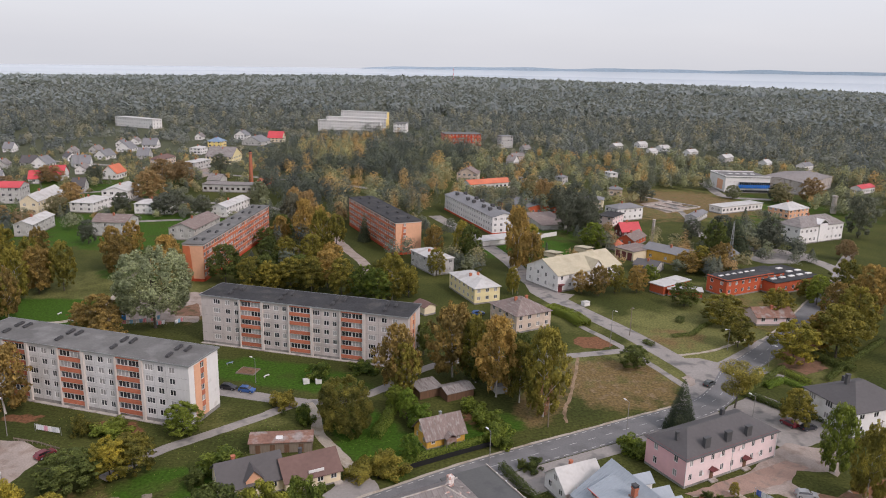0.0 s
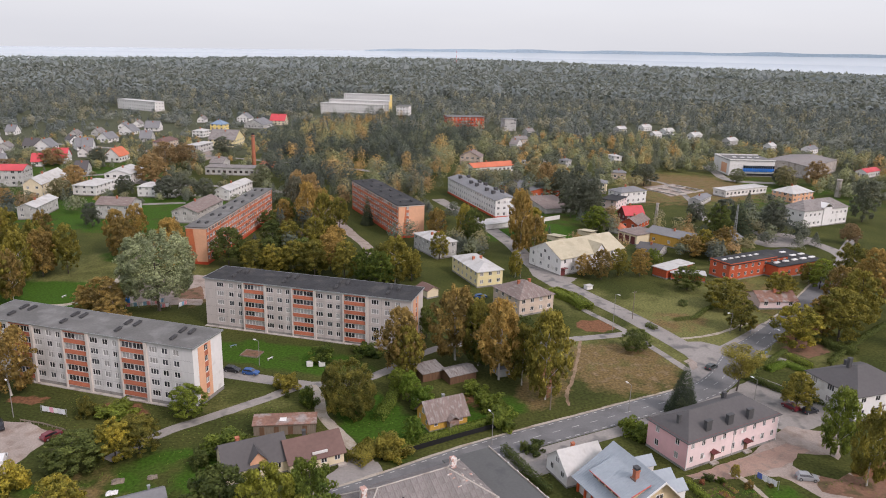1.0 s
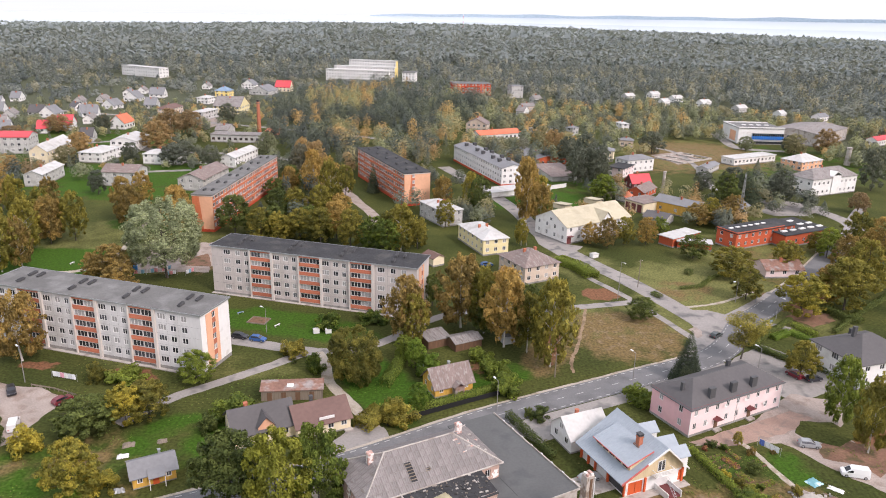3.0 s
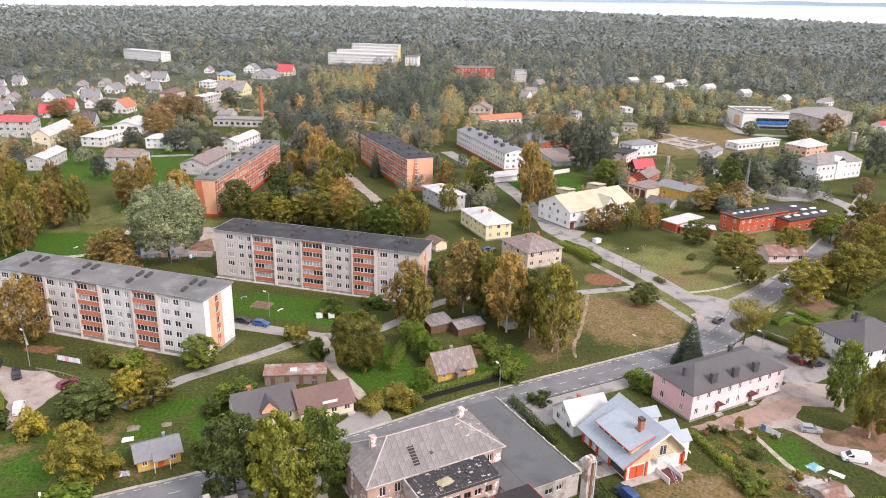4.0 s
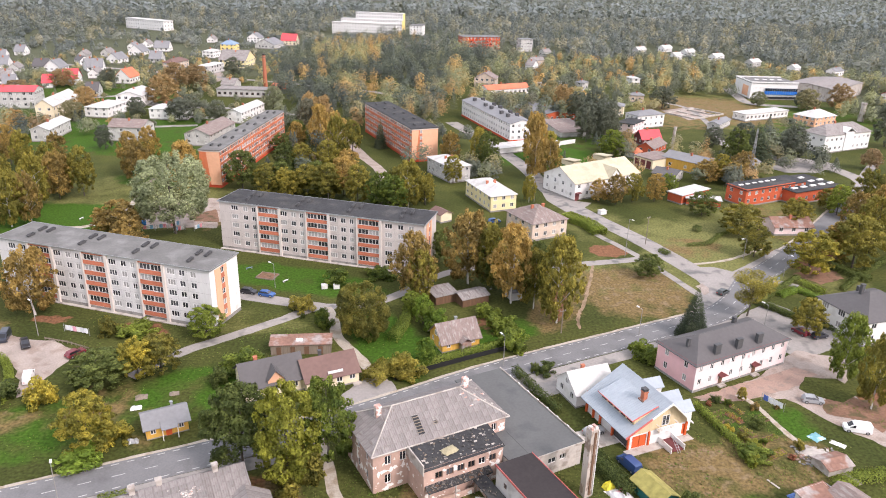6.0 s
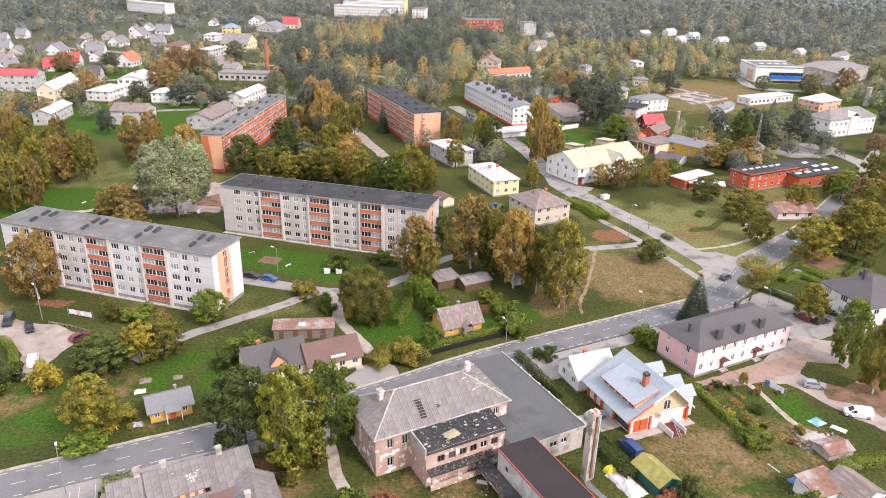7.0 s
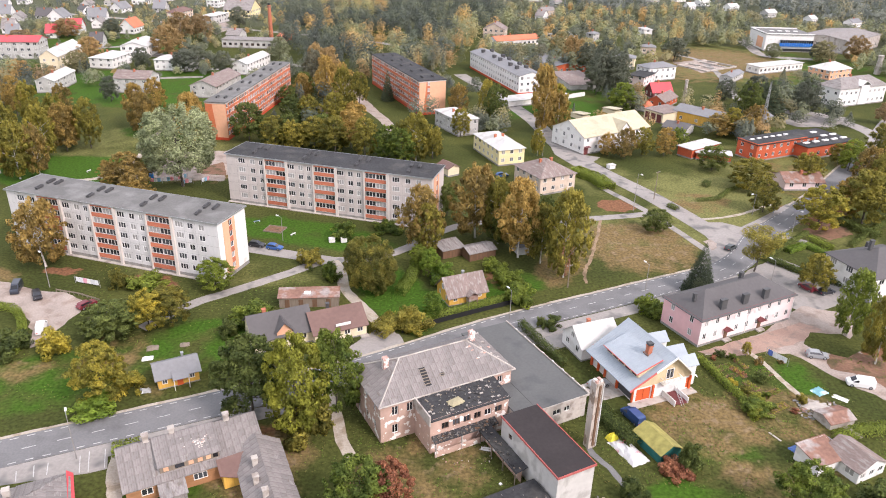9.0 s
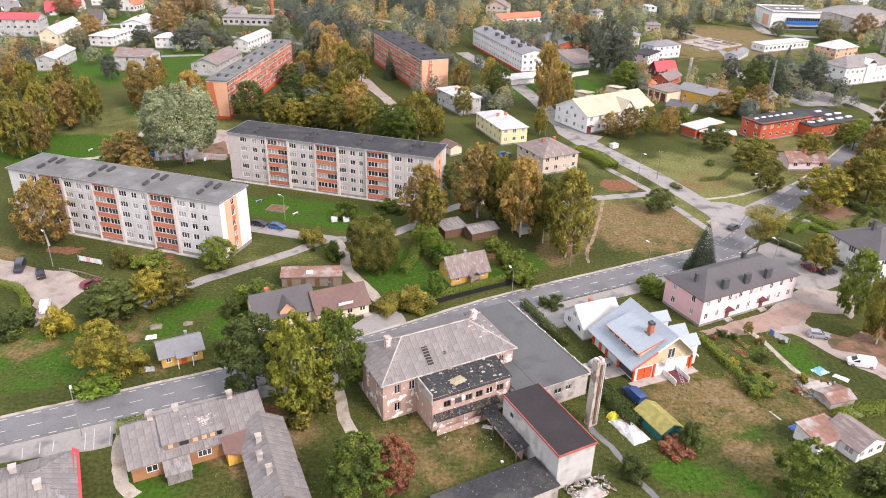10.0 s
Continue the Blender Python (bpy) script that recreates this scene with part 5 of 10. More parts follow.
house('house', 'beige house with a brown hipped roof', -212.7, 536.5, 81.4, 22, 8.6, 5.4, 'hip', 0.55, wall='beige', top='roof_brown', front=(6, 2, 1.7, 1.5), left=(2, 2, 1.7, 1.5), chimneys=[(8.8, 4.3, 0.8, 0.7, 1.0)], far=True, category='house')
house('house', 'pale long house with a white roof', -180.7, 518.8, 78.8, 22, 9.4, 6.2, 'hip', 0.2, wall='grey_wall', top='roof_white', front=(6, 2, 1.7, 1.5), left=(2, 2, 1.7, 1.5), chimneys=[(8.8, 4.7, 0.8, 0.7, 1.0)], far=True, category='house')
house('house', 'white house with a pale roof', -207.4, 610.4, 81.1, 13, 10.2, 5.6, 'hip', 0.3, wall='white_wall', top='roof_white', front=(4, 2, 1.7, 1.5), left=(3, 2, 1.7, 1.5), chimneys=[(5.2, 5.1, 0.8, 0.7, 1.0)], far=True, category='house')
house('house', 'white office block at the edge of the woods', -334.8, 829.2, 61.3, 13, 64.3, 11, 'flat', 0, wall='white_wall', top='roof_white', front=(3, 3, 1.7, 1.5), left=(16, 3, 1.7, 1.5), far=True, category='house')
house('house', 'yellow house with a blue roof', -206.7, 664.5, 85.2, 13, 12.7, 6.0, 'hip', 0.6, wall='yellow_wall', top='roof_deepblue', front=(4, 2, 1.7, 1.5), left=(3, 2, 1.7, 1.5), chimneys=[(5.2, 6.3, 0.8, 0.7, 1.0)], far=True, category='house')
house('house', 'white house with a grey gabled roof', -202.8, 737.5, 86.7, 13, 13.0, 5.0, 'gable', 0.7, wall='white_wall', top='roof_grey', ridge='x', front=(4, 2, 1.7, 1.5), left=(4, 2, 1.7, 1.5), chimneys=[(5.2, 6.5, 0.8, 0.7, 1.0)], far=True, category='house')
house('house', 'cream house with a red gabled roof', -163.4, 722.5, 87.1, 13, 14.7, 5.0, 'gable', 0.9, wall='cream', top='roof_red', ridge='y', front=(4, 2, 1.7, 1.5), left=(4, 2, 1.7, 1.5), chimneys=[(5.2, 7.3, 0.8, 0.7, 1.0)], far=True, category='house')
house('house', 'long grey house with a sheet roof', -176.0, 687.9, 78.7, 22, 19.6, 4.0, 'gable', 0.5, wall='grey_wall', top='roof_grey', ridge='x', front=(6, 1, 1.7, 1.5), left=(6, 1, 1.7, 1.5), chimneys=[(8.8, 9.8, 0.8, 0.7, 1.0)], far=True, category='house')
house('house', 'long yellow house with a grey-brown gabled roof', -164.6, 554.6, 85.9, 22, 20.9, 6.2, 'gable', 0.6, wall='pale_yellow', top='slate', ridge='y', front=(6, 2, 1.7, 1.5), left=(6, 2, 1.7, 1.5), chimneys=[(8.8, 10.4, 0.8, 0.7, 1.0)], far=True, category='house')
house('house', 'grey roofless mill building with dark openings', -117.8, 435.0, -269.7, 11.0, 30.1, 4.6, 'flat', 0, wall='grey_wall', top='slate', front=(3, 1, 1.7, 1.5), left=(9, 1, 1.7, 1.5), far=True, category='house', glass_key='glass_dark', frame_key='brown_frame')
house('house', 'grey house with a brown-grey roof', -143.5, 455.2, 85.5, 12.3, 8.5, 4.2, 'gable', 0.5, wall='grey_wall', top='slate', ridge='y', front=(3, 1, 1.7, 1.5), left=(2, 1, 1.7, 1.5), chimneys=[(4.9, 4.2, 0.8, 0.7, 1.0)], far=True, category='house')
house('house', 'low white house with a pale roof', -111.1, 360.5, 80.9, 28.1, 8.4, 5.6, 'gable', 0.4, wall='white_wall', top='roof_white', ridge='x', front=(8, 2, 1.3, 1.35), left=(2, 2, 1.3, 1.35), chimneys=[(11.2, 4.2, 0.8, 0.7, 1.0)], far=True, category='house')
house('shed', 'low brick shed with an orange roof', -115.2, 462.4, 73.9, 9.3, 6.8, 3.2, 'gable', 0.3, wall='brick_red', top='roof_orange', ridge='y', front=(2, 1, 1.7, 1.5), left=(2, 1, 1.7, 1.5), chimneys=[(3.7, 3.4, 0.8, 0.7, 1.0)], far=True, category='shed')
house('house', 'long white four-storey hospital wing', -76.6, 848.1, 81.0, 11.0, 75.8, 13, 'flat', 0, wall='white_wall', top='roof_white', front=(3, 4, 1.7, 1.5), left=(23, 4, 1.7, 1.5), far=True, category='house')
ob = house('house', 'long white hospital wing with a yellow end', -70.4, 852.0, 81.0, 11.0, 72.2, 17, 'flat', 0, wall='white_wall', top='roof_white', front=(3, 5, 1.7, 1.5), left=(22, 5, 1.7, 1.5), far=True, category='house')
part('end_panel', Geo().box(0.1, -0.25, 0.5, 10.9, -0.14, 16.8), M['yellow_wall'], ob, 'yellow end panel')
ob = house('house', 'white hospital block with yellow end walls', -72.4, 888.0, 81.0, 11.0, 57.6, 22, 'flat', 0, wall='white_wall', top='roof_white', front=(3, 7, 1.7, 1.5), left=(18, 7, 1.7, 1.5), far=True, category='house')
part('end_panel', Geo().box(0.1, -0.25, 0.5, 10.9, -0.14, 21.8), M['yellow_wall'], ob, 'yellow end panel')
house('house', 'white hospital side wing with flat roof', -46.8, 838.0, 84.7, 22, 14.0, 13, 'flat', 0, wall='white_wall', top='bitumen', front=(6, 4, 1.7, 1.5), left=(4, 4, 1.7, 1.5), far=True, category='house')
ob = house('house', 'white three-storey house with red plinth and black chimneys', 23.4, 337.9, 20.9, 12.6, 64.6, 8.8, 'gable', 0.25, wall='white_wall', top='roof_grey', ridge='y', front=(4, 3, 1.3, 1.35), left=(22, 3, 1.3, 1.35), ch='vent', chimneys=[(3.8, 11.6, 1.5, 2.0, 1.3), (8.6, 11.6, 1.5, 2.0, 1.3), (3.8, 19.4, 1.5, 2.0, 1.3), (8.6, 19.4, 1.5, 2.0, 1.3), (3.8, 32.3, 1.5, 2.0, 1.3), (8.6, 32.3, 1.5, 2.0, 1.3), (3.8, 40.1, 1.5, 2.0, 1.3), (8.6, 40.1, 1.5, 2.0, 1.3), (3.8, 55.6, 1.5, 2.0, 1.3), (8.6, 55.6, 1.5, 2.0, 1.3)], far=True, category='house')
part('painted_base', Geo().box(-0.12, -0.12, 0, 12.72, 64.72, 0.9), M['red_band'], ob, 'red painted plinth')
house('house', 'long low white garage row with a pale roof', 17.1, 312.4, 30.9, 34.0, 9.0, 2.6, 'flat', 0, wall='white_wall', top='roof_white', far=True, category='house')
house('house', 'cream two-storey house with a grey hipped roof', 91.0, 408.1, 74.0, 9.2, 11.1, 6.2, 'hip', 0.3, wall='cream', top='roof_grey', front=(2, 2, 1.3, 1.35), left=(3, 2, 1.3, 1.35), chimneys=[(3.7, 5.5, 0.8, 0.7, 1.0)], far=True, category='house')
house('house', 'pale house with a dark flat roof', 86.8, 362.9, 55.2, 14.6, 8.6, 5.0, 'flat', 0, wall='pink_pale', top='bitumen_dark', front=(4, 2, 1.3, 1.35), left=(2, 2, 1.3, 1.35), far=True, category='house')
house('house', 'white two-storey house with a grey hipped roof', 92.3, 376.7, 29.2, 18.1, 10.0, 7.0, 'hip', 0.35, wall='white_wall', top='roof_grey', front=(5, 2, 1.3, 1.35), left=(3, 2, 1.3, 1.35), chimneys=[(7.2, 5.0, 0.8, 0.7, 1.0)], far=True, category='house')
house('house', 'dark red house with a bright red gabled roof', 86.0, 338.3, 17.1, 10.2, 7.3, 3.4, 'gable', 1.0, wall='dark_red', top='roof_red', ridge='x', front=(3, 1, 1.3, 1.35), left=(2, 1, 1.3, 1.35), chimneys=[(4.1, 3.6, 0.8, 0.7, 1.0)], far=True, category='house')
house('house', 'brick house with a brown gabled roof', 86.9, 319.8, 54.7, 15.5, 7.8, 3.2, 'gable', 0.6, wall='brick_red', top='slate_brown', ridge='x', front=(4, 1, 1.3, 1.35), left=(2, 1, 1.3, 1.35), chimneys=[(6.2, 3.9, 0.8, 0.7, 1.0)], far=True, category='house')
house('kiosk', 'small kiosk with an orange-red roof', 77.1, 312.7, 48.8, 6.0, 5, 2.6, 'gable', 0.5, wall='white_wall', top='roof_orange', ridge='x', far=True, category='kiosk')
ob = house('house', 'low fire station with red doors', 80.4, 294.4, 35.5, 13.7, 10.2, 4.2, 'flat', 0, wall='cream', top='slate_brown', far=True, category='house')
for k in range(3):
    part('garage_door', Geo().box(-0.1, 0.82 + 3.16 * k, 0.2, -0.01, 3.16 + 3.16 * k, 3.4), M['dark_red'], ob, 'dark red folding door')
house('house', 'beige house with a brown gabled roof', 22.4, 500.0, 78.0, 13, 14.4, 6.0, 'gable', 0.5, wall='beige', top='slate_brown', ridge='x', front=(4, 2, 1.7, 1.5), left=(4, 2, 1.7, 1.5), chimneys=[(5.2, 7.2, 0.8, 0.7, 1.0)], far=True, category='house')
house('house', 'long white house with an orange roof', 16.8, 462.7, 30.3, 32.1, 11.0, 4.4, 'gable', 0.4, wall='white_wall', top='roof_orange', ridge='x', front=(10, 1, 1.7, 1.5), left=(3, 1, 1.7, 1.5), chimneys=[(12.8, 5.5, 0.8, 0.7, 1.0)], far=True, category='house')
house('shed', 'low pale shed with a white roof', 57.6, 499.6, 32.2, 18.8, 10.0, 3.0, 'mono', 0.05, wall='white_wall', top='roof_white', front=(5, 1, 1.7, 1.5), left=(3, 1, 1.7, 1.5), chimneys=[(7.5, 5.0, 0.8, 0.7, 1.0)], far=True, category='shed')
house('house', 'grey rendered house among trees', 81.7, 498.0, 48.0, 7.2, 6.0, 5.4, 'hip', 0.4, wall='grey_wall', top='roof_grey', front=(2, 2, 1.7, 1.5), left=(1, 2, 1.7, 1.5), chimneys=[(2.9, 3.0, 0.8, 0.7, 1.0)], far=True, category='house')
house('house', 'white house with a pale hipped roof', 120.5, 522.5, 13.7, 6.0, 9.4, 6.0, 'hip', 0.3, wall='white_wall', top='roof_white', front=(1, 2, 1.7, 1.5), left=(2, 2, 1.7, 1.5), chimneys=[(2.4, 4.7, 0.8, 0.7, 1.0)], far=True, category='house')
house('house', 'beige house with a grey hipped roof', 114.0, 457.5, 81.4, 6.0, 8.9, 4.6, 'hip', 0.45, wall='beige', top='roof_grey', front=(1, 1, 1.7, 1.5), left=(2, 1, 1.7, 1.5), chimneys=[(2.4, 4.5, 0.8, 0.7, 1.0)], far=True, category='house')
house('house', 'white gabled house among trees', 56.0, 590.2, 62.2, 11.0, 6.6, 4.5, 'gable', 0.7, wall='white_wall', top='slate', ridge='y', front=(3, 1, 1.7, 1.5), left=(2, 1, 1.7, 1.5), chimneys=[(4.4, 3.3, 0.8, 0.7, 1.0)], far=True, category='house')
ob = house('house', 'sports hall with a blue glazed front', 189.6, 484.1, 1.7, 30.6, 27.1, 10.5, 'flat', 0, wall='white_wall', top='bitumen', far=True, category='house')
part('glazed_front', Geo().box(9.2, -0.9, 3.4, 30.3, -0.02, 5.6), mat('blue_glazing', (0.012, 0.14, 0.52), 0.3, 0.1), ob, 'blue glazed front')
part('dark_band', Geo().box(9.2, -0.92, 5.6, 30.3, -0.02, 7.4), M['glass_dark'], ob, 'dark window band')
for k in range(14):
    part('mullion', Geo().box(9.2 + 1.51 * k, -0.98, 3.4, 9.2 + 1.51 * k + 0.2, -0.92, 7.4), M['roof_deepblue'], ob)
part('dark_band', Geo().box(9.2, -0.1, 0.5, 30.3, -0.02, 2.0), M['glass_dark'], ob, 'dark window band')
part('parapet', Geo().box(-0.2, -0.2, 10.5, 30.8, 0.3, 11.4).box(-0.2, 0.3, 10.5, 0.3, 27.3, 11.4).box(0.3, 26.8, 10.5, 30.8, 27.3, 11.4), M['white_wall'], ob)
part('entrance', Geo().box(-0.1, 4.1, 1.5, -0.01, 13.6, 8.0), M['peach'], ob, 'peach painted bay')
part('skylight', Geo().box(7.7, 13.6, 10.75, 10.2, 15.6, 11.1), M['frame'], ob)
part('skylight', Geo().box(12.9, 13.6, 10.75, 15.4, 15.6, 11.1), M['frame'], ob)
part('skylight', Geo().box(18.1, 13.6, 10.75, 20.6, 15.6, 11.1), M['frame'], ob)
part('skylight', Geo().box(23.3, 13.6, 10.75, 25.8, 15.6, 11.1), M['frame'], ob)
house('house', 'grey industrial hall with a low curved sheet roof', 240.6, 479.1, 44.6, 53.2, 33.0, 8.5, 'gable', 0.12, wall='concrete', top='slate', ridge='x', front=(5, 1, 1.7, 1.5), left=(3, 1, 1.7, 1.5), far=True, category='house')
house('house', 'low white annex with a flat roof', 158.9, 405.6, 30.0, 35.3, 9.0, 4.0, 'flat', 0, wall='white_wall', top='roof_white', front=(11, 1, 1.7, 1.5), left=(2, 1, 1.7, 1.5), far=True, category='house')
house('house', 'peach house with a pale hipped roof', 191.6, 393.8, 32.4, 18.8, 13.1, 5.6, 'hip', 0.45, wall='peach', top='roof_white', front=(5, 2, 1.7, 1.5), left=(4, 2, 1.7, 1.5), chimneys=[(7.5, 6.5, 0.8, 0.7, 1.0)], far=True, category='house')
ob = house('house', 'white three-storey school with a grey-brown hipped roof', 168.9, 333.7, 27.9, 32.2, 12.3, 8.6, 'hip', 0.6, wall='white_wall', top='slate', front=(10, 2, 1.3, 1.35), left=(3, 2, 1.3, 1.35), chimneys=[(12.9, 6.2, 0.8, 0.7, 1.0)], far=True, category='house')
part('pediment', Geo().box(13.5, -0.5, 0.5, 19.3, -0.02, 9.2).slab([(12.9, -0.7, 9.2), (16.4, -0.7, 11.2), (16.4, 4.0, 11.2), (12.9, 1.0, 9.2)], 0.2).slab([(16.4, -0.7, 11.2), (20.0, -0.7, 9.2), (20.0, 1.0, 9.2), (16.4, 4.0, 11.2)], 0.2), M['white_wall'], ob, 'white pediment over the entrance bay')
house('house', 'cream house with a grey gabled roof', 122.0, 295.2, 48.4, 8.4, 9.8, 3.4, 'gable', 0.45, wall='cream', top='roof_grey', ridge='x', front=(2, 1, 1.3, 1.35), left=(3, 1, 1.3, 1.35), chimneys=[(3.4, 4.9, 0.8, 0.7, 1.0)], far=True, category='house')
house('house', 'yellow ochre hall with a grey roof', 101.1, 285.8, 45.7, 10.7, 21.0, 4.8, 'gable', 0.35, wall='ochre', top='roof_grey', ridge='y', front=(1, 1, 1.3, 1.35), left=(3, 1, 1.3, 1.35), chimneys=[(4.3, 10.5, 0.8, 0.7, 1.0)], far=True, category='house')
house('shed', 'long low shed with a dark roof', 84.1, 274.2, 57.1, 11.1, 9.0, 3.2, 'gable', 0.25, wall='grey_wall', top='roof_dark', ridge='y', front=(3, 1, 1.3, 1.35), left=(2, 1, 1.3, 1.35), chimneys=[(4.4, 4.5, 0.8, 0.7, 1.0)], far=True, category='shed')
house('shed', 'grey shed with a sheet roof', 135.1, 378.6, 54.3, 19.9, 6.0, 3.4, 'gable', 0.35, wall='grey_wall', top='roof_grey', ridge='x', front=(6, 1, 1.3, 1.35), left=(1, 1, 1.3, 1.35), chimneys=[(8.0, 3.0, 0.8, 0.7, 1.0)], far=True, category='shed')
ob = house('house', 'white two-storey hall with a cream sheet gabled roof', 41.5, 247.9, 34.4, 32.2, 17.2, 6.6, 'gable', 0.49, wall='white_wall', top='roof_cream', ridge='x', front=(8, 2, 1.2, 1.5), left=(4, 2, 1.1, 1.5), chimneys=[(9.7, 12.9, 0.8, 0.7, 1.2)], gable_window=True, ch='white_wall', far=True, category='house')
cross = part('cross_gable', Geo().slab([(16.1, -0.9, 6.5), (19.3, -0.9, 9.96), (19.3, 6.9, 9.96), (16.1, 0.3, 6.5)], 0.15).slab([(19.3, -0.9, 9.96), (22.5, -0.9, 6.5), (22.5, 0.3, 6.5), (19.3, 6.9, 9.96)], 0.15), M['roof_cream'], ob, 'cream cross-gabled roof')
part('gable_wall', Geo().box(16.5, -0.5, 0, 22.1, -0.02, 6.5).face([(16.5, -0.5, 6.5), (22.1, -0.5, 6.5), (19.3, -0.5, 9.66)]), M['white_wall'], cross)
part('window', Geo().box(17.7, -0.56, 5.4, 20.9, -0.51, 7.0), M['glass_dark'], cross)
part('roof_dormer', Geo().slab([(7.1, 9.5, 11.70), (11.1, 9.5, 11.70), (11.1, 16.3, 11.00), (7.1, 16.3, 11.00)], 0.2).box(7.3, 9.6, 9.30, 10.9, 16.2, 10.80), M['roof_cream'], ob)
part('roof_dormer', Geo().slab([(23.2, 9.5, 11.70), (27.2, 9.5, 11.70), (27.2, 16.3, 11.00), (23.2, 16.3, 11.00)], 0.2).box(23.4, 9.6, 9.30, 27.0, 16.2, 10.80), M['roof_cream'], ob)
part('porch', Geo().box(0.2, -1.4, 2.9, 2.4, -0.02, 3.1).box(0.3, -0.12, 0.1, 2.2, -0.02, 2.6), M['dark_red'], ob, 'dark red door under a flat canopy')
ob = house('house', 'red brick building with a dark flat roof', 101.8, 247.2, 28.8, 31.2, 8.9, 6.0, 'flat', 0, wall='brick_red', top='bitumen_dark', front=(9, 2, 1.3, 1.35), left=(2, 2, 1.3, 1.35), far=True, category='house')
for k in range(6):
    part('skylight', Geo().box(2.5 + 3.4 * k, 5.3, 6.25, 4.3 + 3.4 * k, 6.1, 6.55), M['frame'], ob)
part('parapet', Geo().box(-0.2, -0.2, 6.0, 25.0, 0.1, 6.5).box(-0.2, 0.1, 6.0, 0.1, 9.0, 6.5), M['brick_red'], ob)
ob = house('house', 'red brick wing with a dark flat roof', 121.3, 251.7, 27.9, 24.5, 16.4, 4.6, 'flat', 0, wall='brick_red', top='bitumen_dark', front=(6, 1, 1.3, 1.35), far=True, category='house')
for k in range(14):
    part('skylight', Geo().box(2.0 + 4.9 * (k % 5), 3.0 + 4.6 * (k // 5), 4.85, 4.6 + 4.9 * (k % 5), 4.2 + 4.6 * (k // 5), 5.2), M['frame'], ob)
house('house', 'small building with a pinkish pitched roof', 113.5, 219.6, -264.5, 8.8, 12.5, 3.0, 'gable', 0.45, wall='pink_pale', top='rust', ridge='y', front=(2, 1, 1.3, 1.35), left=(3, 1, 1.3, 1.35), chimneys=[(3.5, 6.2, 0.8, 0.7, 1.0)], far=True, category='house')
house('shed', 'red brick shed with a pale sheet roof', 79.6, 247.6, 38.0, 15.8, 6.0, 3.4, 'flat', 0, wall='brick_red', top='roof_white', far=True, category='shed')
house('house', 'low red brick annex with a pale roof', 92.6, 244.9, 77.3, 5, 11.6, 2.6, 'flat', 0, wall='brick_red', top='roof_white', far=True, category='house')
tower = thing('water_tower', 'pale tapered concrete water tower', 'water tower', pose(229, 418, 0))
part('shaft', Geo().tube((0, 0, 0), (0, 0, 9.5), 1.7, 1.3, 14), M['concrete'], tower)
part('cap', Geo().tube((0, 0, 9.5), (0, 0, 10.4), 1.6, 1.6, 14), M['concrete'], tower)


mast = thing('lattice_mast', 'tall grey steel lattice mast beside the works', 'mast', pose(116.6, 283.4, 0))
for k in range(4):
    a, b = (1 if k in (0, 3) else -1), (1 if k < 2 else -1)
    part('leg', Geo().tube((0.7 * a, 0.7 * b, 0), (0.16 * a, 0.16 * b, 21), 0.08, 0.05, 6), M['metal'], mast)
for k in range(10):
    r0, r1, z0 = 0.7 - 0.054 * k, 0.7 - 0.054 * (k + 1), 2.1 * k
    for a, b, c, d in ((1, 1, -1, 1), (-1, 1, -1, -1), (-1, -1, 1, -1), (1, -1, 1, 1)):
        part('brace', Geo().tube((r0 * a, r0 * b, z0), (r1 * c, r1 * d, z0 + 2.1), 0.035, 0.035, 5), M['metal'], mast)
footing = thing('footing', 'low concrete walls of a cleared foundation', 'foundation', pose(136, 424, 0, 0, 0, 38))
for u0, v0, u1, v1 in ((-14, -10, 14, -9.4), (-14, 9.4, 14, 10), (-14, -9.4, -13.4, 9.4), (13.4, -9.4, 14, 9.4), (-4, -9.4, -3.4, 9.4), (6, -9.4, 6.6, 9.4), (-13.4, 0, -4, 0.6), (6.6, 2, 13.4, 2.6)):
    part('low_wall', Geo().box(u0, v0, 0, u1, v1, 0.8), M['concrete'], footing)


# ---- the near houses ----
def at_local(x, y, ang):
    """A function from a local plan to the world, for things that stand beside a house."""
    m = pose(x, y, 0, 0, 0, ang)
    return lambda u, v, turn=0.0, z=0.0: m @ pose(u, v, z, 0, 0, turn)


def canopy(parent, x, y, z, turn, w=1.9, d=1.2, key="dark_red"):
    """A small pitched porch roof on brackets, with the door and the step under it."""
    g = Geo().slab([(-w / 2, -d, z), (0, -d, z + 0.55), (0, 0, z + 0.55), (-w / 2, 0, z)][::-1], 0.07).slab([(0, -d, z + 0.55), (w / 2, -d, z), (w / 2, 0, z), (0, 0, z + 0.55)][::-1], 0.07)
    g.face([(-w / 2, -d, z), (w / 2, -d, z), (0, -d, z + 0.55)])
    ob = part("canopy", g, M[key], parent)
    ob.matrix_local = pose(x, y, 0, 0, 0, turn)
    part("door", Geo().box(-0.5, -0.06, 0.35, 0.5, 0.02, 2.35), M["wood_brown"], ob)
    part("step", Geo().box(-0.9, -1.1, 0, 0.9, -0.08, 0.3), M["concrete"], ob)


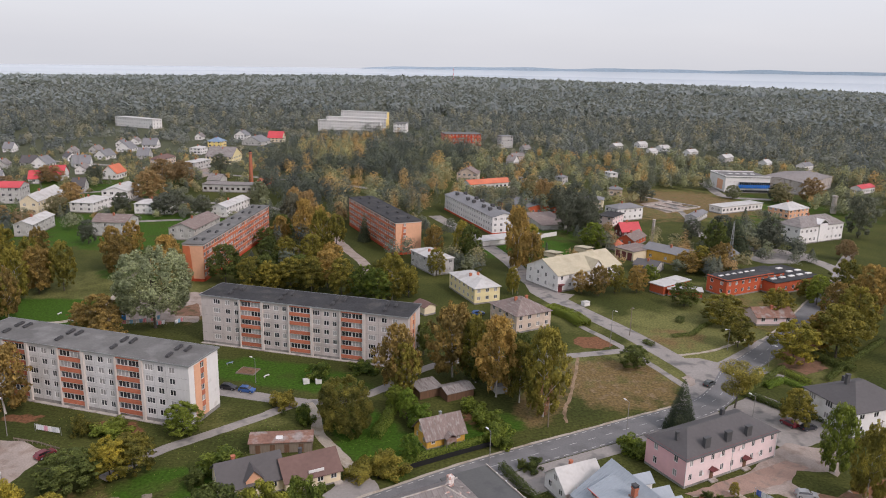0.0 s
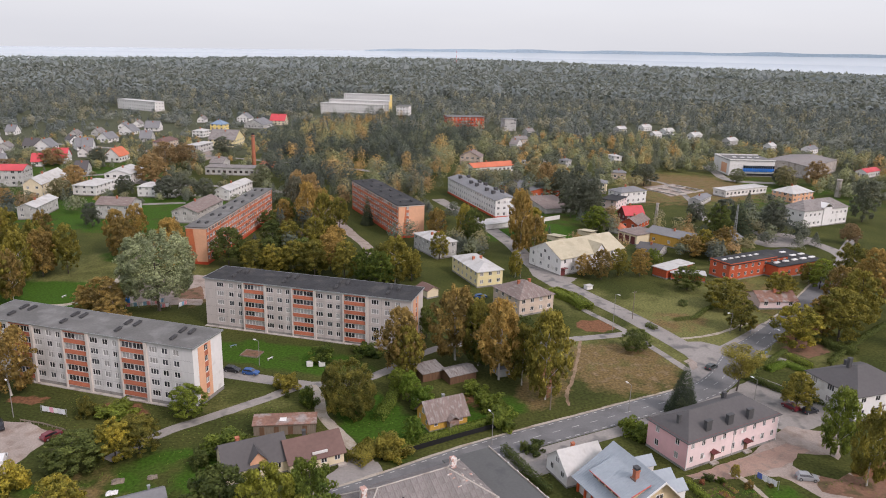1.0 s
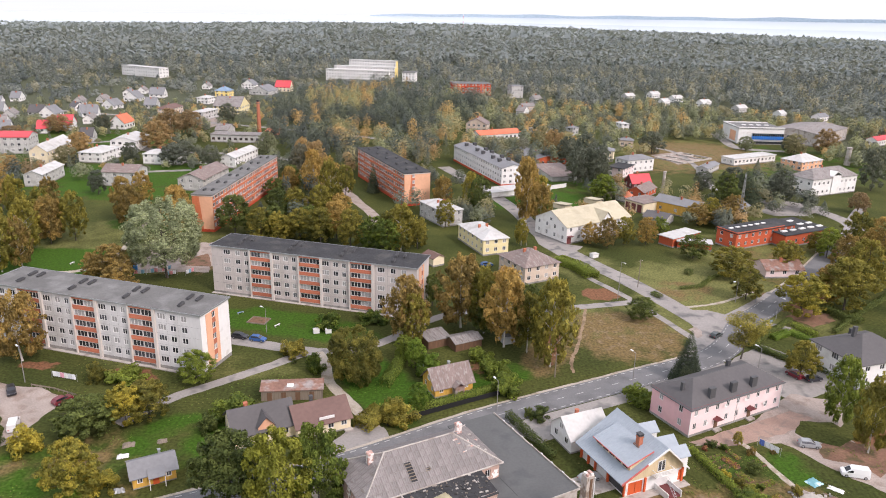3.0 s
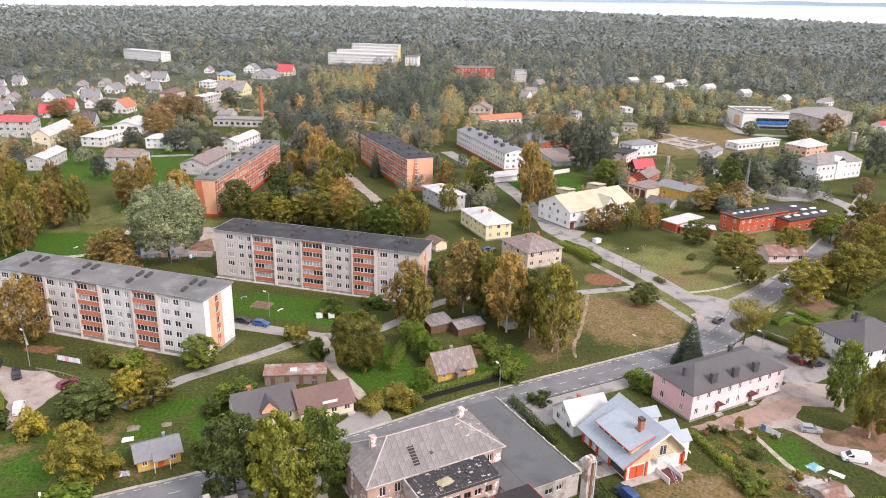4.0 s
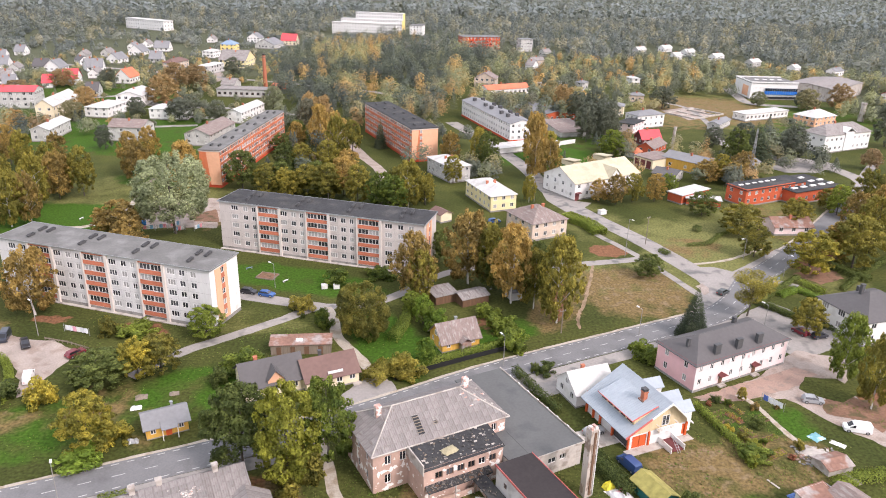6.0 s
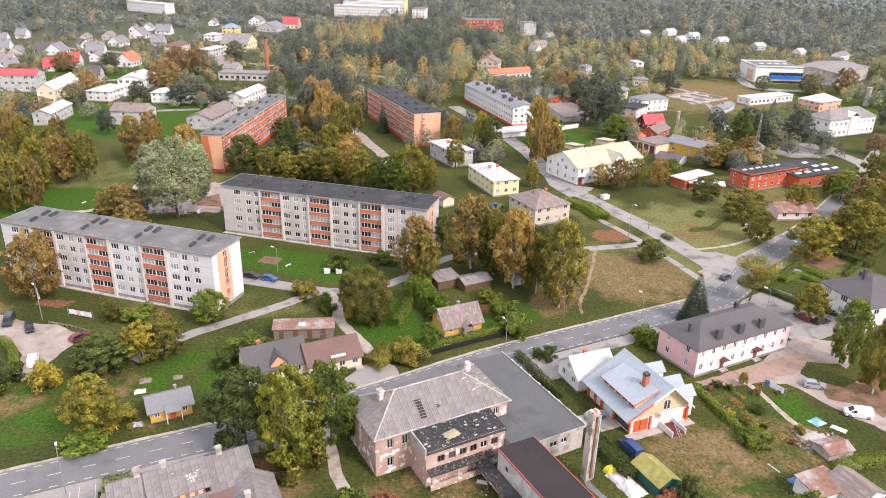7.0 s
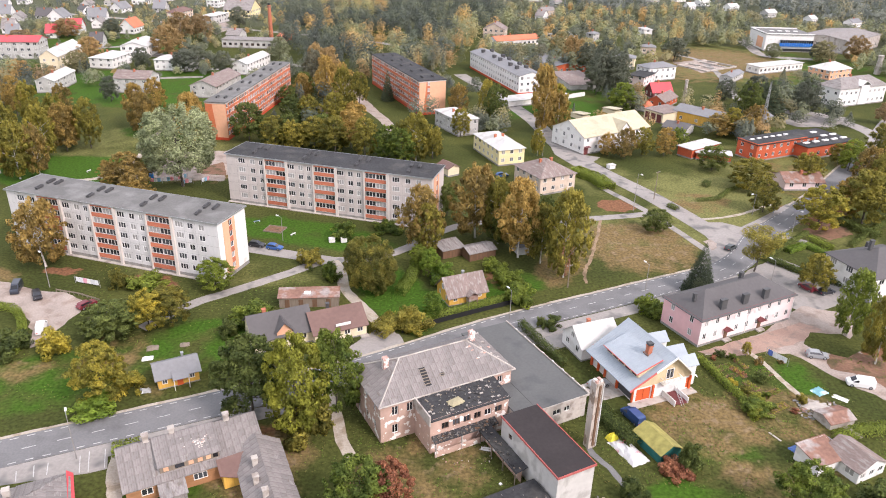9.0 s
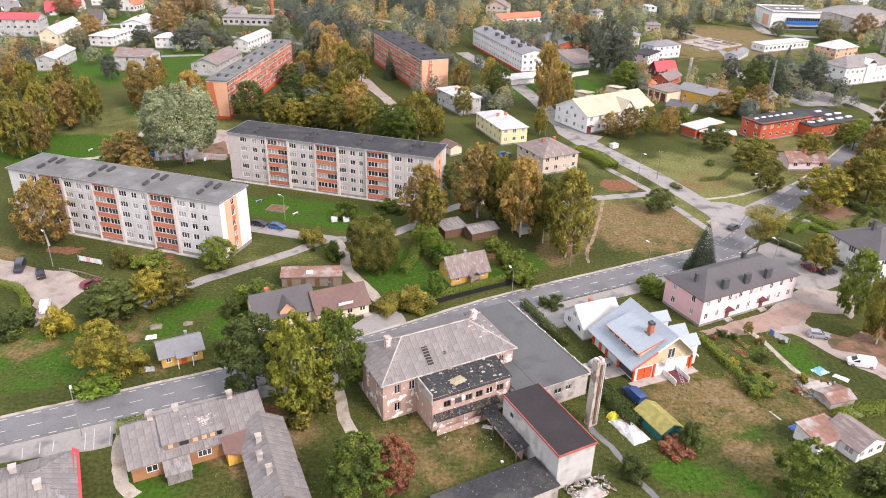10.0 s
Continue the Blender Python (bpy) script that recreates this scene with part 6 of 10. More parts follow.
pink = house("house", "pink two-storey house with a dark grey hipped roof", 47.7, 123.9, 29, 26.4, 10.6, 6.4, "hip", 0.56, wall="pink_pale", top="roof_dark", front=(9, 2, 0.95, 1.4), left=(2, 2, 1.05, 1.45),
             chimneys=[(2.2, 4.9, 0.6, 0.6, 1.6), (6.3, 1.1, 1.5, 0.75, 1.9), (12.3, 1.0, 1.5, 0.75, 1.9), (18.1, 0.9, 1.5, 0.75, 1.9), (18.6, 8.0, 0.8, 0.7, 1.3)], ch="vent", wall_left="pink", plinth=0.5)
canopy(pink, 7.4, -0.01, 2.5, 0)
canopy(pink, 17.0, -0.01, 2.5, 0)
for u, v in ((0.0, -0.08), (13.0, -0.08), (26.3, -0.08)):
    part("downpipe", Geo().tube((u, v, 0.2), (u, v, 6.3), 0.06, 0.06, 6), M["frame"], pink)
for u, z in ((4.6, 2.2), (9.2, 5.0), (15.0, 5.0), (21.0, 2.6)):
    part("satellite_dish", Geo().tube((u, -0.1, z), (u, -0.3, z), 0.04, 0.34, 10), M["frame"], pink)
part("cornice", Geo().box(-0.1, -0.1, 6.1, 26.5, -0.01, 6.38).box(-0.1, -0.01, 6.1, -0.01, 10.7, 6.38), M["dark_red"], pink)

# the derelict house, its front annex and the sheds that adjoin it
RUIN_AT = at_local(-11.8, 91.0, 30)
ruin = thing("ruined_house", "derelict two-storey house with peeling pinkish render and holed grey roof", "ruin", RUIN_AT(0, 0))
rg = Geo()
front_holes = [(2.0, 1.2, 3.1, 3.0), (2.0, 4.7, 3.1, 6.5), (4.6, 4.7, 5.7, 6.5), (21.6, 4.9, 22.6, 6.4)]
left_holes = [(u, z, u + 1.1, z + 1.8) for u in (2.0, 5.4, 8.8) for z in (1.2, 4.7)]
wall_face(rg, "front", 24.3, 11.8, 0.0, 7.6, front_holes, 0, 0.35)
wall_face(rg, "left", 24.3, 11.8, 0.0, 7.6, left_holes, 0, 0.35)
wall_face(rg, "back", 24.3, 11.8, 0.0, 7.6, [], 0)
wall_face(rg, "right", 24.3, 11.8, 0.0, 7.6, [], 0)
part("wall", rg, M["ruin_wall"], ruin)
for side, holes in (("front", front_holes), ("left", left_holes)):
    for q in holes:
        add_window(ruin, side, (q[0] + q[2]) / 2, q[1], 24.3, 11.8, q[2] - q[0], q[3] - q[1], 2, "frame", "glass_dark", proud=-0.15)
roof_body, roof_z = roof_geo(24.3, 11.8, 7.6, "hip", 0.60, 0.5, "x")
ruin_roof = part("roof", roof_body, M["slate"], ruin)
# ridge and hip caps, pale mortar
caps = Geo()
e0, e1, rz0 = -0.5, 12.3, 7.6 - 0.3
half = 6.4
top_z = rz0 + 0.6 * half
for a, b in (((e0, e0, rz0), (e0 + half, 5.9, top_z)), ((e0, e1, rz0), (e0 + half, 5.9, top_z)), ((24.8, e0, rz0), (24.8 - half, 5.9, top_z)), ((24.8, e1, rz0), (24.8 - half, 5.9, top_z)), ((e0 + half, 5.9, top_z), (24.8 - half, 5.9, top_z)),
             ((e0, e0, rz0), (24.8, e0, rz0))):
    caps.tube((a[0], a[1], a[2] + 0.03), (b[0], b[1], b[2] + 0.03), 0.13, 0.13, 6)
part("ridge_cap", caps, M["concrete"], ruin_roof, "pale mortar ridge and hip caps")
# gaps in the sheets: black faces stand in for the attic's shade, battens across
for u0, v0, u1, v1, battens in ((8.2, 0.7, 9.4, 3.6, 6), (11.3, 1.4, 12.2, 2.1, 2), (23.3, 2.5, 23.8, 3.0, 0)):
    hg = Geo()
    hg.face([(u0, v0, roof_z(u0, v0) + 0.012), (u1, v0, roof_z(u1, v0) + 0.012), (u1, v1, roof_z(u1, v1) + 0.012), (u0, v1, roof_z(u0, v1) + 0.012)])
    part("roof_hole", hg, M["black"], ruin_roof, "black face painted as attic shade where roof sheets are missing")
    for k in range(battens):
        v = v0 + (v1 - v0) * (k + 0.7) / (battens + 0.4)
        part("batten", Geo().box(u0, v - 0.06, roof_z(u0, v) + 0.0, u1, v + 0.06, roof_z(u0, v) + 0.1), M["wood"], ruin_roof)
for u, v, up in ((3.6, 6.3, 1.9), (20.6, 7.6, 1.7)):
    z = roof_z(u, v)
    part("chimney", Geo().box(u - 0.45, v - 0.45, z - 1, u + 0.45, v + 0.45, z + up).box(u - 0.52, v - 0.52, z + up - 0.35, u + 0.52, v + 0.52, z + up - 0.1), M["ruin_brick"], ruin_roof, "broken brick chimney")
# sheets lost along the far hip, bricks and mortar showing
deb = random.Random(4)
for k in range(16):
    u, v = deb.uniform(18, 23.6), deb.uniform(2, 9)
    z = roof_z(u, v)
    part("debris", Geo().box(u - deb.uniform(0.1, 0.5), v - 0.15, z - 0.1, u + deb.uniform(0.1, 0.5), v + 0.2, z + 0.07), M["ruin_brick"] if k % 2 else M["concrete"], ruin_roof)
AX0, AX1, AY, AH = 6.0, 20.3, -5.6, 6.6
holes = [(2.0 + 1.95 * k, 4.0, 3.3 + 1.95 * k, 5.3) for k in range(6)]
ag = Geo()
wall_face(ag, "front", AX1 - AX0, -AY, 0, AH, holes + [(9.0, 0.6, 10.1, 2.3)], 0, 0.3)
wall_face(ag, "left", AX1 - AX0, -AY, 0, AH + 0.3, [], 0)
wall_face(ag, "right", AX1 - AX0, -AY, 0, AH, [], 0)
for f in range(len(ag.v)):
    ag.v[f] = (ag.v[f][0] + AX0, ag.v[f][1] + AY, ag.v[f][2])
annex_ob = part("annex", ag, M["ruin_wall"], ruin, "two-storey annex of the ruin")
for k, q in enumerate(holes):
    key = "frame" if k == 4 else "brown_frame"
    w = part("window", window_mesh(1.3, 1.3, 2, key, "glass_dark", True)[0], None, annex_ob)
    w.matrix_local = pose(AX0 + (q[0] + q[2]) / 2, AY + 0.12, q[1])
part("annex_roof", Geo().slab([(AX0 - 0.1, AY - 0.35, AH - 0.1), (AX1 + 0.1, AY - 0.35, AH - 0.1), (AX1 + 0.1, 0, AH + 0.75), (AX0 - 0.1, 0, AH + 0.75)], 0.18), M["bitumen_dark"], annex_ob, "torn black felt roof")
part("parapet", Geo().box(AX0 - 0.32, AY - 0.3, AH - 1.0, AX0 - 0.1, 0, AH + 0.9), M["concrete"], annex_ob, "white peeling gable parapet")
part("ledge", Geo().slab([(AX0 + 0.2, AY - 1.3, 2.9), (AX1 - 2.5, AY - 1.3, 2.9), (AX1 - 2.5, AY, 3.35), (AX0 + 0.2, AY, 3.35)], 0.2), M["bitumen_dark"], annex_ob, "sagging black canopy with debris")
for u in (AX0 + 0.4, AX0 + 5.0, AX0 + 9.0, AX1 - 3.0):
    part("post", Geo().box(u, AY - 1.25, 0, u + 0.16, AY - 1.05, 2.85), M["concrete"], annex_ob)
part("low_wall", Geo().box(AX0 + 0.3, AY - 1.22, 0, AX1 - 4.0, AY - 1.08, 1.1), M["ruin_wall"], annex_ob)
for k in range(30):
    u, v = deb.uniform(AX0 + 0.5, AX1 - 1), deb.uniform(AY + 0.3, -0.5)
    z = AH - 0.1 + 0.85 * (v - AY + 0.35) / 5.95
    s = deb.uniform(0.08, 0.28)
    part("debris", Geo().box(u - s, v - s * 0.6, z - 0.04, u + s, v + s * 0.6, z + deb.uniform(0.03, 0.1)), M["concrete"], annex_ob)
garage = thing("garage", "long low garage with a grey felt flat roof", "garage", RUIN_AT(24.35, -8.6))
gg = Geo()
wall_face(gg, "front", 9.8, 25.8, 0, 4.3, [(3.0, 2.1, 4.6, 3.2), (5.3, 2.2, 6.5, 3.3)], 0, 0.3)
for side in ("left", "back", "right"):
    wall_face(gg, side, 9.8, 25.8, 0, 4.3, [])
part("wall", gg, M["concrete"], garage)
for u, w in ((3.8, 1.6), (5.9, 1.2)):
    add_window(garage, "front", u, 2.1 if w > 1.5 else 2.2, 9.8, 25.8, w, 1.1, 2, "frame", "glass_dark", proud=-0.12)
groof = part("roof", Geo().box(-0.15, -0.15, 4.3, 9.95, 25.95, 4.5), M["bitumen_mid"], garage)
part("roof_edge", Geo().box(9.95, -0.2, 4.2, 10.15, 26.0, 4.75).box(-0.15, -0.3, 4.25, 10.15, -0.15, 4.6), M["concrete"], groof, "raised concrete roof edge")
for k in range(8):
    part("edge_block", Geo().box(10.0, 3 * k + 1.0, 4.75, 10.12, 3 * k + 1.5, 4.9), M["frame"], groof)
lowg = thing("garage", "grey felt flat roof extension in front of the ruin", "garage", RUIN_AT(20.5, -8.6))
g2 = Geo()
for side in SIDES:
    wall_face(g2, side, 3.8, 8.5, 0, 4.25, [])
part("wall", g2, M["concrete"], lowg)
part("roof", Geo().box(-0.1, -0.15, 4.25, 3.84, 8.5, 4.46), M["bitumen_mid"], lowg)
shop = thing("workshop", "whitewashed workshop with a dark flat roof edged in red", "workshop", RUIN_AT(16.4, -24.6, -0.5))
wg = Geo()
wall_face(wg, "left", 6.4, 15.0, 0, 6.5, [(12.0, 3.9, 12.9, 4.9)], 0, 0.25)
wall_face(wg, "front", 6.4, 15.0, 0, 6.5, [], 0)
for side in ("back", "right"):
    wall_face(wg, side, 6.4, 15.0, 0, 6.5, [])
part("wall", wg, mat("stained_whitewash", (0.50, 0.485, 0.46), 0.9, 0.08, 1.0, 0.1, 0.15, 0.2, 6, stain=(0.36, 0.345, 0.32), stain_amount=0.5, stain_scale=0.4), shop)
add_window(shop, "left", 12.45, 3.9, 6.4, 15.0, 0.9, 1.0, 2, "brown_frame", "glass_dark", proud=-0.1)
sroof = part("roof", Geo().box(-0.1, -0.1, 6.5, 6.5, 15.1, 6.68), mat("dark_brown_felt", (0.034, 0.028, 0.028), 0.9, 0.15, 2.0, 0.15, 0.2, 0.2, 6), shop)
part("roof_edge", Geo().box(-0.22, -0.22, 6.42, -0.1, 15.1, 6.78).box(6.5, -0.22, 6.42, 6.62, 15.1, 6.78).box(-0.1, -0.22, 6.42, 6.5, -0.1, 6.78), mat("faded_red_edge", (0.40, 0.10, 0.09), 0.7, 0.15), sroof, "faded red metal roof edge")
lean = thing("lean_to", "sagging black-felted lean-to along the workshop", "lean-to", RUIN_AT(14.2, -17.6))
part("roof", Geo().slab([(0, 0, 2.5), (2.15, 0, 2.9), (2.15, 14.6, 2.9), (0, 14.6, 2.5)], 0.14), M["bitumen_dark"], lean)
for k in range(5):
    part("post", Geo().box(0.1, 0.3 + 3.4 * k, 0, 0.24, 0.44 + 3.4 * k, 2.42), M["wood"], lean)
part("wall", Geo().box(1.2, 0.3, 0, 1.32, 14.3, 2.55), M["ruin_wall"], lean)
black = thing("shed", "low shed with a black felt roof", "shed", RUIN_AT(-1.5, -26.0))
part("wall", Geo().box(0.1, 0.1, 0, 17.4, 6.2, 2.3), M["concrete"], black)
part("roof", Geo().slab([(0, 0, 2.5), (17.6, 0, 2.5), (17.6, 6.4, 2.5), (0, 6.4, 2.5)], 0.2), M["bitumen_dark"], black)
tower = thing("chimney", "tall weathered concrete chimney with a rusty flue channel", "chimney", RUIN_AT(29.3, -15.8))
part("shaft", Geo().box(0, 0, 0, 1.5, 1.3, 12.6), mat("peeling_tower_plaster", (0.46, 0.40, 0.35), 0.92, 0.15, 1.0, 0.15, 0.3, 0.4, 6, stain=(0.24, 0.18, 0.14), stain_amount=0.45, stain_scale=0.9, stain_edge=0.05, stretch=(1, 1, 0.4)), tower)
part("flue", Geo().box(0.62, -0.12, 0.5, 1.0, 0.0, 12.2), M["wood_brown"], tower, "rusty flue channel")
part("pipe", Geo().tube((1.42, -0.1, 0.3), (1.42, -0.1, 12.4), 0.08, 0.08, 8), M["frame"], tower)
part("cap", Geo().box(0.15, 0.15, 12.6, 0.6, 1.15, 13.0).box(0.9, 0.15, 12.6, 1.35, 1.15, 13.0), M["ruin_brick"], tower, "brick chimney cap")

# the house with the pale blue roof: a low carport slope, a steep far slope and a long shed dormer
BLUE_AT = at_local(31.1, 102.5, 25)
blue = thing("house", "white house with pale blue metal roof and orange doors", "house", BLUE_AT(0, 0))
RX, RZ, PL, PR = 8.35, 8.5, 0.513, 0.98
XL, XR, YF, YB, WX0, WX1, WY0, WY1 = -1.0, 13.6, 0.8, 15.3, 0.95, 13.3, 2.0, 15.0


def roof_at(x):
    return RZ - PL * (RX - x) if x < RX else RZ - PR * (x - RX)


bw = Geo()
wall_face(bw, "front", WX1 - WX0, WY1 - WY0, 0, 2.9, [(0.5, 0.1, 3.6, 2.6), (11.4, 0.3, 12.2, 2.5)], 0, 0.2)
wall_face(bw, "left", WX1 - WX0, WY1 - WY0, 0, 4.4, [(0.6, 0.05, 5.4, 2.7), (6.3, 0.1, 8.4, 2.6), (8.8, 0.1, 10.7, 2.6), (11.0, 0.1, 12.7, 2.6)], 0, 0.25)
wall_face(bw, "right", WX1 - WX0, WY1 - WY0, 0, 3.5, [], 0)
wall_face(bw, "back", WX1 - WX0, WY1 - WY0, 0, 2.9, [], 0)
bw.v = [(p[0] + WX0, p[1] + WY0, p[2]) for p in bw.v]
for y in (WY0, WY1):
    bw.face([(WX0, y, 2.9), (WX1, y, 2.9), (WX1, y, roof_at(WX1) - 0.1), (RX, y, RZ - 0.12), (WX0, y, roof_at(WX0) - 0.1)], 1 if y == WY0 else 0)
part("wall", bw, [M["white_wall"], M["gable_boards"]], blue)
for k in range(2):
    part("garage_door", Geo().box(WX0 + 0.55 + 1.55 * k, WY0 + 0.08, 0.12, WX0 + 2.0 + 1.55 * k, WY0 + 0.16, 2.58), M["orange_paint"], blue, "orange-red double door")
part("door", Geo().box(WX0 + 11.45, WY0 + 0.08, 0.3, WX0 + 12.15, WY0 + 0.15, 2.48), M["orange_paint"], blue, "orange-red door")
# a dark panel stands in for the shade inside the open bay
part("carport_bay", Geo().box(WX0 + 0.2, WY0 + 0.65, 0.06, WX0 + 0.24, WY0 + 5.35, 2.68), M["vent"], blue, "dark panel painted as the shade inside the open carport")
for k, (a, b) in enumerate(((6.35, 8.35), (8.85, 10.65), (11.05, 12.65))):
    part("garage_door", Geo().box(WX0 + 0.1, WY0 + a, 0.12, WX0 + 0.18, WY0 + b, 2.58), M["frame"], blue, "white garage door")
for u, v in ((0.7, 2.05), (0.6, 6.5), (0.6, 10.3), (0.6, 12.4), (0.6, 14.6)):
    part("pillar", Geo().box(u, v, 0, u + 0.38, v + 0.34, roof_at(u) - 0.12), M["orange_paint"], blue, "orange-red pillar")
for u in (4.75, 12.95):
    part("pillar", Geo().box(u, 1.75, 0, u + 0.38, 2.0, 2.9), M["orange_paint"], blue, "orange-red pillar")
br = Geo()
br.slab([(XL, YF, roof_at(XL)), (RX, YF, RZ), (RX, YB, RZ), (XL, YB - 0.7, roof_at(XL))], 0.14)
br.slab([(RX, YF, RZ), (XR, YF, roof_at(XR)), (XR, YB, roof_at(XR)), (RX, YB, RZ)], 0.14)
broof = part("roof", br, M["roof_blue"], blue)
seams = Geo()
for k in range(29):
    y = YF + 0.06 + 0.5 * k
    for xa, xb in ((XL, RX), (RX, XR)):
        za, zb = roof_at(xa), roof_at(xb)
        seams.face([(xa, y, za + 0.012), (xb, y, zb + 0.012), (xb, y + 0.025, zb + 0.05), (xa, y + 0.025, za + 0.05)])
        seams.face([(xa, y + 0.025, za + 0.05), (xb, y + 0.025, zb + 0.05), (xb, y + 0.05, zb + 0.012), (xa, y + 0.05, za + 0.012)])
part("standing_seam", seams, M["roof_blue"], broof, kind="stuff")
part("ridge_cap", Geo().slab([(RX - 0.3, YF, RZ - 0.11), (RX, YF, RZ + 0.05), (RX, YB, RZ + 0.05), (RX - 0.3, YB, RZ - 0.11)], 0.02).slab([(RX, YF, RZ + 0.05), (RX + 0.25, YF, RZ - 0.19), (RX + 0.25, YB, RZ - 0.19), (RX, YB, RZ + 0.05)], 0.02), M["roof_blue"], broof)
for (xa, xb), key in (((XL, 4.2), "red_trim"), ((4.2, RX), "frame"), ((RX, XR), "frame")):
    za, zb = roof_at(xa) + 0.06, roof_at(xb) + 0.06
    bb = Geo()
    for y in (YF - 0.06, YF - 0.01):
        bb.face([(xa, y, za), (xb, y, zb), (xb, y, zb - 0.34), (xa, y, za - 0.34)])
    bb.face([(xa, YF - 0.06, za), (xb, YF - 0.06, zb), (xb, YF + 0.1, zb), (xa, YF + 0.1, za)])
    part("barge_board", bb, M[key], broof, "white barge board" if key == "frame" else "red barge board")
DX0, DX1, DY0, DY1, DZ0, DZ1 = 0.9, 6.1, 1.9, 12.0, 6.05, 7.85


def dorm_at(x):
    return DZ0 + (DZ1 - DZ0) * (x - DX0) / (DX1 - DX0)


dormer = part("dormer", Geo().slab([(DX0, DY0, DZ0), (DX1, DY0, DZ1), (DX1, DY1, DZ1), (DX0, DY1, DZ0)], 0.12), M["roof_blue"], broof, "pale blue shed dormer roof")
cw = Geo().box(1.45, DY0 + 0.35, roof_at(1.45) - 0.05, 1.6, DY1 - 0.35, dorm_at(1.5) - 0.12)
for y in (DY0 + 0.35, DY1 - 0.35):
    cw.face([(1.45, y, roof_at(1.45)), (DX1, y, roof_at(DX1)), (DX1, y, DZ1 - 0.12), (1.45, y, dorm_at(1.45) - 0.12)])
cw.face([(DX1 - 0.02, DY0 + 0.35, roof_at(DX1) - 0.1), (DX1 - 0.02, DY1 - 0.35, roof_at(DX1) - 0.1), (DX1 - 0.02, DY1 - 0.35, DZ1 - 0.1), (DX1 - 0.02, DY0 + 0.35, DZ1 - 0.1)])
part("cheek", cw, M["gable_boards"], dormer, "cream dormer wall")
for k in range(5):
    part("window", Geo().box(1.38, DY0 + 0.8 + 1.85 * k, roof_at(1.4) + 0.18, 1.45, DY0 + 2.1 + 1.85 * k, dorm_at(1.4) - 0.25), M["glass_dark"], dormer)
part("fascia", Geo().box(DX0 - 0.06, DY0 - 0.06, DZ0 - 0.14, DX0, DY1 + 0.06, DZ0 + 0.02), M["red_trim"], dormer, "red dormer edge")
part("fascia", Geo().face([(DX0, DY0 - 0.03, DZ0 + 0.02), (DX1, DY0 - 0.03, DZ1 + 0.02), (DX1, DY0 - 0.03, DZ1 - 0.16), (DX0, DY0 - 0.03, DZ0 - 0.16)]).face([(DX0, DY0 - 0.03, DZ0 + 0.02), (DX1, DY0 - 0.03, DZ1 + 0.02), (DX1, DY0 + 0.1, DZ1 + 0.02), (DX0, DY0 + 0.1, DZ0 + 0.02)]), M["red_trim"], dormer, "red dormer edge")
for k in range(20):
    y = DY0 + 0.3 + 0.5 * k
    part("dormer_seam", Geo().face([(DX0, y, DZ0 + 0.008), (DX1, y, DZ1 + 0.008), (DX1, y + 0.03, DZ1 + 0.045), (DX0, y + 0.03, DZ0 + 0.045)]), M["roof_blue"], dormer)
bch = part("chimney", Geo().box(5.0, 4.6, 6.6, 5.8, 5.5, 9.3).box(4.92, 4.52, 9.0, 5.88, 5.58, 9.2), M["brick_chimney"], broof, "red brick chimney with a dark cap")
part("chimney_cap", Geo().box(4.96, 4.56, 9.3, 5.84, 5.54, 9.36).box(4.96, 4.56, 9.36, 5.04, 5.54, 9.7).box(5.76, 4.56, 9.36, 5.84, 5.54, 9.7).box(4.9, 4.5, 9.7, 5.9, 5.6, 9.76), M["vent"], bch)
part("flashing", Geo().box(4.7, 4.35, 7.3, 4.98, 5.75, 7.62), M["rust"], bch)
for y0, xe in ((4.2, 15.4), (7.6, 15.6), (12.6, 15.4)):
    zt = 6.0
    cg = Geo()
    cg.slab([(10.9, y0 - 1.7, 4.5), (xe, y0 - 1.7, 4.3), (xe, y0, zt - 0.2), (10.9, y0, zt)], 0.1).slab([(10.9, y0, zt), (xe, y0, zt - 0.2), (xe, y0 + 1.7, 4.3), (10.9, y0 + 1.7, 4.5)], 0.1)
    cross = part("cross_gable", cg, M["roof_blue"], broof)
    part("gable_wall", Geo().face([(xe - 0.4, y0 - 1.4, 0), (xe - 0.4, y0 + 1.4, 0), (xe - 0.4, y0 + 1.4, 4.4), (xe - 0.4, y0, zt - 0.35), (xe - 0.4, y0 - 1.4, 4.4)]).box(WX1, y0 - 1.4, 0, xe - 0.4, y0 + 1.4, 4.3), M["white_wall"], cross)
balc = part("balcony", Geo().box(6.3, 0.85, 2.95, 10.3, 1.98, 3.1), M["frame"], blue, "white balcony")
for u in [6.35 + 0.32 * k for k in range(13)]:
    part("baluster", Geo().box(u, 0.88, 3.1, u + 0.2, 0.93, 3.95), M["frame"], balc)
part("rail", Geo().box(6.3, 0.85, 3.95, 10.3, 0.97, 4.05).box(6.3, 0.97, 3.95, 6.4, 1.98, 4.05).box(10.2, 0.97, 3.95, 10.3, 1.98, 4.05), M["frame"], balc)
bwin = part("window", window_mesh(1.6, 2.1, 2, "frame", "glass", True)[0], None, blue)
bwin.matrix_local = pose(8.3, WY0 - 0.1, 3.4)
deck = thing("porch", "white-walled porch with dark red decking and a ladder", "porch", BLUE_AT(7.2, -1.6))
part("deck", Geo().box(0.15, 0.15, 0, 2.85, 3.55, 0.35), M["dark_red"], deck)
part("side_wall", Geo().box(0, 0, 0, 0.15, 3.55, 1.2), M["white_wall"], deck)
part("side_wall", Geo().box(2.85, 0, 0, 3.0, 3.55, 1.2), M["white_wall"], deck)
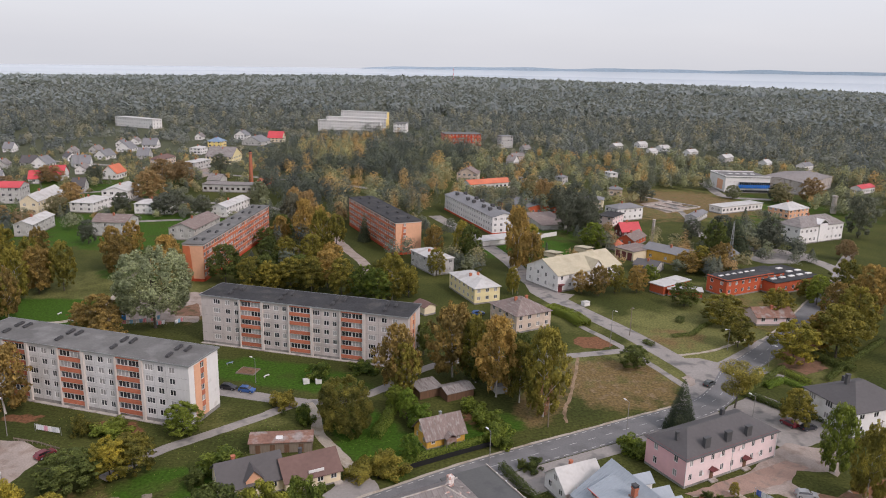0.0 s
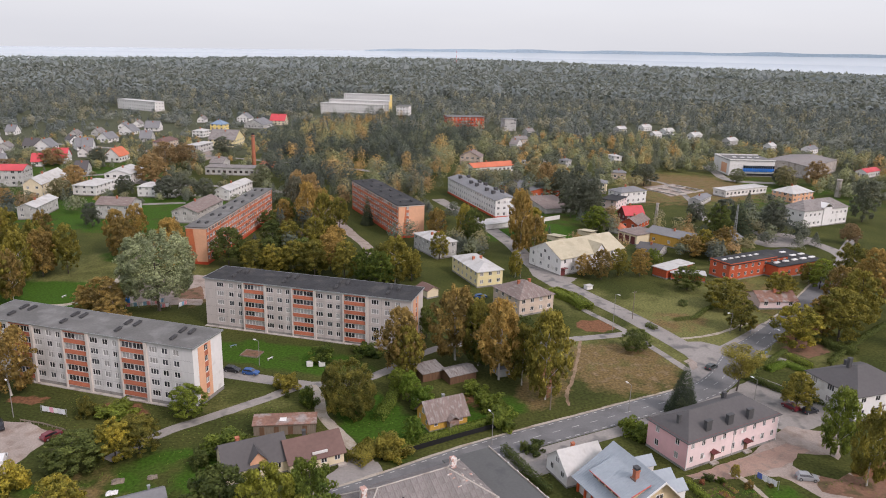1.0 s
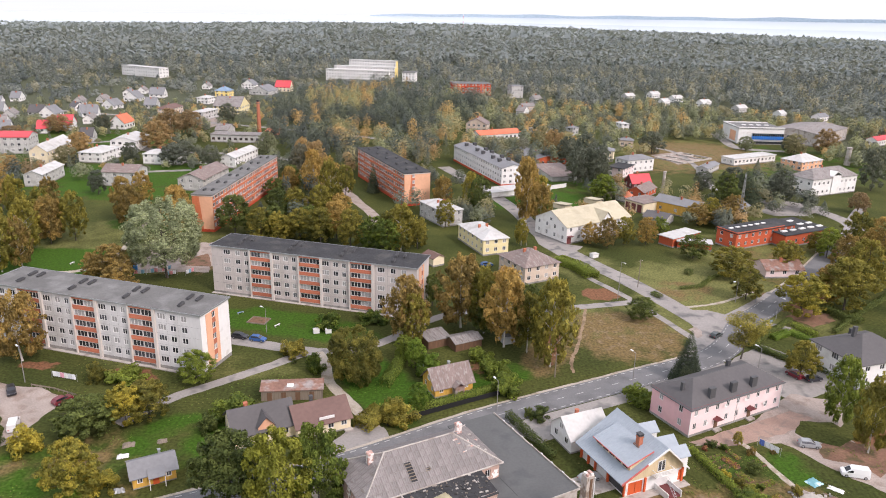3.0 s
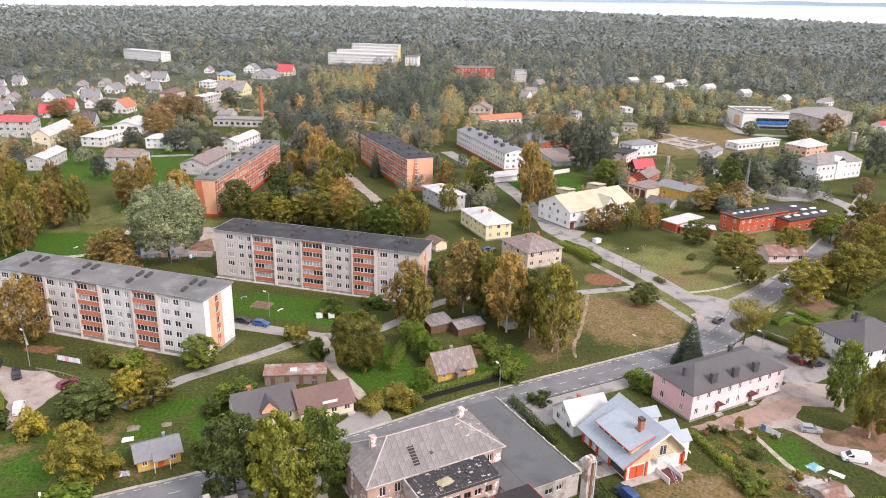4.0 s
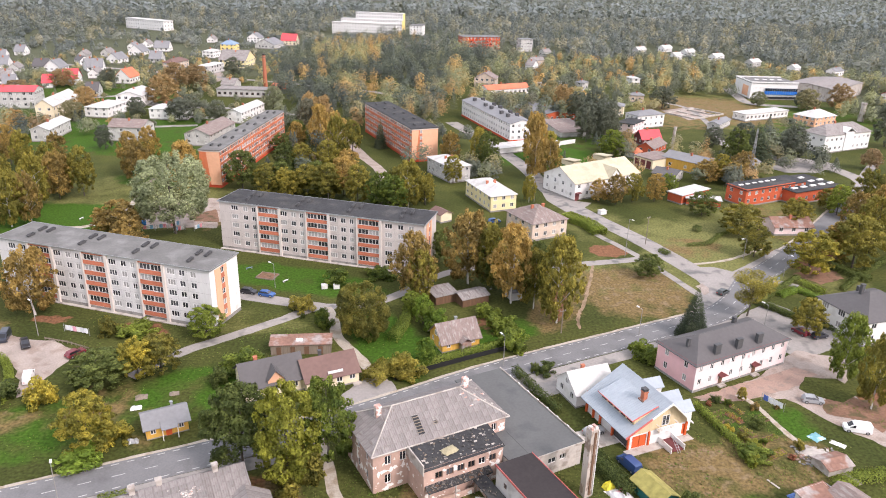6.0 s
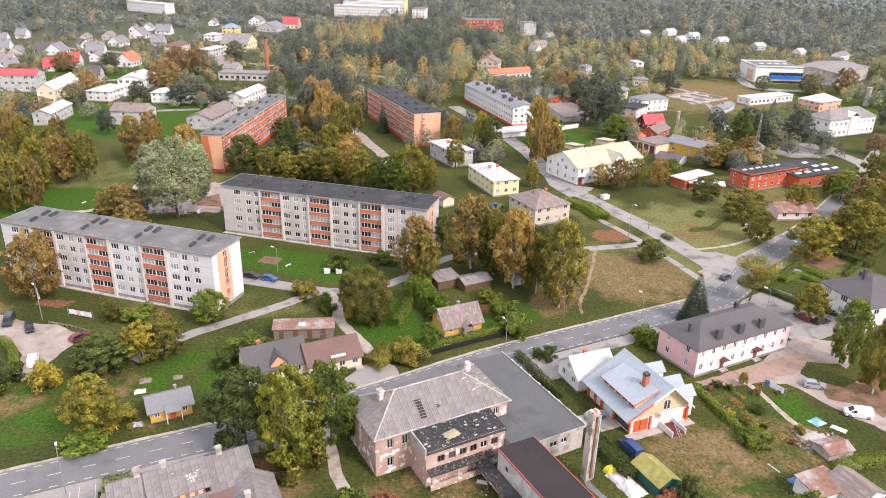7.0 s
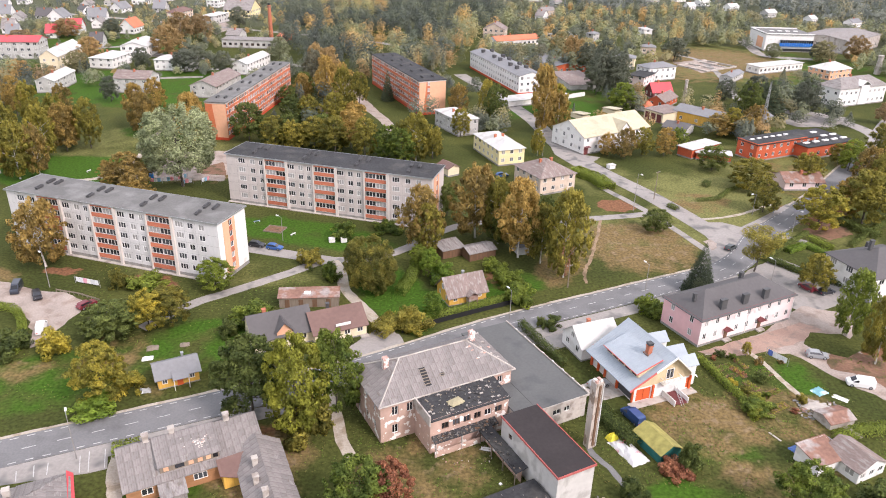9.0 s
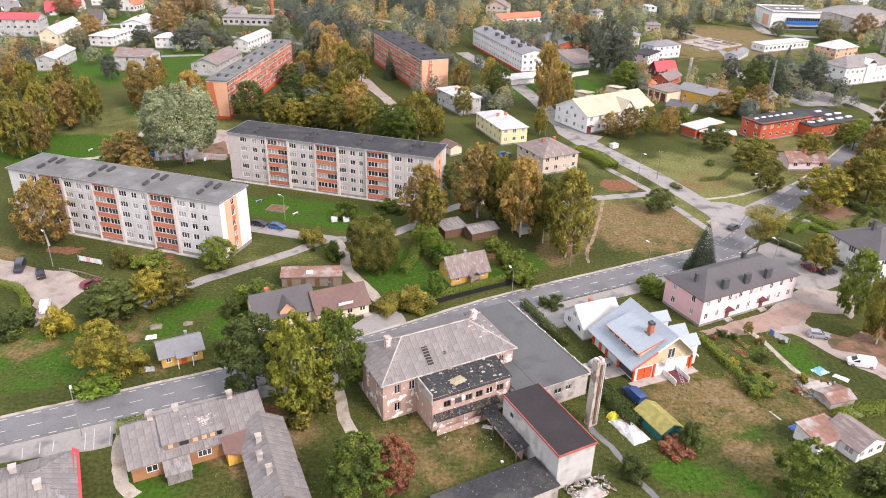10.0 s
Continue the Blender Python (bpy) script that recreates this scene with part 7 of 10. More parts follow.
for u in (1.4, 1.9):
    part("ladder_rail", Geo().tube((u, -0.3, 0), (u, 2.4, 2.6), 0.04, 0.04, 6), M["metal"], deck)
for k in range(7):
    part("rung", Geo().tube((1.4, 0.08 + 0.33 * k, 0.36 * k + 0.34), (1.9, 0.08 + 0.33 * k, 0.36 * k + 0.34), 0.025, 0.025, 6), M["metal"], deck)
tagged(new("terrace", Geo().box(-0.2, 0.3, 0, 13.9, 1.99, 0.12).mesh("terrace", M["concrete"])), "pale concrete terrace along the house", "terrace", kind="structure").matrix_world = BLUE_AT(0, 0)
tagged(new("carport_floor", Geo().box(-5.0, 4.4, 0, 0.9, 9.8, 0.08).mesh("carport_floor", M["concrete"])), "pale concrete apron before the garage doors", "paving", kind="structure").matrix_world = BLUE_AT(0, 0)
wx, wy = (BLUE_AT(-0.6, 16.3).translation.x, BLUE_AT(-0.6, 16.3).translation.y)
house("house", "white gabled wing with a white sheet roof", wx, wy, 25, 8.5, 7.0, 3.2, "gable", 0.85, wall="white_wall", top="roof_white", ridge="x", left=(2, 1, 1.1, 1.3), front=(1, 1, 1.0, 1.2), chimneys=[(4.0, 4.6, 0.6, 0.6, 0.8)], gable_window=True, plinth=0.3)

# the ochre cottage behind its hedge
cot = house("house", "ochre wooden cottage with a weathered brownish sheet roof", -2.3, 135.9, 27, 9.0, 6.4, 2.6, "gable", 0.98, wall="ochre", top="slate_brown", ridge="x", front=(3, 1, 0.9, 1.1), left=(2, 1, 0.9, 1.1), over=0.5,
            chimneys=[(4.8, 3.6, 0.5, 0.5, 0.8)], ch="metal", gable_window=True, plinth=0.3)
part("porch_roof", Geo().slab([(3.8, -1.6, 2.3), (5.2, -1.6, 3.2), (5.2, 1.0, 3.2), (3.8, 0.2, 2.3)], 0.1).slab([(5.2, -1.6, 3.2), (6.6, -1.6, 2.3), (6.6, 0.2, 2.3), (5.2, 1.0, 3.2)], 0.1), M["slate_brown"], cot, "small gabled porch roof")
part("porch_wall", Geo().box(4.1, -1.4, 0, 6.3, -0.02, 2.3), M["rust"], cot)
# the two-part cottage by the lane
grey = house("house", "peach cottage with a dark grey sheet roof", -38.8, 114.6, 28, 11.6, 8.6, 3.0, "gable", 0.75, wall="cream", top="roof_dark", ridge="x", front=(3, 1, 1.1, 1.2), left=(2, 1, 1.0, 1.2), chimneys=[(3.5, 6.0, 0.7, 0.7, 1.0)], plinth=0.3, gable_window=True)
part("dormer", Geo().slab([(4.2, -0.3, 3.6), (6.0, -0.3, 5.6), (6.0, 3.4, 5.6), (4.2, 0.8, 3.6)], 0.1).slab([(6.0, -0.3, 5.6), (7.8, -0.3, 3.6), (7.8, 0.8, 3.6), (6.0, 3.4, 5.6)], 0.1), M["roof_dark"], grey, "gabled dormer roof")
part("dormer_front", Geo().face([(4.5, 0.05, 2.9), (7.5, 0.05, 2.9), (7.5, 0.05, 3.8), (6.0, 0.05, 5.4), (4.5, 0.05, 3.8)]), M["peach"], grey)
brown = house("house", "peach cottage with a dark brown sheet roof", -27.9, 118.4, 28, 10.6, 8.0, 2.8, "gable", 0.68, wall="cream", top="roof_brown", ridge="x", front=(4, 1, 1.2, 1.2), right=(2, 1, 1.1, 1.1), chimneys=[(4.5, 6.0, 0.6, 0.6, 1.3)], ch="vent", plinth=0.3)
part("roof_sign", Geo().box(4.4, 0.15, 3.2, 7.4, 0.3, 3.75), M["frame"], brown, "white sign board on the eave")
part("step", Geo().box(9.2, -1.0, 0, 10.8, -0.06, 0.35), M["concrete"], brown)
rs = house("shed", "long wooden shed with a rusty sheet roof", -38.5, 132.4, 8, 12.6, 3.6, 2.5, "mono", 0.12, wall="wood", top="rust", over=0.3, plinth=0, category="shed")
part("roof_patch", Geo().slab([(5.2, 1.0, 2.66), (6.6, 1.0, 2.66), (6.6, 2.2, 2.8), (5.2, 2.2, 2.8)], 0.02), M["frame"], rs, "pale sheet patch")
for k in range(4):
    part("door", Geo().box(1.2 + 2.9 * k, -0.06, 0.05, 2.2 + 2.9 * k, 0.02, 1.9), M["wood_brown"], rs)
hut = house("house", "small ochre hut with a grey sheet roof and orange door", -52.4, 102.2, 30, 7.0, 5.4, 2.5, "gable", 0.55, wall="ochre", top="roof_grey", ridge="x", front=(3, 1, 0.9, 1.0), over=0.5, chimneys=[(5.0, 4.0, 0.4, 0.4, 0.8)], ch="metal", plinth=0.2)
part("porch_roof", Geo().slab([(2.4, -1.5, 2.25), (5.2, -1.5, 2.25), (5.2, 0.6, 2.95), (2.4, 0.6, 2.95)], 0.1), M["roof_grey"], hut)
part("door", Geo().box(3.2, -0.12, 0.1, 4.2, -0.03, 2.0), M["orange_paint"], hut, "orange-red door")
for u in (2.5, 5.0):
    part("post", Geo().box(u, -1.45, 0, u + 0.12, -1.33, 2.2), M["frame"], hut)
house("house", "white two-storey house with a dark grey hipped roof", 91.9, 145.4, 20, 17.0, 14.2, 6.4, "hip", 0.5, wall="white_wall", top="roof_dark", front=(4, 2, 1.5, 1.3), left=(3, 2, 1.9, 1.5), chimneys=[(5.6, 8.0, 0.9, 0.7, 2.2), (9.5, 12.0, 0.9, 0.7, 1.2)], ch="vent")

# the old wooden house by the road, with its wing, and the red-ended house next to it
OLD_AT = at_local(-46.0, 75.2, 30)
old = thing("house", "old wooden house with a patched grey roof and long dormer", "house", OLD_AT(0, 0))
og = Geo()
wall_face(og, "front", 19.6, 9.6, 0, 3.0, [(2.0, 1.0, 3.6, 2.2), (9.2, 1.0, 11.2, 2.2)], 0, 0.15)
for side in ("left", "right", "back"):
    wall_face(og, side, 19.6, 9.6, 0, 3.0, [])
for q in (0.0, 19.6):
    og.face([(q, 0, 3.0), (q, 9.6, 3.0), (q, 6.0, 5.7)])
part("wall", og, mat("orange_brown_boards", (0.34, 0.17, 0.08), 0.85, 0.18, 1.0, 0.1, 0.2, 0.3, 10, stretch=(0.4, 4, 4)), old)
add_window(old, "front", 2.8, 1.0, 19.6, 9.6, 1.6, 1.2, 2)
add_window(old, "front", 10.2, 1.0, 19.6, 9.6, 2.0, 1.2, 3)
oroof = part("roof", Geo().slab([(-0.4, -0.5, 2.8), (20.0, -0.5, 2.8), (20.0, 6.0, 5.8), (-0.4, 6.0, 5.8)], 0.12).slab([(-0.4, 6.0, 5.8), (20.0, 6.0, 5.8), (20.0, 10.1, 2.9), (-0.4, 10.1, 2.9)], 0.12), M["slate"], old)
odorm = part("dormer", Geo().slab([(4.6, 0.4, 4.7), (13.6, 0.4, 4.7), (13.6, 6.0, 5.95), (4.6, 6.0, 5.95)], 0.12), M["slate"], oroof, "long shed dormer roof with fallen sheets")
part("dormer_front", Geo().box(4.9, 0.8, 3.2, 13.3, 0.95, 4.65), M["wood"], odorm)
for k, u in enumerate((5.4, 7.0, 8.9, 10.2, 11.4, 12.4)):
    part("window", Geo().box(u, 0.74, 3.6, u + (1.3 if k == 1 else 0.7), 0.8, 4.4), M["glass_dark"] if k in (1, 5) else M["peach"], odorm)
for u, v in ((3.9, 6.1), (7.6, 6.2), (15.6, 6.0)):
    part("chimney", Geo().box(u - 0.4, v - 0.4, 5.0, u + 0.4, v + 0.4, 7.0).box(u - 0.5, v - 0.5, 6.8, u + 0.5, v + 0.5, 6.95), M["concrete"], oroof, "pale rendered chimney")
    part("flashing", Geo().slab([(u - 0.6, v - 1.1, 5.30), (u + 0.6, v - 1.1, 5.30), (u + 0.6, v - 0.4, 5.63), (u - 0.6, v - 0.4, 5.63)], 0.02), M["dark_red"], oroof)
fal = random.Random(9)
for k in range(45):
    u, v = fal.gauss(11.0, 1.0), fal.gauss(3.0, 0.9)
    z = 4.7 + 1.25 * (v - 0.4) / 5.6
    if 4.8 < u < 13.4 and 0.6 < v < 5.8:
        s = fal.uniform(0.06, 0.2)
        part("sheet_fragment", Geo().box(u - s, v - s, z - 0.02, u + s, v + s * 0.6, z + 0.05), M["concrete"] if k % 3 else M["ruin_brick"], odorm)
part("back_band", Geo().slab([(3.0, 6.1, 5.74), (15.0, 6.1, 5.74), (15.0, 6.9, 5.17), (3.0, 6.9, 5.17)], 0.01), M["dark_red"], oroof, "dark red sheets behind the ridge")
part("lean_to", Geo().slab([(4.2, -3.0, 1.9), (8.0, -3.0, 1.9), (8.0, -0.3, 2.7), (4.2, -0.3, 2.7)], 0.1).box(4.4, -2.8, 0, 7.8, -0.02, 1.85), M["slate"], old)
part("entrance", Geo().slab([(12.6, -2.4, 2.4), (15.2, -4.0, 2.5), (17.2, 0.2, 3.6), (12.6, 0.2, 3.4)], 0.1), M["roof_brown"], old, "brown porch roof")
part("entrance_wall", Geo().box(13.0, -2.6, 0, 15.6, -0.02, 2.3), M["ochre"], old)
wing_house = house("house", "weathered wing with a grey sheet gabled roof", OLD_AT(14.6, -15.8).translation.x, OLD_AT(14.6, -15.8).translation.y, 26, 6.2, 17.5, 2.9, "gable", 0.62, wall="wood", top="slate", ridge="y", left=(4, 1, 1.0, 1.1),
      chimneys=[(1.5, 8.5, 0.8, 0.8, 1.3), (2.0, 12.0, 0.8, 0.8, 1.2), (2.2, 5.0, 0.8, 0.8, 1.2)], ch="concrete", plinth=0.2, over=0.5)
redh = house("house", "old house with a grey sheet roof and red end wall", -64.4, 60.4, 29, 16.0, 10.8, 3.2, "hip", 0.42, wall="grey_wall", top="slate", ridge="x", right=None, chimneys=[(9.0, 7.8, 0.9, 0.9, 1.2), (12.0, 3.4, 0.9, 0.9, 1.0)], ch="concrete", plinth=0.2)
part("end_wall", Geo().slab([(16.1, -0.4, 3.1), (16.9, -0.4, 2.6), (16.9, 11.4, 2.6), (16.1, 11.4, 3.4)], 0.12).box(16.02, 0.1, 0, 16.2, 10.7, 3.0), M["roof_red"], redh, "bright red end wall and eave")
part("skylight_roof", Geo().tube((2.0, 1.5, 4.0), (2.0, 6.5, 4.0), 1.6, 1.6, 14), M["roof_blue"], redh, "pale rounded roof light")

# sheds and garden buildings
teal = house("shed", "teal wooden shed with a mossy yellow roof", 32.3, 89.2, 28, 4.1, 6.4, 2.0, "gable", 0.55, wall="dark_red", top="roof_cream", ridge="y", over=0.25, plinth=0, category="shed")
for ob in teal.children:
    ob.data.materials[0] = mat("teal_boards", (0.015, 0.12, 0.11), 0.7, 0.15, 1.0) if ob.name.startswith("wall") else mat("mossy_yellow_roof", (0.27, 0.24, 0.07), 0.8, 0.25, 1.2, 0.15, 0.3)
house("shed", "whitewashed shed with a grey sheet roof edged dark red", 56.1, 87.9, 25, 5.8, 4.6, 2.3, "mono", 0.16, wall="white_wall", top="rust", over=0.25, plinth=0, category="shed")
house("shed", "white glazed garden house with a faded pink roof", 61.6, 86.8, 28, 6.2, 6.2, 2.3, "gable", 0.5, wall="white_wall", top="slate_brown", ridge="y", front=(3, 1, 1.1, 1.0), left=(2, 1, 1.6, 1.2), over=0.25, plinth=0, category="shed")
house("shed", "low shed with a rusty orange roof", 63.2, 99.6, 20, 5.2, 3.8, 1.3, "gable", 0.35, wall="concrete", top="rust", ridge="x", over=0.2, plinth=0, category="shed")
house("shed", "low garden shed with a bleached board roof", -4.6, 159.2, 30, 6.0, 5.0, 2.3, "mono", 0.1, wall="wood_brown", top="slate", over=0.3, plinth=0, category="shed")
house("shed", "low garden shed with a bleached board roof", 2.0, 158.4, 30, 7.4, 5.0, 2.2, "gable", 0.3, wall="wood_brown", top="slate", over=0.3, plinth=0, category="shed")
house("shed", "small grey sheet-roofed shed under the birches", 14.0, 163.2, 20, 4.5, 4.0, 2.4, "gable", 0.5, wall="grey_wall", top="roof_grey", over=0.25, plinth=0, category="shed")
house("kiosk", "small white transformer kiosk on the lawn", 48.6, 233.0, 30, 2.4, 1.8, 1.5, "hip", 0.3, wall="white_wall", top="roof_white", over=0.15, plinth=0.1, category="kiosk")
house("shed", "small grey shed at the edge of the yard", 77.5, 98.0, 28, 4.0, 4.0, 2.3, "gable", 0.4, wall="rust", top="roof_grey", over=0.2, plinth=0, category="shed")


# ---- trees ----
def leaf_cloud(rnd, lobes, n, size, flat=0.55, droop=0.0):
    """Many small leaf clumps spread through the lobes (x, y, z, rx, ry, rz), thickest near their skin."""
    vol = np.array([q[3] * q[4] * q[5] for q in lobes]) ** (2 / 3)
    pick = rnd.choice(len(lobes), n, p=vol / vol.sum())
    lo = np.array(lobes)[pick]
    d = rnd.normal(size=(n, 3))
    d /= np.linalg.norm(d, axis=1)[:, None]
    r = rnd.uniform(0.35, 1.0, n) ** 0.4 * rnd.uniform(0.9, 1.1, n)
    c = lo[:, :3] + d * r[:, None] * lo[:, 3:]
    nrm = d * 0.9 + rnd.normal(size=(n, 3)) * 0.4 + np.array([0, 0, 0.4])
    nrm /= np.linalg.norm(nrm, axis=1)[:, None]
    soft = d * 0.5 + (c - np.array([0, 0, 0.45])) * 1.1 + rnd.normal(size=(n, 3)) * 0.45 + np.array([0, 0, 0.2])
    soft /= np.linalg.norm(soft, axis=1)[:, None]
    nrm *= np.where((nrm * soft).sum(1) < 0, -1, 1)[:, None]
    t = np.cross(nrm, rnd.normal(size=(n, 3)))
    t /= np.linalg.norm(t, axis=1)[:, None]
    b = np.cross(nrm, t)
    s = (size * rnd.uniform(0.5, 1.5, n))[:, None]
    b[:, 2] -= droop
    p = np.stack([c - t * s - b * s * 0.6, c + t * s - b * s * 0.6, c + b * s * 1.2], 1)
    return p.reshape(-1, 3), soft


def cloud_mesh(name, verts, soft, materials, slots=None):
    """A mesh of loose triangles that are shaded like the rounded crown on which they sit."""
    nf = len(verts) // 3
    me = bpy.data.meshes.new(name)
    me.vertices.add(3 * nf)
    me.vertices.foreach_set("co", verts.reshape(-1).astype(np.float32))
    me.loops.add(3 * nf)
    me.loops.foreach_set("vertex_index", np.arange(3 * nf, dtype=np.int32))
    me.polygons.add(nf)
    me.polygons.foreach_set("loop_start", np.arange(0, 3 * nf, 3, dtype=np.int32))
    for m in materials:
        me.materials.append(m)
    if slots is not None:
        me.polygons.foreach_set("material_index", slots.astype(np.int32))
    me.update(calc_edges=True)
    if soft is not None:
        me.normals_split_custom_set(np.repeat(soft, 3, axis=0).astype(np.float32))
    return me


def crown_lobes(rnd, shape):
    """Lobes of a crown that is 1 wide and reaches from 0 to 1 in height."""
    out = []
    if shape == "broad":
        for k in range(120):
            z = rnd.uniform(0.12, 0.94)
            reach = 0.41 * math.sin(math.pi * min(1, (z + 0.04) / 1.02)) ** 0.6
            w = rnd.uniform(0, 6.283)
            q = reach * rnd.uniform(0.45, 1.0) ** 0.6
            out.append((q * math.cos(w), q * math.sin(w), z, *(rnd.uniform(0.03, 0.085, 2)), rnd.uniform(0.025, 0.06)))
        out.append((0, 0, 0.5, 0.24, 0.24, 0.28))
    elif shape == "tall":
        for k in range(130):
            z = rnd.uniform(0.10, 0.96)
            reach = 0.40 * math.sin(math.pi * min(1, (z + 0.08) / 1.12)) ** 0.8
            w = rnd.uniform(0, 6.283)
            q = reach * rnd.uniform(0.3, 1.0) ** 0.7
            out.append((q * math.cos(w), q * math.sin(w), z, *(rnd.uniform(0.03, 0.08, 2)), rnd.uniform(0.03, 0.085)))
        out.append((0, 0, 0.5, 0.17, 0.17, 0.32))
    elif shape == "round":
        for k in range(150):
            z = rnd.uniform(0.08, 0.88)
            reach = 0.43 * math.sqrt(max(0.05, 1 - ((z - 0.45) / 0.55) ** 2)) * rnd.uniform(0.85, 1.0)
            w = rnd.uniform(0, 6.283)
            out.append((reach * math.cos(w), reach * math.sin(w), z, *(rnd.uniform(0.04, 0.08, 2)), rnd.uniform(0.05, 0.10)))
        out.append((0, 0, 0.46, 0.38, 0.38, 0.42))
    elif shape == "bush":
        for k in range(34):
            w, q = rnd.uniform(0, 6.283), rnd.uniform(0.03, 0.40)
            out.append((q * math.cos(w), q * math.sin(w), rnd.uniform(0.15, 0.82 - 0.6 * q), *(rnd.uniform(0.07, 0.15, 2)), rnd.uniform(0.08, 0.18)))
    elif shape == "vase":
        for k in range(18):
            z = rnd.uniform(0.3, 0.9)
            reach = 0.14 + 0.28 * (z - 0.2) / 0.7 if z < 0.75 else 0.36 * math.sqrt(max(0.05, (1 - z) / 0.25))
            w = rnd.uniform(0, 6.283)
            q = reach * rnd.uniform(0.45, 1.0)
            out.append((q * math.cos(w), q * math.sin(w), z, *(rnd.uniform(0.11, 0.17, 2)), rnd.uniform(0.08, 0.14)))
        out.append((0, 0, 0.62, 0.24, 0.24, 0.25))
    return out


def spruce_cloud(rnd, n, size):
    z = 1 - np.sqrt(rnd.uniform(0, 1, n)) * 0.96
    tier = 0.85 + 0.3 * np.abs(np.sin(z * 38))
    rad = 0.5 * (1 - z) ** 0.85 * tier * rnd.uniform(0.55, 1.0, n)
    w = rnd.uniform(0, 6.283, n)
    c = np.stack([rad * np.cos(w), rad * np.sin(w), z - 0.10 * rad], 1)
    out = np.stack([np.cos(w), np.sin(w), np.full(n, -0.45)], 1)
    side = np.stack([-np.sin(w), np.cos(w), rnd.uniform(-0.3, 0.3, n)], 1)
    s = (size * (0.45 + 0.8 * (1 - z)) * rnd.uniform(0.7, 1.3, n))[:, None]
    p = np.stack([c + side * s * 0.6, c + out * s * 1.3, c - side * s * 0.6], 1)
    return p.reshape(-1, 3), None


def trunk_geo(rnd, shape):
    """A tapered trunk with limbs, for a tree 1 high and 1 wide."""
    g = Geo()
    bend = [Vector((rnd.uniform(-0.015, 0.015) * k, rnd.uniform(-0.015, 0.015) * k, z)) for k, z in enumerate((-0.02, 0.15, 0.35, 0.6, 0.85))]
    rad = [0.018, 0.014, 0.011, 0.007, 0.003]
    for a, b, ra, rb in zip(bend, bend[1:], rad, rad[1:]):
        g.tube(a, b, ra, rb, 7, cap=False)
    if shape != "spruce":
        for k in range(7):
            z = rnd.uniform(0.2, 0.6)
            a = Vector((0, 0, z))
            w = k * 2.4 + rnd.uniform(-0.4, 0.4)
            b = a + Vector((0.26 * math.cos(w), 0.26 * math.sin(w), rnd.uniform(0.12, 0.26)))
            g.tube(a, b, 0.007, 0.002, 5, cap=False)
    return g


TREES, TREE_COUNT = {}, {}
SHAPES = {  # shape of crown, clumps, clump size as a share of the width, bark, bottom of the crown as a share of the height, word
    "broad": ("broad", 9000, 0.0175, "bark", 0.02, "broadleaf tree"), "birch": ("tall", 8500, 0.0175, "birch_bark", 0.04, "birch tree"),
    "round": ("round", 24000, 0.0135, "bark", 0.02, "round-headed tree"), "bush": ("bush", 3200, 0.030, "bark", 0.0, "bush"),
    "vase": ("vase", 7500, 0.013, "bark", 0.10, "wide-crowned tree"), "spruce": ("spruce", 9000, 0.034, "bark", 0.02, "spruce"),
}
TONES = {"lime": "yellow-green", "green": "green", "bright": "bright green", "olive": "olive-green", "ochre": "ochre autumn", "yellow": "yellowing", "dark": "dark green", "silver": "silvery", "grey": "grey-green",
         "spruce": "dark green", "rust": "rust-red"}


# copies of the leaf tones with painted haze, for crowns beyond 330 m
HAZED_TONES = {"lime": "hazed_olive", "green": "hazed_green", "bright": "hazed_green", "olive": "hazed_olive", "ochre": "hazed_ochre", "yellow": "hazed_ochre", "dark": "hazed_dark"}


def tree(kind, tone, x, y, h, w, foot=None):
    """One tree or bush, h high and w wide, of a shape and a colour."""
    shape, n, size, bark, low, word = SHAPES[kind]
    low = low if foot is None else foot
    count = TREE_COUNT[kind] = TREE_COUNT.get(kind, 0) + 1
    variant = count % 3
    away = math.hypot(x, y)
    level = 0 if away < 150 else 1 if away < 200 else 2 if away < 330 else 3
    more, less = ((1.7, 0.68), (1.4, 0.72), (1.25, 0.74), (0.9, 0.86))[level]
    if kind == "spruce":
        more, less = min(more, 2.0), max(less, 0.7)
    n, size = int(n * more), size * less
    key = (kind, tone, variant, level, low)
    if key not in TREES:
        rnd = np.random.RandomState(variant * 17 + len(kind))
        if kind == "spruce":
            v, f = spruce_cloud(rnd, n, size)
        else:
            v, f = leaf_cloud(rnd, crown_lobes(rnd, shape), n, size, droop=0.5 if kind == "birch" else 0.0)
        if kind == "bush":
            v[:, 2] = v[:, 2] * 1.1 - 0.09
        if low:
            v[:, 2] = low + v[:, 2] * (1 - low)
        TREES[key] = (trunk_geo(np.random.RandomState(variant), kind).mesh("trunk", M[bark], True), cloud_mesh("crown", v, f, [L[HAZED_TONES.get(tone, tone) if level == 3 else tone]]))
    rr = random.Random(int(x * 31 + y * 17))
    name = "bush" if kind == "bush" else "spruce" if kind == "spruce" else "tree"
    ob = thing(name, (TONES[tone] + " " + word + (" with drooping foliage" if kind == "birch" else " in leaf")).replace("dark green spruce in leaf", "dark green spruce with dense needles"),
               "bush" if kind == "bush" else "tree", pose(x, y, 0, 0, 0, rr.uniform(0, 360)) @ Matrix.Diagonal((w, w * rr.uniform(0.88, 1.0), h, 1)), "trees and bushes")
    if kind != "bush":
        part("trunk", TREES[key][0], None, ob)
    part("crown", TREES[key][1], None, ob)
    return ob


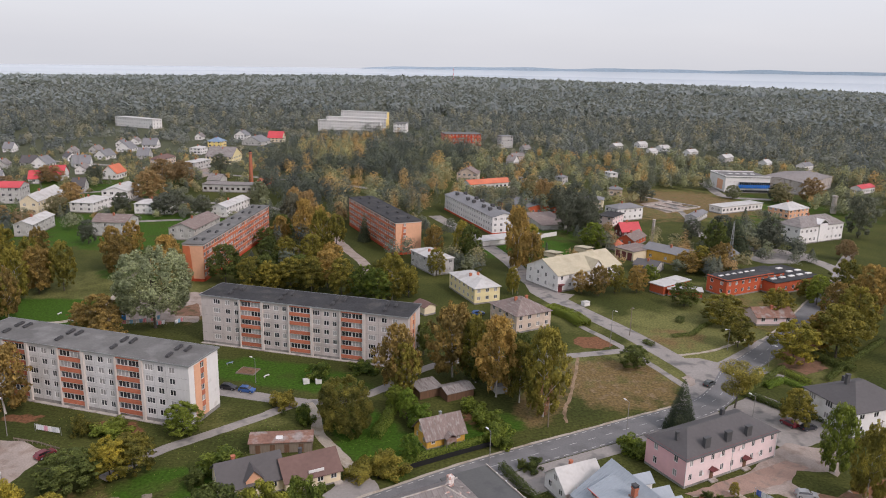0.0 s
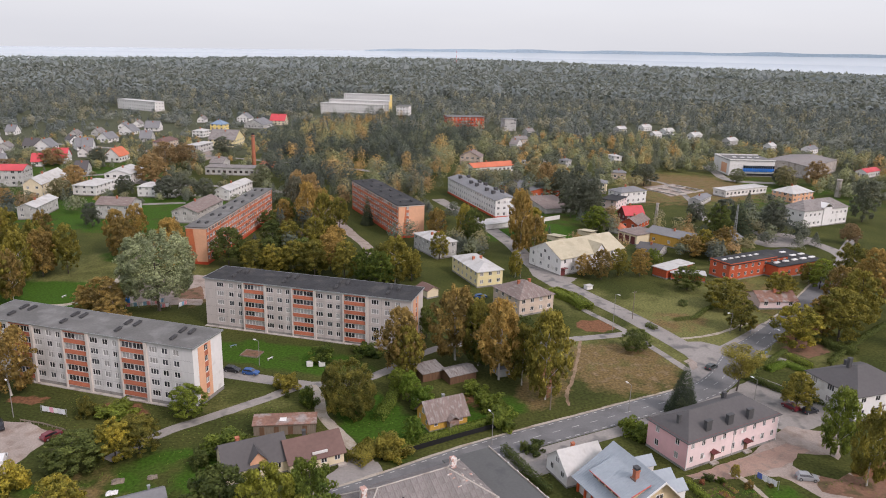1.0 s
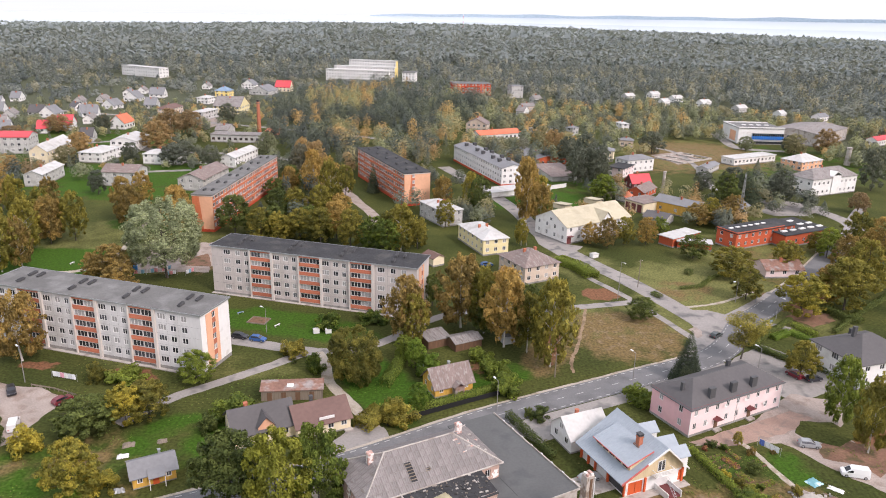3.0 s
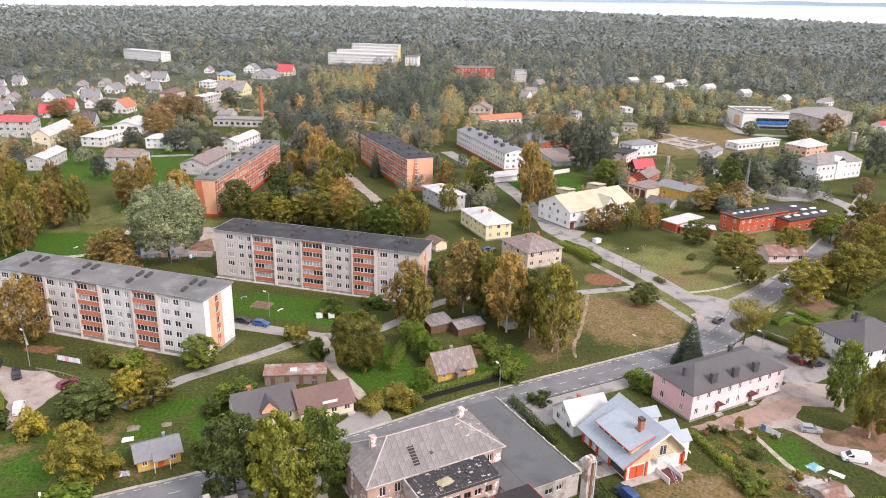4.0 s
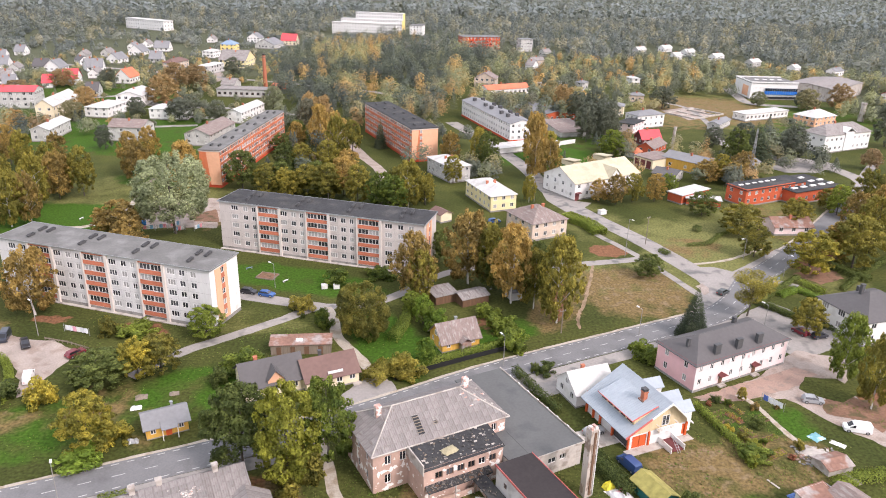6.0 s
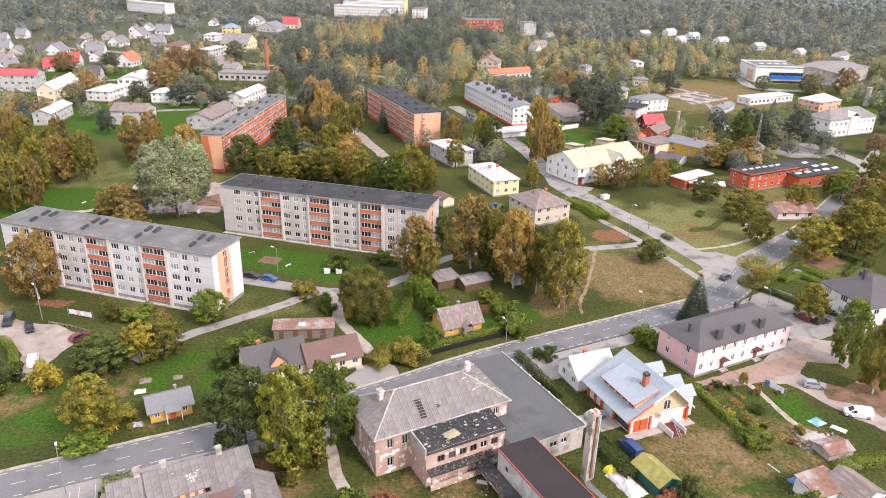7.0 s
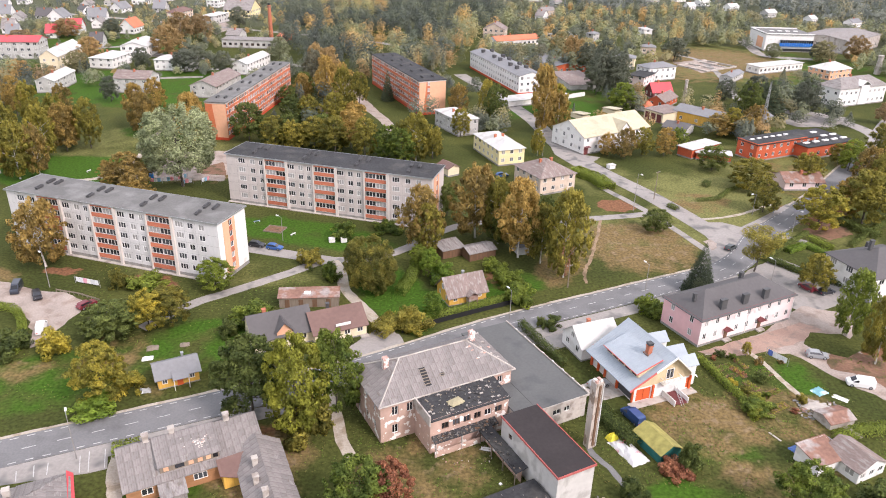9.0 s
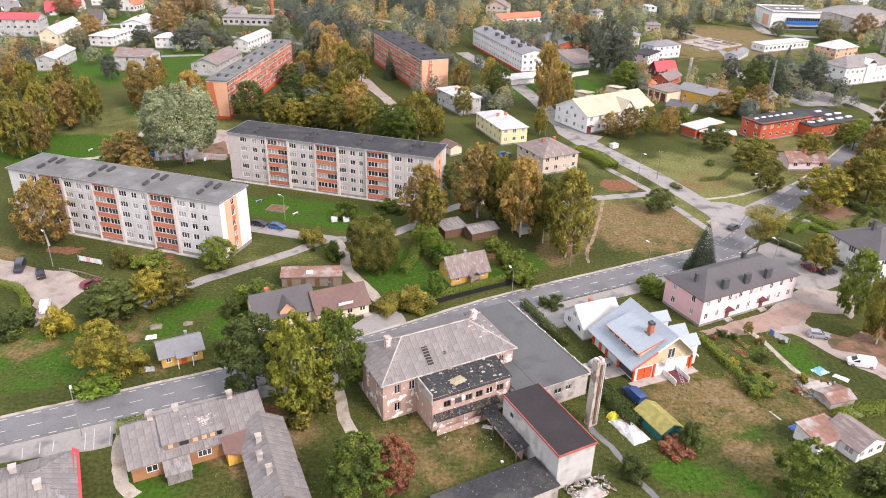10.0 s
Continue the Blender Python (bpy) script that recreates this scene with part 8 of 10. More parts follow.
# ---- single trees and bushes ----
tree('round', 'silver', -85.2, 202.5, 25.5, 24.7, 0.2)
tree('round', 'olive', -20.3, 142.9, 12.8, 14.5)
tree('birch', 'ochre', -97.1, 146.9, 17.2, 15.8)
tree('birch', 'ochre', -10.5, 164.6, 16.9, 15.0)
tree('birch', 'olive', -8.6, 161.4, 13.9, 10.9)
tree('birch', 'ochre', 3.3, 172.9, 20.5, 17.9)
tree('birch', 'ochre', 13.9, 162.0, 20.7, 16.1)
tree('birch', 'olive', 24.1, 152.2, 22.4, 14.5)
tree('birch', 'olive', 9.2, 169.9, 18.6, 13.8)
tree('birch', 'olive', 19.3, 159.3, 15.7, 11.2)
tree('spruce', 'spruce', 54.5, 147.9, 12.6, 7.3)
tree('vase', 'olive', 71.3, 159.5, 12.1, 13.0)
tree('broad', 'dark', 52.5, 181.8, 6.6, 10.6)
tree('broad', 'dark', -4.6, 187.1, 9.9, 7.4)
tree('broad', 'dark', 20.4, 169.2, 14.6, 10.7)
tree('broad', 'dark', 9.6, 170.3, 12.4, 10.7)
tree('bush', 'bright', -3.5, 145.5, 7.0, 8.2)
tree('bush', 'green', 11.2, 146.8, 5.6, 8.3)
tree('bush', 'dark', 26.6, 81.3, 4.6, 4.8)
tree('bush', 'dark', 61.6, 80.9, 6.4, 8.5)
tree('broad', 'dark', -34.1, 96.8, 15.5, 15.0)
tree('broad', 'lime', -25.7, 93.1, 18.8, 13.2)
tree('broad', 'green', -20.3, 98.3, 17.0, 11.6)
tree('bush', 'olive', -24.5, 92.6, 7.5, 10.3)
tree('broad', 'yellow', -61.2, 99.4, 11.3, 11.5)
tree('bush', 'yellow', -57.5, 101.4, 4.5, 7.0)
tree('bush', 'bright', -60.4, 95.6, 3.2, 10.3)
tree('broad', 'dark', -68.3, 118.2, 7.8, 14.9)
tree('broad', 'yellow', -62.2, 122.0, 9.2, 10.2)
tree('broad', 'olive', -58.7, 124.5, 8.7, 10.9)
tree('broad', 'green', -54.5, 139.5, 7.7, 10.2)
tree('bush', 'green', -69.6, 139.5, 4.0, 10.2)
tree('bush', 'olive', -76.4, 138.9, 5.3, 6.6)
tree('bush', 'yellow', -76.0, 111.2, 7.1, 7.8)
tree('bush', 'dark', -85.0, 111.8, 4.6, 9.4)
tree('bush', 'green', -42.7, 125.8, 5.8, 10.3)
tree('bush', 'dark', -45.7, 120.1, 5.0, 5.0)
tree('bush', 'olive', -36.2, 154.1, 5.1, 7.3)
tree('bush', 'green', -29.7, 146.4, 5.4, 5.6)
tree('bush', 'green', -30.5, 169.5, 5.4, 8.7)
tree('bush', 'green', -20.1, 175.3, 2.7, 9.6)
tree('broad', 'bright', -5.6, 131.3, 6.2, 5.9)
tree('bush', 'olive', -9.4, 126.4, 5.8, 8.7)
tree('bush', 'green', 12.7, 139.0, 6.1, 9.3)
tree('broad', 'bright', -7.2, 149.3, 7.8, 5.8)
tree('bush', 'green', 8.1, 153.7, 4.3, 7.2)
tree('broad', 'green', -10.2, 153.5, 6.5, 6.0)
tree('broad', 'dark', -35.3, 149.7, 1.4, 1.5)
tree('bush', 'dark', 19.3, 128.8, 3.5, 5.1)
tree('bush', 'green', 41.1, 138.5, 4.2, 8.2)
tree('bush', 'dark', 17.0, 129.8, 2.6, 2.5)
tree('bush', 'green', 42.3, 135.4, 3.9, 6.1)
tree('broad', 'green', -13.0, 74.5, 11.2, 12.2)
tree('broad', 'rust', -8.7, 76.1, 10.2, 8.0)
tree('broad', 'green', 50.2, 79.0, 10.5, 11.6)
tree('bush', 'dark', 36.8, 88.1, 6.2, 5.1)
tree('bush', 'rust', 34.3, 87.2, 2.6, 6.1)
tree('birch', 'green', 80.5, 131.0, 15.5, 10.0)
tree('birch', 'olive', 81.2, 120.6, 17.0, 9.5)
tree('broad', 'olive', 81.4, 150.3, 9.6, 9.7)
tree('bush', 'green', 52.6, 104.1, 2.7, 7.0)
tree('broad', 'olive', 89.8, 218.2, 10.5, 17.2)
tree('broad', 'yellow', 98.3, 187.9, 13.1, 17.6)
tree('broad', 'dark', 83.6, 236.5, 8.8, 12.5)
tree('broad', 'olive', 87.5, 199.2, 10.6, 12.0)
tree('broad', 'olive', 110.4, 225.7, 11.0, 13.0)
tree('broad', 'olive', 113.3, 193.4, 16.2, 20.2)
tree('broad', 'ochre', 111.3, 199.5, 12.0, 12.0)
tree('broad', 'olive', 125.9, 207.7, 17.8, 16.2)
tree('birch', 'olive', 131.2, 248.1, 7.6, 10.3)
tree('broad', 'ochre', -98.3, 195.2, 12.7, 16.0)
tree('broad', 'ochre', -91.3, 184.8, 11.1, 13.3)
tree('broad', 'ochre', -104.1, 196.9, 10.0, 10.2)
tree('birch', 'olive', -136.0, 203.3, 18.3, 16.1)
tree('birch', 'ochre', -131.5, 206.3, 16.8, 10.2)
tree('broad', 'olive', -129.8, 235.7, 18.1, 12.0)
tree('broad', 'olive', -143.3, 240.7, 18.0, 11.6)
tree('broad', 'ochre', -137.9, 238.0, 15.1, 9.8)
tree('birch', 'ochre', -144.7, 207.5, 15.2, 9.0)
tree('broad', 'dark', -78.2, 248.9, 14.8, 17.0)
tree('broad', 'dark', -63.2, 246.0, 12.2, 11.5)
tree('broad', 'ochre', -118.8, 254.5, 16.3, 13.3)
tree('broad', 'ochre', -96.8, 243.1, 19.2, 14.0)
tree('broad', 'olive', -53.9, 245.1, 11.8, 13.6)
tree('broad', 'olive', -46.0, 246.1, 11.8, 13.6)
tree('broad', 'ochre', -41.1, 246.7, 14.7, 13.4)
tree('broad', 'olive', -34.8, 237.7, 14.3, 13.1)
tree('broad', 'green', -26.7, 235.6, 12.4, 12.9)
tree('birch', 'olive', -17.0, 234.9, 16.9, 15.0)
tree('birch', 'olive', -11.7, 243.7, 8.8, 8.9)
tree('broad', 'dark', -52.2, 252.1, 11.0, 11.6)
tree('broad', 'olive', -58.6, 247.9, 8.0, 9.2)
tree('broad', 'olive', -21.5, 242.5, 12.6, 11.0)
tree('spruce', 'spruce', -35.9, 318.6, 13.9, 6.6)
tree('birch', 'ochre', -63.4, 330.8, 20.8, 15.2)
tree('birch', 'olive', -72.1, 335.2, 18.6, 15.5)
tree('birch', 'ochre', -55.6, 315.7, 16.6, 14.3)
tree('broad', 'olive', -46.8, 306.9, 15.1, 11.1)
tree('broad', 'dark', -76.5, 302.6, 9.3, 12.5)
tree('birch', 'ochre', -71.6, 308.3, 12.9, 11.3)
tree('broad', 'dark', 11.1, 283.2, 17.3, 12.9)
tree('birch', 'ochre', 29.4, 273.6, 26.8, 12.4)
tree('birch', 'ochre', 35.3, 278.3, 15.9, 12.6)
tree('birch', 'olive', 25.1, 244.9, 10.2, 6.7)
tree('broad', 'green', 66.9, 313.2, 12.8, 15.7)
tree('broad', 'ochre', 50.2, 247.9, 8.8, 9.1)
tree('broad', 'ochre', 55.8, 245.4, 11.6, 10.2)
tree('broad', 'olive', 62.5, 249.4, 10.7, 10.4)
tree('broad', 'ochre', 70.7, 250.4, 10.8, 9.4)
tree('broad', 'green', 78.4, 261.4, 8.1, 8.6)
tree('broad', 'dark', 126.8, 321.5, 16.4, 15.6)
tree('broad', 'dark', 148.3, 319.7, 16.2, 15.9)
tree('broad', 'dark', 120.6, 341.4, 9.9, 12.8)
tree('broad', 'olive', -2.2, 265.7, 11.4, 9.6)
tree('broad', 'dark', 60.5, 343.7, 20.0, 14.4)
tree('broad', 'dark', 72.1, 357.3, 15.5, 15.0)
tree('broad', 'dark', -143.4, 362.0, 12.0, 17.5)
tree('broad', 'ochre', -168.2, 403.8, 17.4, 22.9)
tree('broad', 'green', 185.4, 458.3, 9.5, 13.0)
tree('broad', 'dark', 120.6, 437.9, 13.8, 20.3)
tree('broad', 'ochre', 98.0, 278.5, 9.5, 13.2)
tree('broad', 'ochre', 108.2, 279.8, 8.5, 13.4)
tree('broad', 'olive', 104.9, 283.3, 10.7, 10.8)
tree('birch', 'olive', -138.8, 223.1, 18.3, 13.3)
tree('broad', 'ochre', -136.0, 231.4, 17.4, 11.9)
tree('birch', 'olive', -154.2, 227.6, 17.7, 13.9)
tree('broad', 'olive', -163.2, 258.1, 18.2, 11.7)
tree('broad', 'dark', -152.4, 299.8, 11.2, 9.4)
tree('birch', 'ochre', -125.5, 264.1, 16.6, 12.4)
tree('broad', 'ochre', -123.7, 277.8, 16.4, 10.8)
tree('birch', 'ochre', -104.6, 263.3, 14.3, 13.8)
tree('broad', 'ochre', -155.2, 267.2, 15.4, 10.9)
tree('broad', 'ochre', -177.5, 273.0, 16.3, 11.5)
tree('broad', 'olive', -67.3, 243.3, 12.0, 14.1)
tree('broad', 'olive', -60.9, 241.9, 11.2, 11.7)
tree('broad', 'olive', -45.7, 240.9, 13.3, 13.8)
tree('broad', 'green', -21.7, 230.7, 12.9, 13.1)
tree('broad', 'olive', -11.4, 238.0, 12.2, 9.1)
tree('birch', 'ochre', -73.4, 348.6, 19.4, 13.9)
tree('birch', 'ochre', -60.3, 304.4, 21.5, 14.5)
tree('birch', 'olive', -49.9, 286.6, 20.9, 13.7)
tree('broad', 'dark', -72.6, 315.4, 12.5, 12.1)
tree('broad', 'dark', -68.3, 273.2, 12.1, 12.1)
tree('broad', 'ochre', -44.1, 276.0, 10.0, 12.5)
tree('broad', 'olive', -51.8, 275.1, 13.3, 13.8)
tree('broad', 'olive', -62.6, 278.1, 11.2, 12.8)
tree('birch', 'ochre', 31.9, 306.0, 20.8, 14.3)
tree('birch', 'olive', 37.3, 297.1, 14.6, 11.2)
tree('birch', 'olive', 7.5, 290.8, 16.9, 10.9)
tree('birch', 'ochre', -3.9, 294.0, 14.0, 11.8)
tree('broad', 'dark', 69.6, 343.3, 22.9, 16.8)
tree('broad', 'dark', 67.0, 364.5, 23.6, 16.7)
tree('broad', 'dark', 62.4, 392.5, 17.0, 16.3)
tree('broad', 'ochre', 55.5, 399.3, 19.6, 15.0)
tree('broad', 'olive', 51.9, 424.0, 17.6, 16.0)
tree('broad', 'dark', 118.0, 304.0, 17.2, 15.3)
tree('spruce', 'spruce', 129.8, 315.0, 17.7, 18.0)
tree('broad', 'ochre', 114.4, 285.8, 11.9, 13.2)
tree('broad', 'dark', 212.2, 455.4, 11.5, 15.0)
tree('broad', 'olive', 209.5, 443.7, 14.1, 18.3)
tree('broad', 'ochre', 232.9, 453.0, 16.7, 19.0)
tree('broad', 'ochre', 176.5, 306.5, 9.5, 11.5)
tree('broad', 'dark', 207.2, 352.0, 22.4, 18.4)
tree('broad', 'olive', 141.8, 242.2, 17.3, 15.5)
tree('broad', 'ochre', 143.4, 230.6, 18.4, 16.0)
tree('broad', 'green', 131.5, 241.2, 11.6, 11.2)
tree('broad', 'ochre', 125.9, 218.3, 15.9, 13.1)
tree('broad', 'dark', -122.7, 357.7, 12.5, 13.3)
tree('broad', 'dark', -142.3, 372.2, 12.3, 18.4)
tree('birch', 'ochre', -175.4, 443.9, 18.4, 21.3)
tree('broad', 'ochre', -167.4, 456.3, 17.1, 19.9)
tree('broad', 'dark', -166.4, 365.5, 11.3, 12.4)
tree('broad', 'ochre', -198.1, 375.9, 14.4, 15.9)
tree('broad', 'olive', -194.4, 354.1, 11.0, 15.1)
tree('broad', 'ochre', -254.5, 409.9, 10.9, 21.5)
tree('broad', 'ochre', -250.4, 452.2, 11.9, 21.1)
tree('broad', 'dark', -223.9, 457.1, 12.0, 15.1)
tree('broad', 'dark', -159.2, 507.2, 15.1, 15.8)
tree('broad', 'green', -102.2, 391.0, 15.0, 15.1)
tree('broad', 'ochre', -214.7, 337.5, 9.2, 15.0)


# ---- vehicles ----
def paint(name, col):
    m = mat(name, col, 0.35, 0.03, 1.0, 0.03, 0.2)
    m.node_tree.nodes["Principled BSDF"].inputs["Coat Weight"].default_value = 0.6
    return m


TYRE = Geo().tube((0, -0.11, 0), (0, 0.11, 0), 0.32, 0.32, 14).mesh("wheel", M["black"], False)
RIM = Geo().tube((0, -0.12, 0), (0, 0.12, 0), 0.19, 0.19, 10).mesh("rim", M["metal"])


def loft(g, rows, slot=0):
    """Closes a skin round cross-sections (x, half width below, half width above, z below, z above)."""
    rings = [[(x, -a, z0), (x, -b, z1), (x, b, z1), (x, a, z0)] for x, a, b, z0, z1 in rows]
    for p, q in zip(rings, rings[1:]):
        for k in range(4):
            g.face([p[k], q[k], q[(k + 1) % 4], p[(k + 1) % 4]], slot)
    g.face(rings[0], slot)
    g.face(rings[-1][::-1], slot)
    return g


def car(label, col, x, y, ang, kind="hatchback"):
    name = "van" if kind == "van" else "car"
    ob = thing(name, label, name, pose(x, y, 0.03, 0, 0, ang), "parked vehicles")
    p = paint(label.split()[0] + "_car_paint", col)
    if kind == "van":
        ln, body = 4.7, [(-2.35, 0.82, 0.84, 0.3, 1.0), (-2.3, 0.88, 0.9, 0.22, 1.05), (2.0, 0.88, 0.9, 0.22, 1.05), (2.35, 0.76, 0.8, 0.3, 0.85)]
        cab = [(-2.3, 0.88, 0.70, 1.05, 1.78), (-2.1, 0.89, 0.76, 1.05, 1.9), (0.5, 0.89, 0.76, 1.05, 1.9), (0.9, 0.88, 0.70, 1.05, 1.75), (1.75, 0.82, 0.72, 1.0, 1.1)]
        glass = [(0.55, 0.905, 0.79, 1.12, 1.66), (1.55, 0.86, 0.79, 1.08, 1.16)]
    else:
        ln, body = 4.1, [(-2.05, 0.72, 0.74, 0.36, 0.78), (-1.95, 0.84, 0.85, 0.24, 0.92), (0.9, 0.84, 0.85, 0.22, 0.92), (1.85, 0.8, 0.8, 0.26, 0.78), (2.05, 0.68, 0.7, 0.36, 0.66)]
        cab = [(-1.95, 0.80, 0.62, 0.9, 1.0), (-1.55, 0.8, 0.62, 0.9, 1.42), (-0.2, 0.8, 0.64, 0.9, 1.48), (0.25, 0.8, 0.62, 0.9, 1.4), (1.05, 0.78, 0.66, 0.88, 0.95)]
        glass = [(-1.62, 0.80, 0.665, 0.98, 1.32), (-0.2, 0.805, 0.68, 0.98, 1.38), (0.3, 0.80, 0.67, 0.98, 1.30), (0.86, 0.79, 0.72, 0.95, 1.04)]
    part("body", loft(Geo(), body), p, ob)
    part("cabin", loft(Geo(), cab), p, ob)
    part("side_window", loft(Geo(), glass), M["glass_dark"], ob)
    part("windscreen", Geo().face([(0.98, -0.6, 0.99), (0.98, 0.6, 0.99), (0.36, 0.52, 1.36), (0.36, -0.52, 1.36)]) if kind != "van" else
         Geo().face([(1.72, -0.66, 1.13), (1.72, 0.66, 1.13), (0.96, 0.62, 1.72), (0.96, -0.62, 1.72)]), M["glass_dark"], ob)
    for u in (-ln / 2 + 0.75, ln / 2 - 0.78):
        for v in (-0.78, 0.78):
            w = part("wheel", TYRE, None, ob)
            w.matrix_local = pose(u, v, 0.32)
            part("rim", RIM, None, w)
    for v in (-0.58, 0.58):
        part("headlight", Geo().box(ln / 2 - 0.16, v - 0.16, 0.55, ln / 2 - 0.02, v + 0.16, 0.68), M["frame"], ob)
        part("tail_light", Geo().box(-ln / 2 - 0.01, v - 0.14, 0.62, -ln / 2 + 0.1, v + 0.14, 0.8), M["roof_red"], ob)
    return ob


car("blue hatchback parked on the lane", (0.03, 0.10, 0.30), -46.8, 161.2, -12)
car("black hatchback parked on the lane", (0.02, 0.02, 0.025), -51.6, 162.4, -12)
car("white panel van parked on gravel", (0.78, 0.78, 0.77), 74.6, 113.0, 168, "van")
car("silver estate car parked on gravel", (0.30, 0.31, 0.32), 70.6, 122.2, -8)
car("dark minibus at the edge of the car park", (0.03, 0.035, 0.05), -97.2, 135.2, -72, "van")
car("black hatchback parked in the car park", (0.02, 0.02, 0.025), -91.2, 132.6, -55)
car("red hatchback parked in the car park", (0.16, 0.02, 0.03), -78.8, 129.6, 60)
car("white panel van beside the bushes", (0.75, 0.75, 0.74), -83.1, 119.8, 113, "van")
car("white hatchback parked beside the garages", (0.40, 0.41, 0.42), 25.8, 109.2, 25)
car("dark red hatchback beside the white house", (0.18, 0.02, 0.03), 80.6, 151.2, 118)
car("black hatchback beside the white house", (0.02, 0.022, 0.03), 84.2, 149.4, 20)
car("dark grey car waiting at the junction", (0.05, 0.06, 0.06), 69.6, 172.0, 42)
car("blue car in a garden", (0.03, 0.10, 0.28), 12.0, 222.0, 20)
car("grey car in the far yard", (0.2, 0.2, 0.2), -60.5, 236.0, 30)
car("blue van beside the terrace", (0.03, 0.065, 0.18), 30.2, 100.2, 118, "van")


# ---- lamps, poles, fences, hedges ----
def street_lamp(x, y, h, ang, label="grey steel street lamp with a single head"):
    ob = thing("street_lamp", label, "street lamp", pose(x, y, 0, 0, 0, ang), "street lamps")
    part("pole", Geo().tube((0, 0, 0), (0, 0, h), 0.09, 0.05, 8), M["plinth"], ob)
    part("arm", Geo().tube((0, 0, h - 0.05), (1.3, 0, h + 0.12), 0.04, 0.035, 6), M["metal"], ob)
    part("lamp_head", Geo().box(1.0, -0.16, h + 0.02, 1.75, 0.16, h + 0.2), M["frame"], ob)
    return ob


for lx_, ly_, lh, la in ((-46.0, 166.3, 6.6, 150), (42.4, 147.4, 6.6, 120), (-58.0, 84.2, 8.4, 120), (-91.0, 137.2, 8.2, 140), (10.6, 131.6, 7.0, 120), (71.0, 149.0, 8.0, 120), (49.2, 196.1, 11.5, 300), (27.0, 245.0, 9.5, 210), (83.5, 196.5, 6.5, 200), (90.5, 185.0, 6.5, 300)):
    street_lamp(lx_, ly_, lh, la)


def pole_thing(x, y, h, label):
    ob = thing("utility_pole", label, "pole", pose(x, y, 0, 0, 0, 30))
    part("pole", Geo().tube((0, 0, 0), (0, 0, h), 0.13, 0.09, 8), M["wood"], ob)
    part("crossarm", Geo().box(-0.8, -0.05, h - 0.5, 0.8, 0.05, h - 0.38), M["wood"], ob)
    for u in (-0.7, 0, 0.7):
        part("insulator", Geo().tube((u, 0, h - 0.38), (u, 0, h - 0.2), 0.04, 0.03, 6), M["frame"], ob)


pole_thing(57.5, 206.5, 9.0, "grey wooden utility pole beside the road")
pole_thing(24.6, 147.2, 6.0, "short grey wooden utility pole by the road")
pole_thing(93.0, 138.0, 8.5, "wooden utility pole beside the white house")


def hedge(label, pts, h, w, tone, dens=60, size=0.22):
    """A clipped hedge: leaf clumps filling a wall of foliage along a line."""
    rnd = np.random.RandomState(int(abs(pts[0][0]) * 10) + len(pts))
    V, S = [], []
    for p, q in zip(pts, pts[1:]):
        a, b = np.array(p), np.array(q)
        ln = np.hypot(*(b - a))
        d = (b - a) / ln
        n = int(ln * dens * 3)
        s, t, z = rnd.uniform(0, ln, n), rnd.uniform(-1, 1, n), rnd.uniform(0, 1, n)
        face = rnd.choice(3, n)
        t = np.where(face == 0, np.sign(t), t)
        z = np.where(face == 1, rnd.uniform(0.85, 1.0, n), z)
        c = np.stack([a[0] + d[0] * s - d[1] * t * w / 2, a[1] + d[1] * s + d[0] * t * w / 2, 0.05 + z * h], 1) + rnd.normal(size=(n, 3)) * 0.09
        V.append(c)
        S.append(np.stack([-d[1] * t, d[0] * t, 0.4 + z], 1))
    c, soft = np.concatenate(V), np.concatenate(S)
    soft += rnd.normal(size=soft.shape) * 0.2
    soft /= np.linalg.norm(soft, axis=1)[:, None]
    n = len(c)
    nrm = rnd.normal(size=(n, 3)) * 0.6 + soft
    nrm /= np.linalg.norm(nrm, axis=1)[:, None]
    nrm *= np.where((nrm * soft).sum(1) < 0, -1, 1)[:, None]
    t = np.cross(nrm, rnd.normal(size=(n, 3)))
    t /= np.linalg.norm(t, axis=1)[:, None]
    b = np.cross(nrm, t)
    s = (size * 0.6 * rnd.uniform(0.6, 1.3, n))[:, None]
    v = np.stack([c - t * s - b * s * 0.6, c + t * s - b * s * 0.6, c + b * s * 1.2], 1).reshape(-1, 3)
    return tagged(new("hedge", cloud_mesh("hedge", v, soft, [L[tone]])), label, "hedge")


def fence(label, pts, h, key, gap=0.0, post_gap=2.5, slat=0.14):
    ob = thing("fence", label, "fence", pose(*pts[0], 0))
    x0, y0 = pts[0]
    for p, q in zip(pts, pts[1:]):
        a, b = Vector((p[0] - x0, p[1] - y0, 0)), Vector((q[0] - x0, q[1] - y0, 0))
        ang = math.degrees(math.atan2(b.y - a.y, b.x - a.x))
        ln = (b - a).length
        n = max(1, round(ln / post_gap))
        for k in range(n):
            m = pose(*(a.lerp(b, k / n)), 0, 0, ang)
            po = part("post", Geo().box(-0.05, -0.05, 0, 0.05, 0.05, h + 0.1), M[key], ob)
            po.matrix_local = m
            pa = part("panel", Geo().box(0.05, -0.02, 0.1 + gap, ln / n - 0.05, 0.02, h), M[key], ob)
            pa.matrix_local = m
    return ob


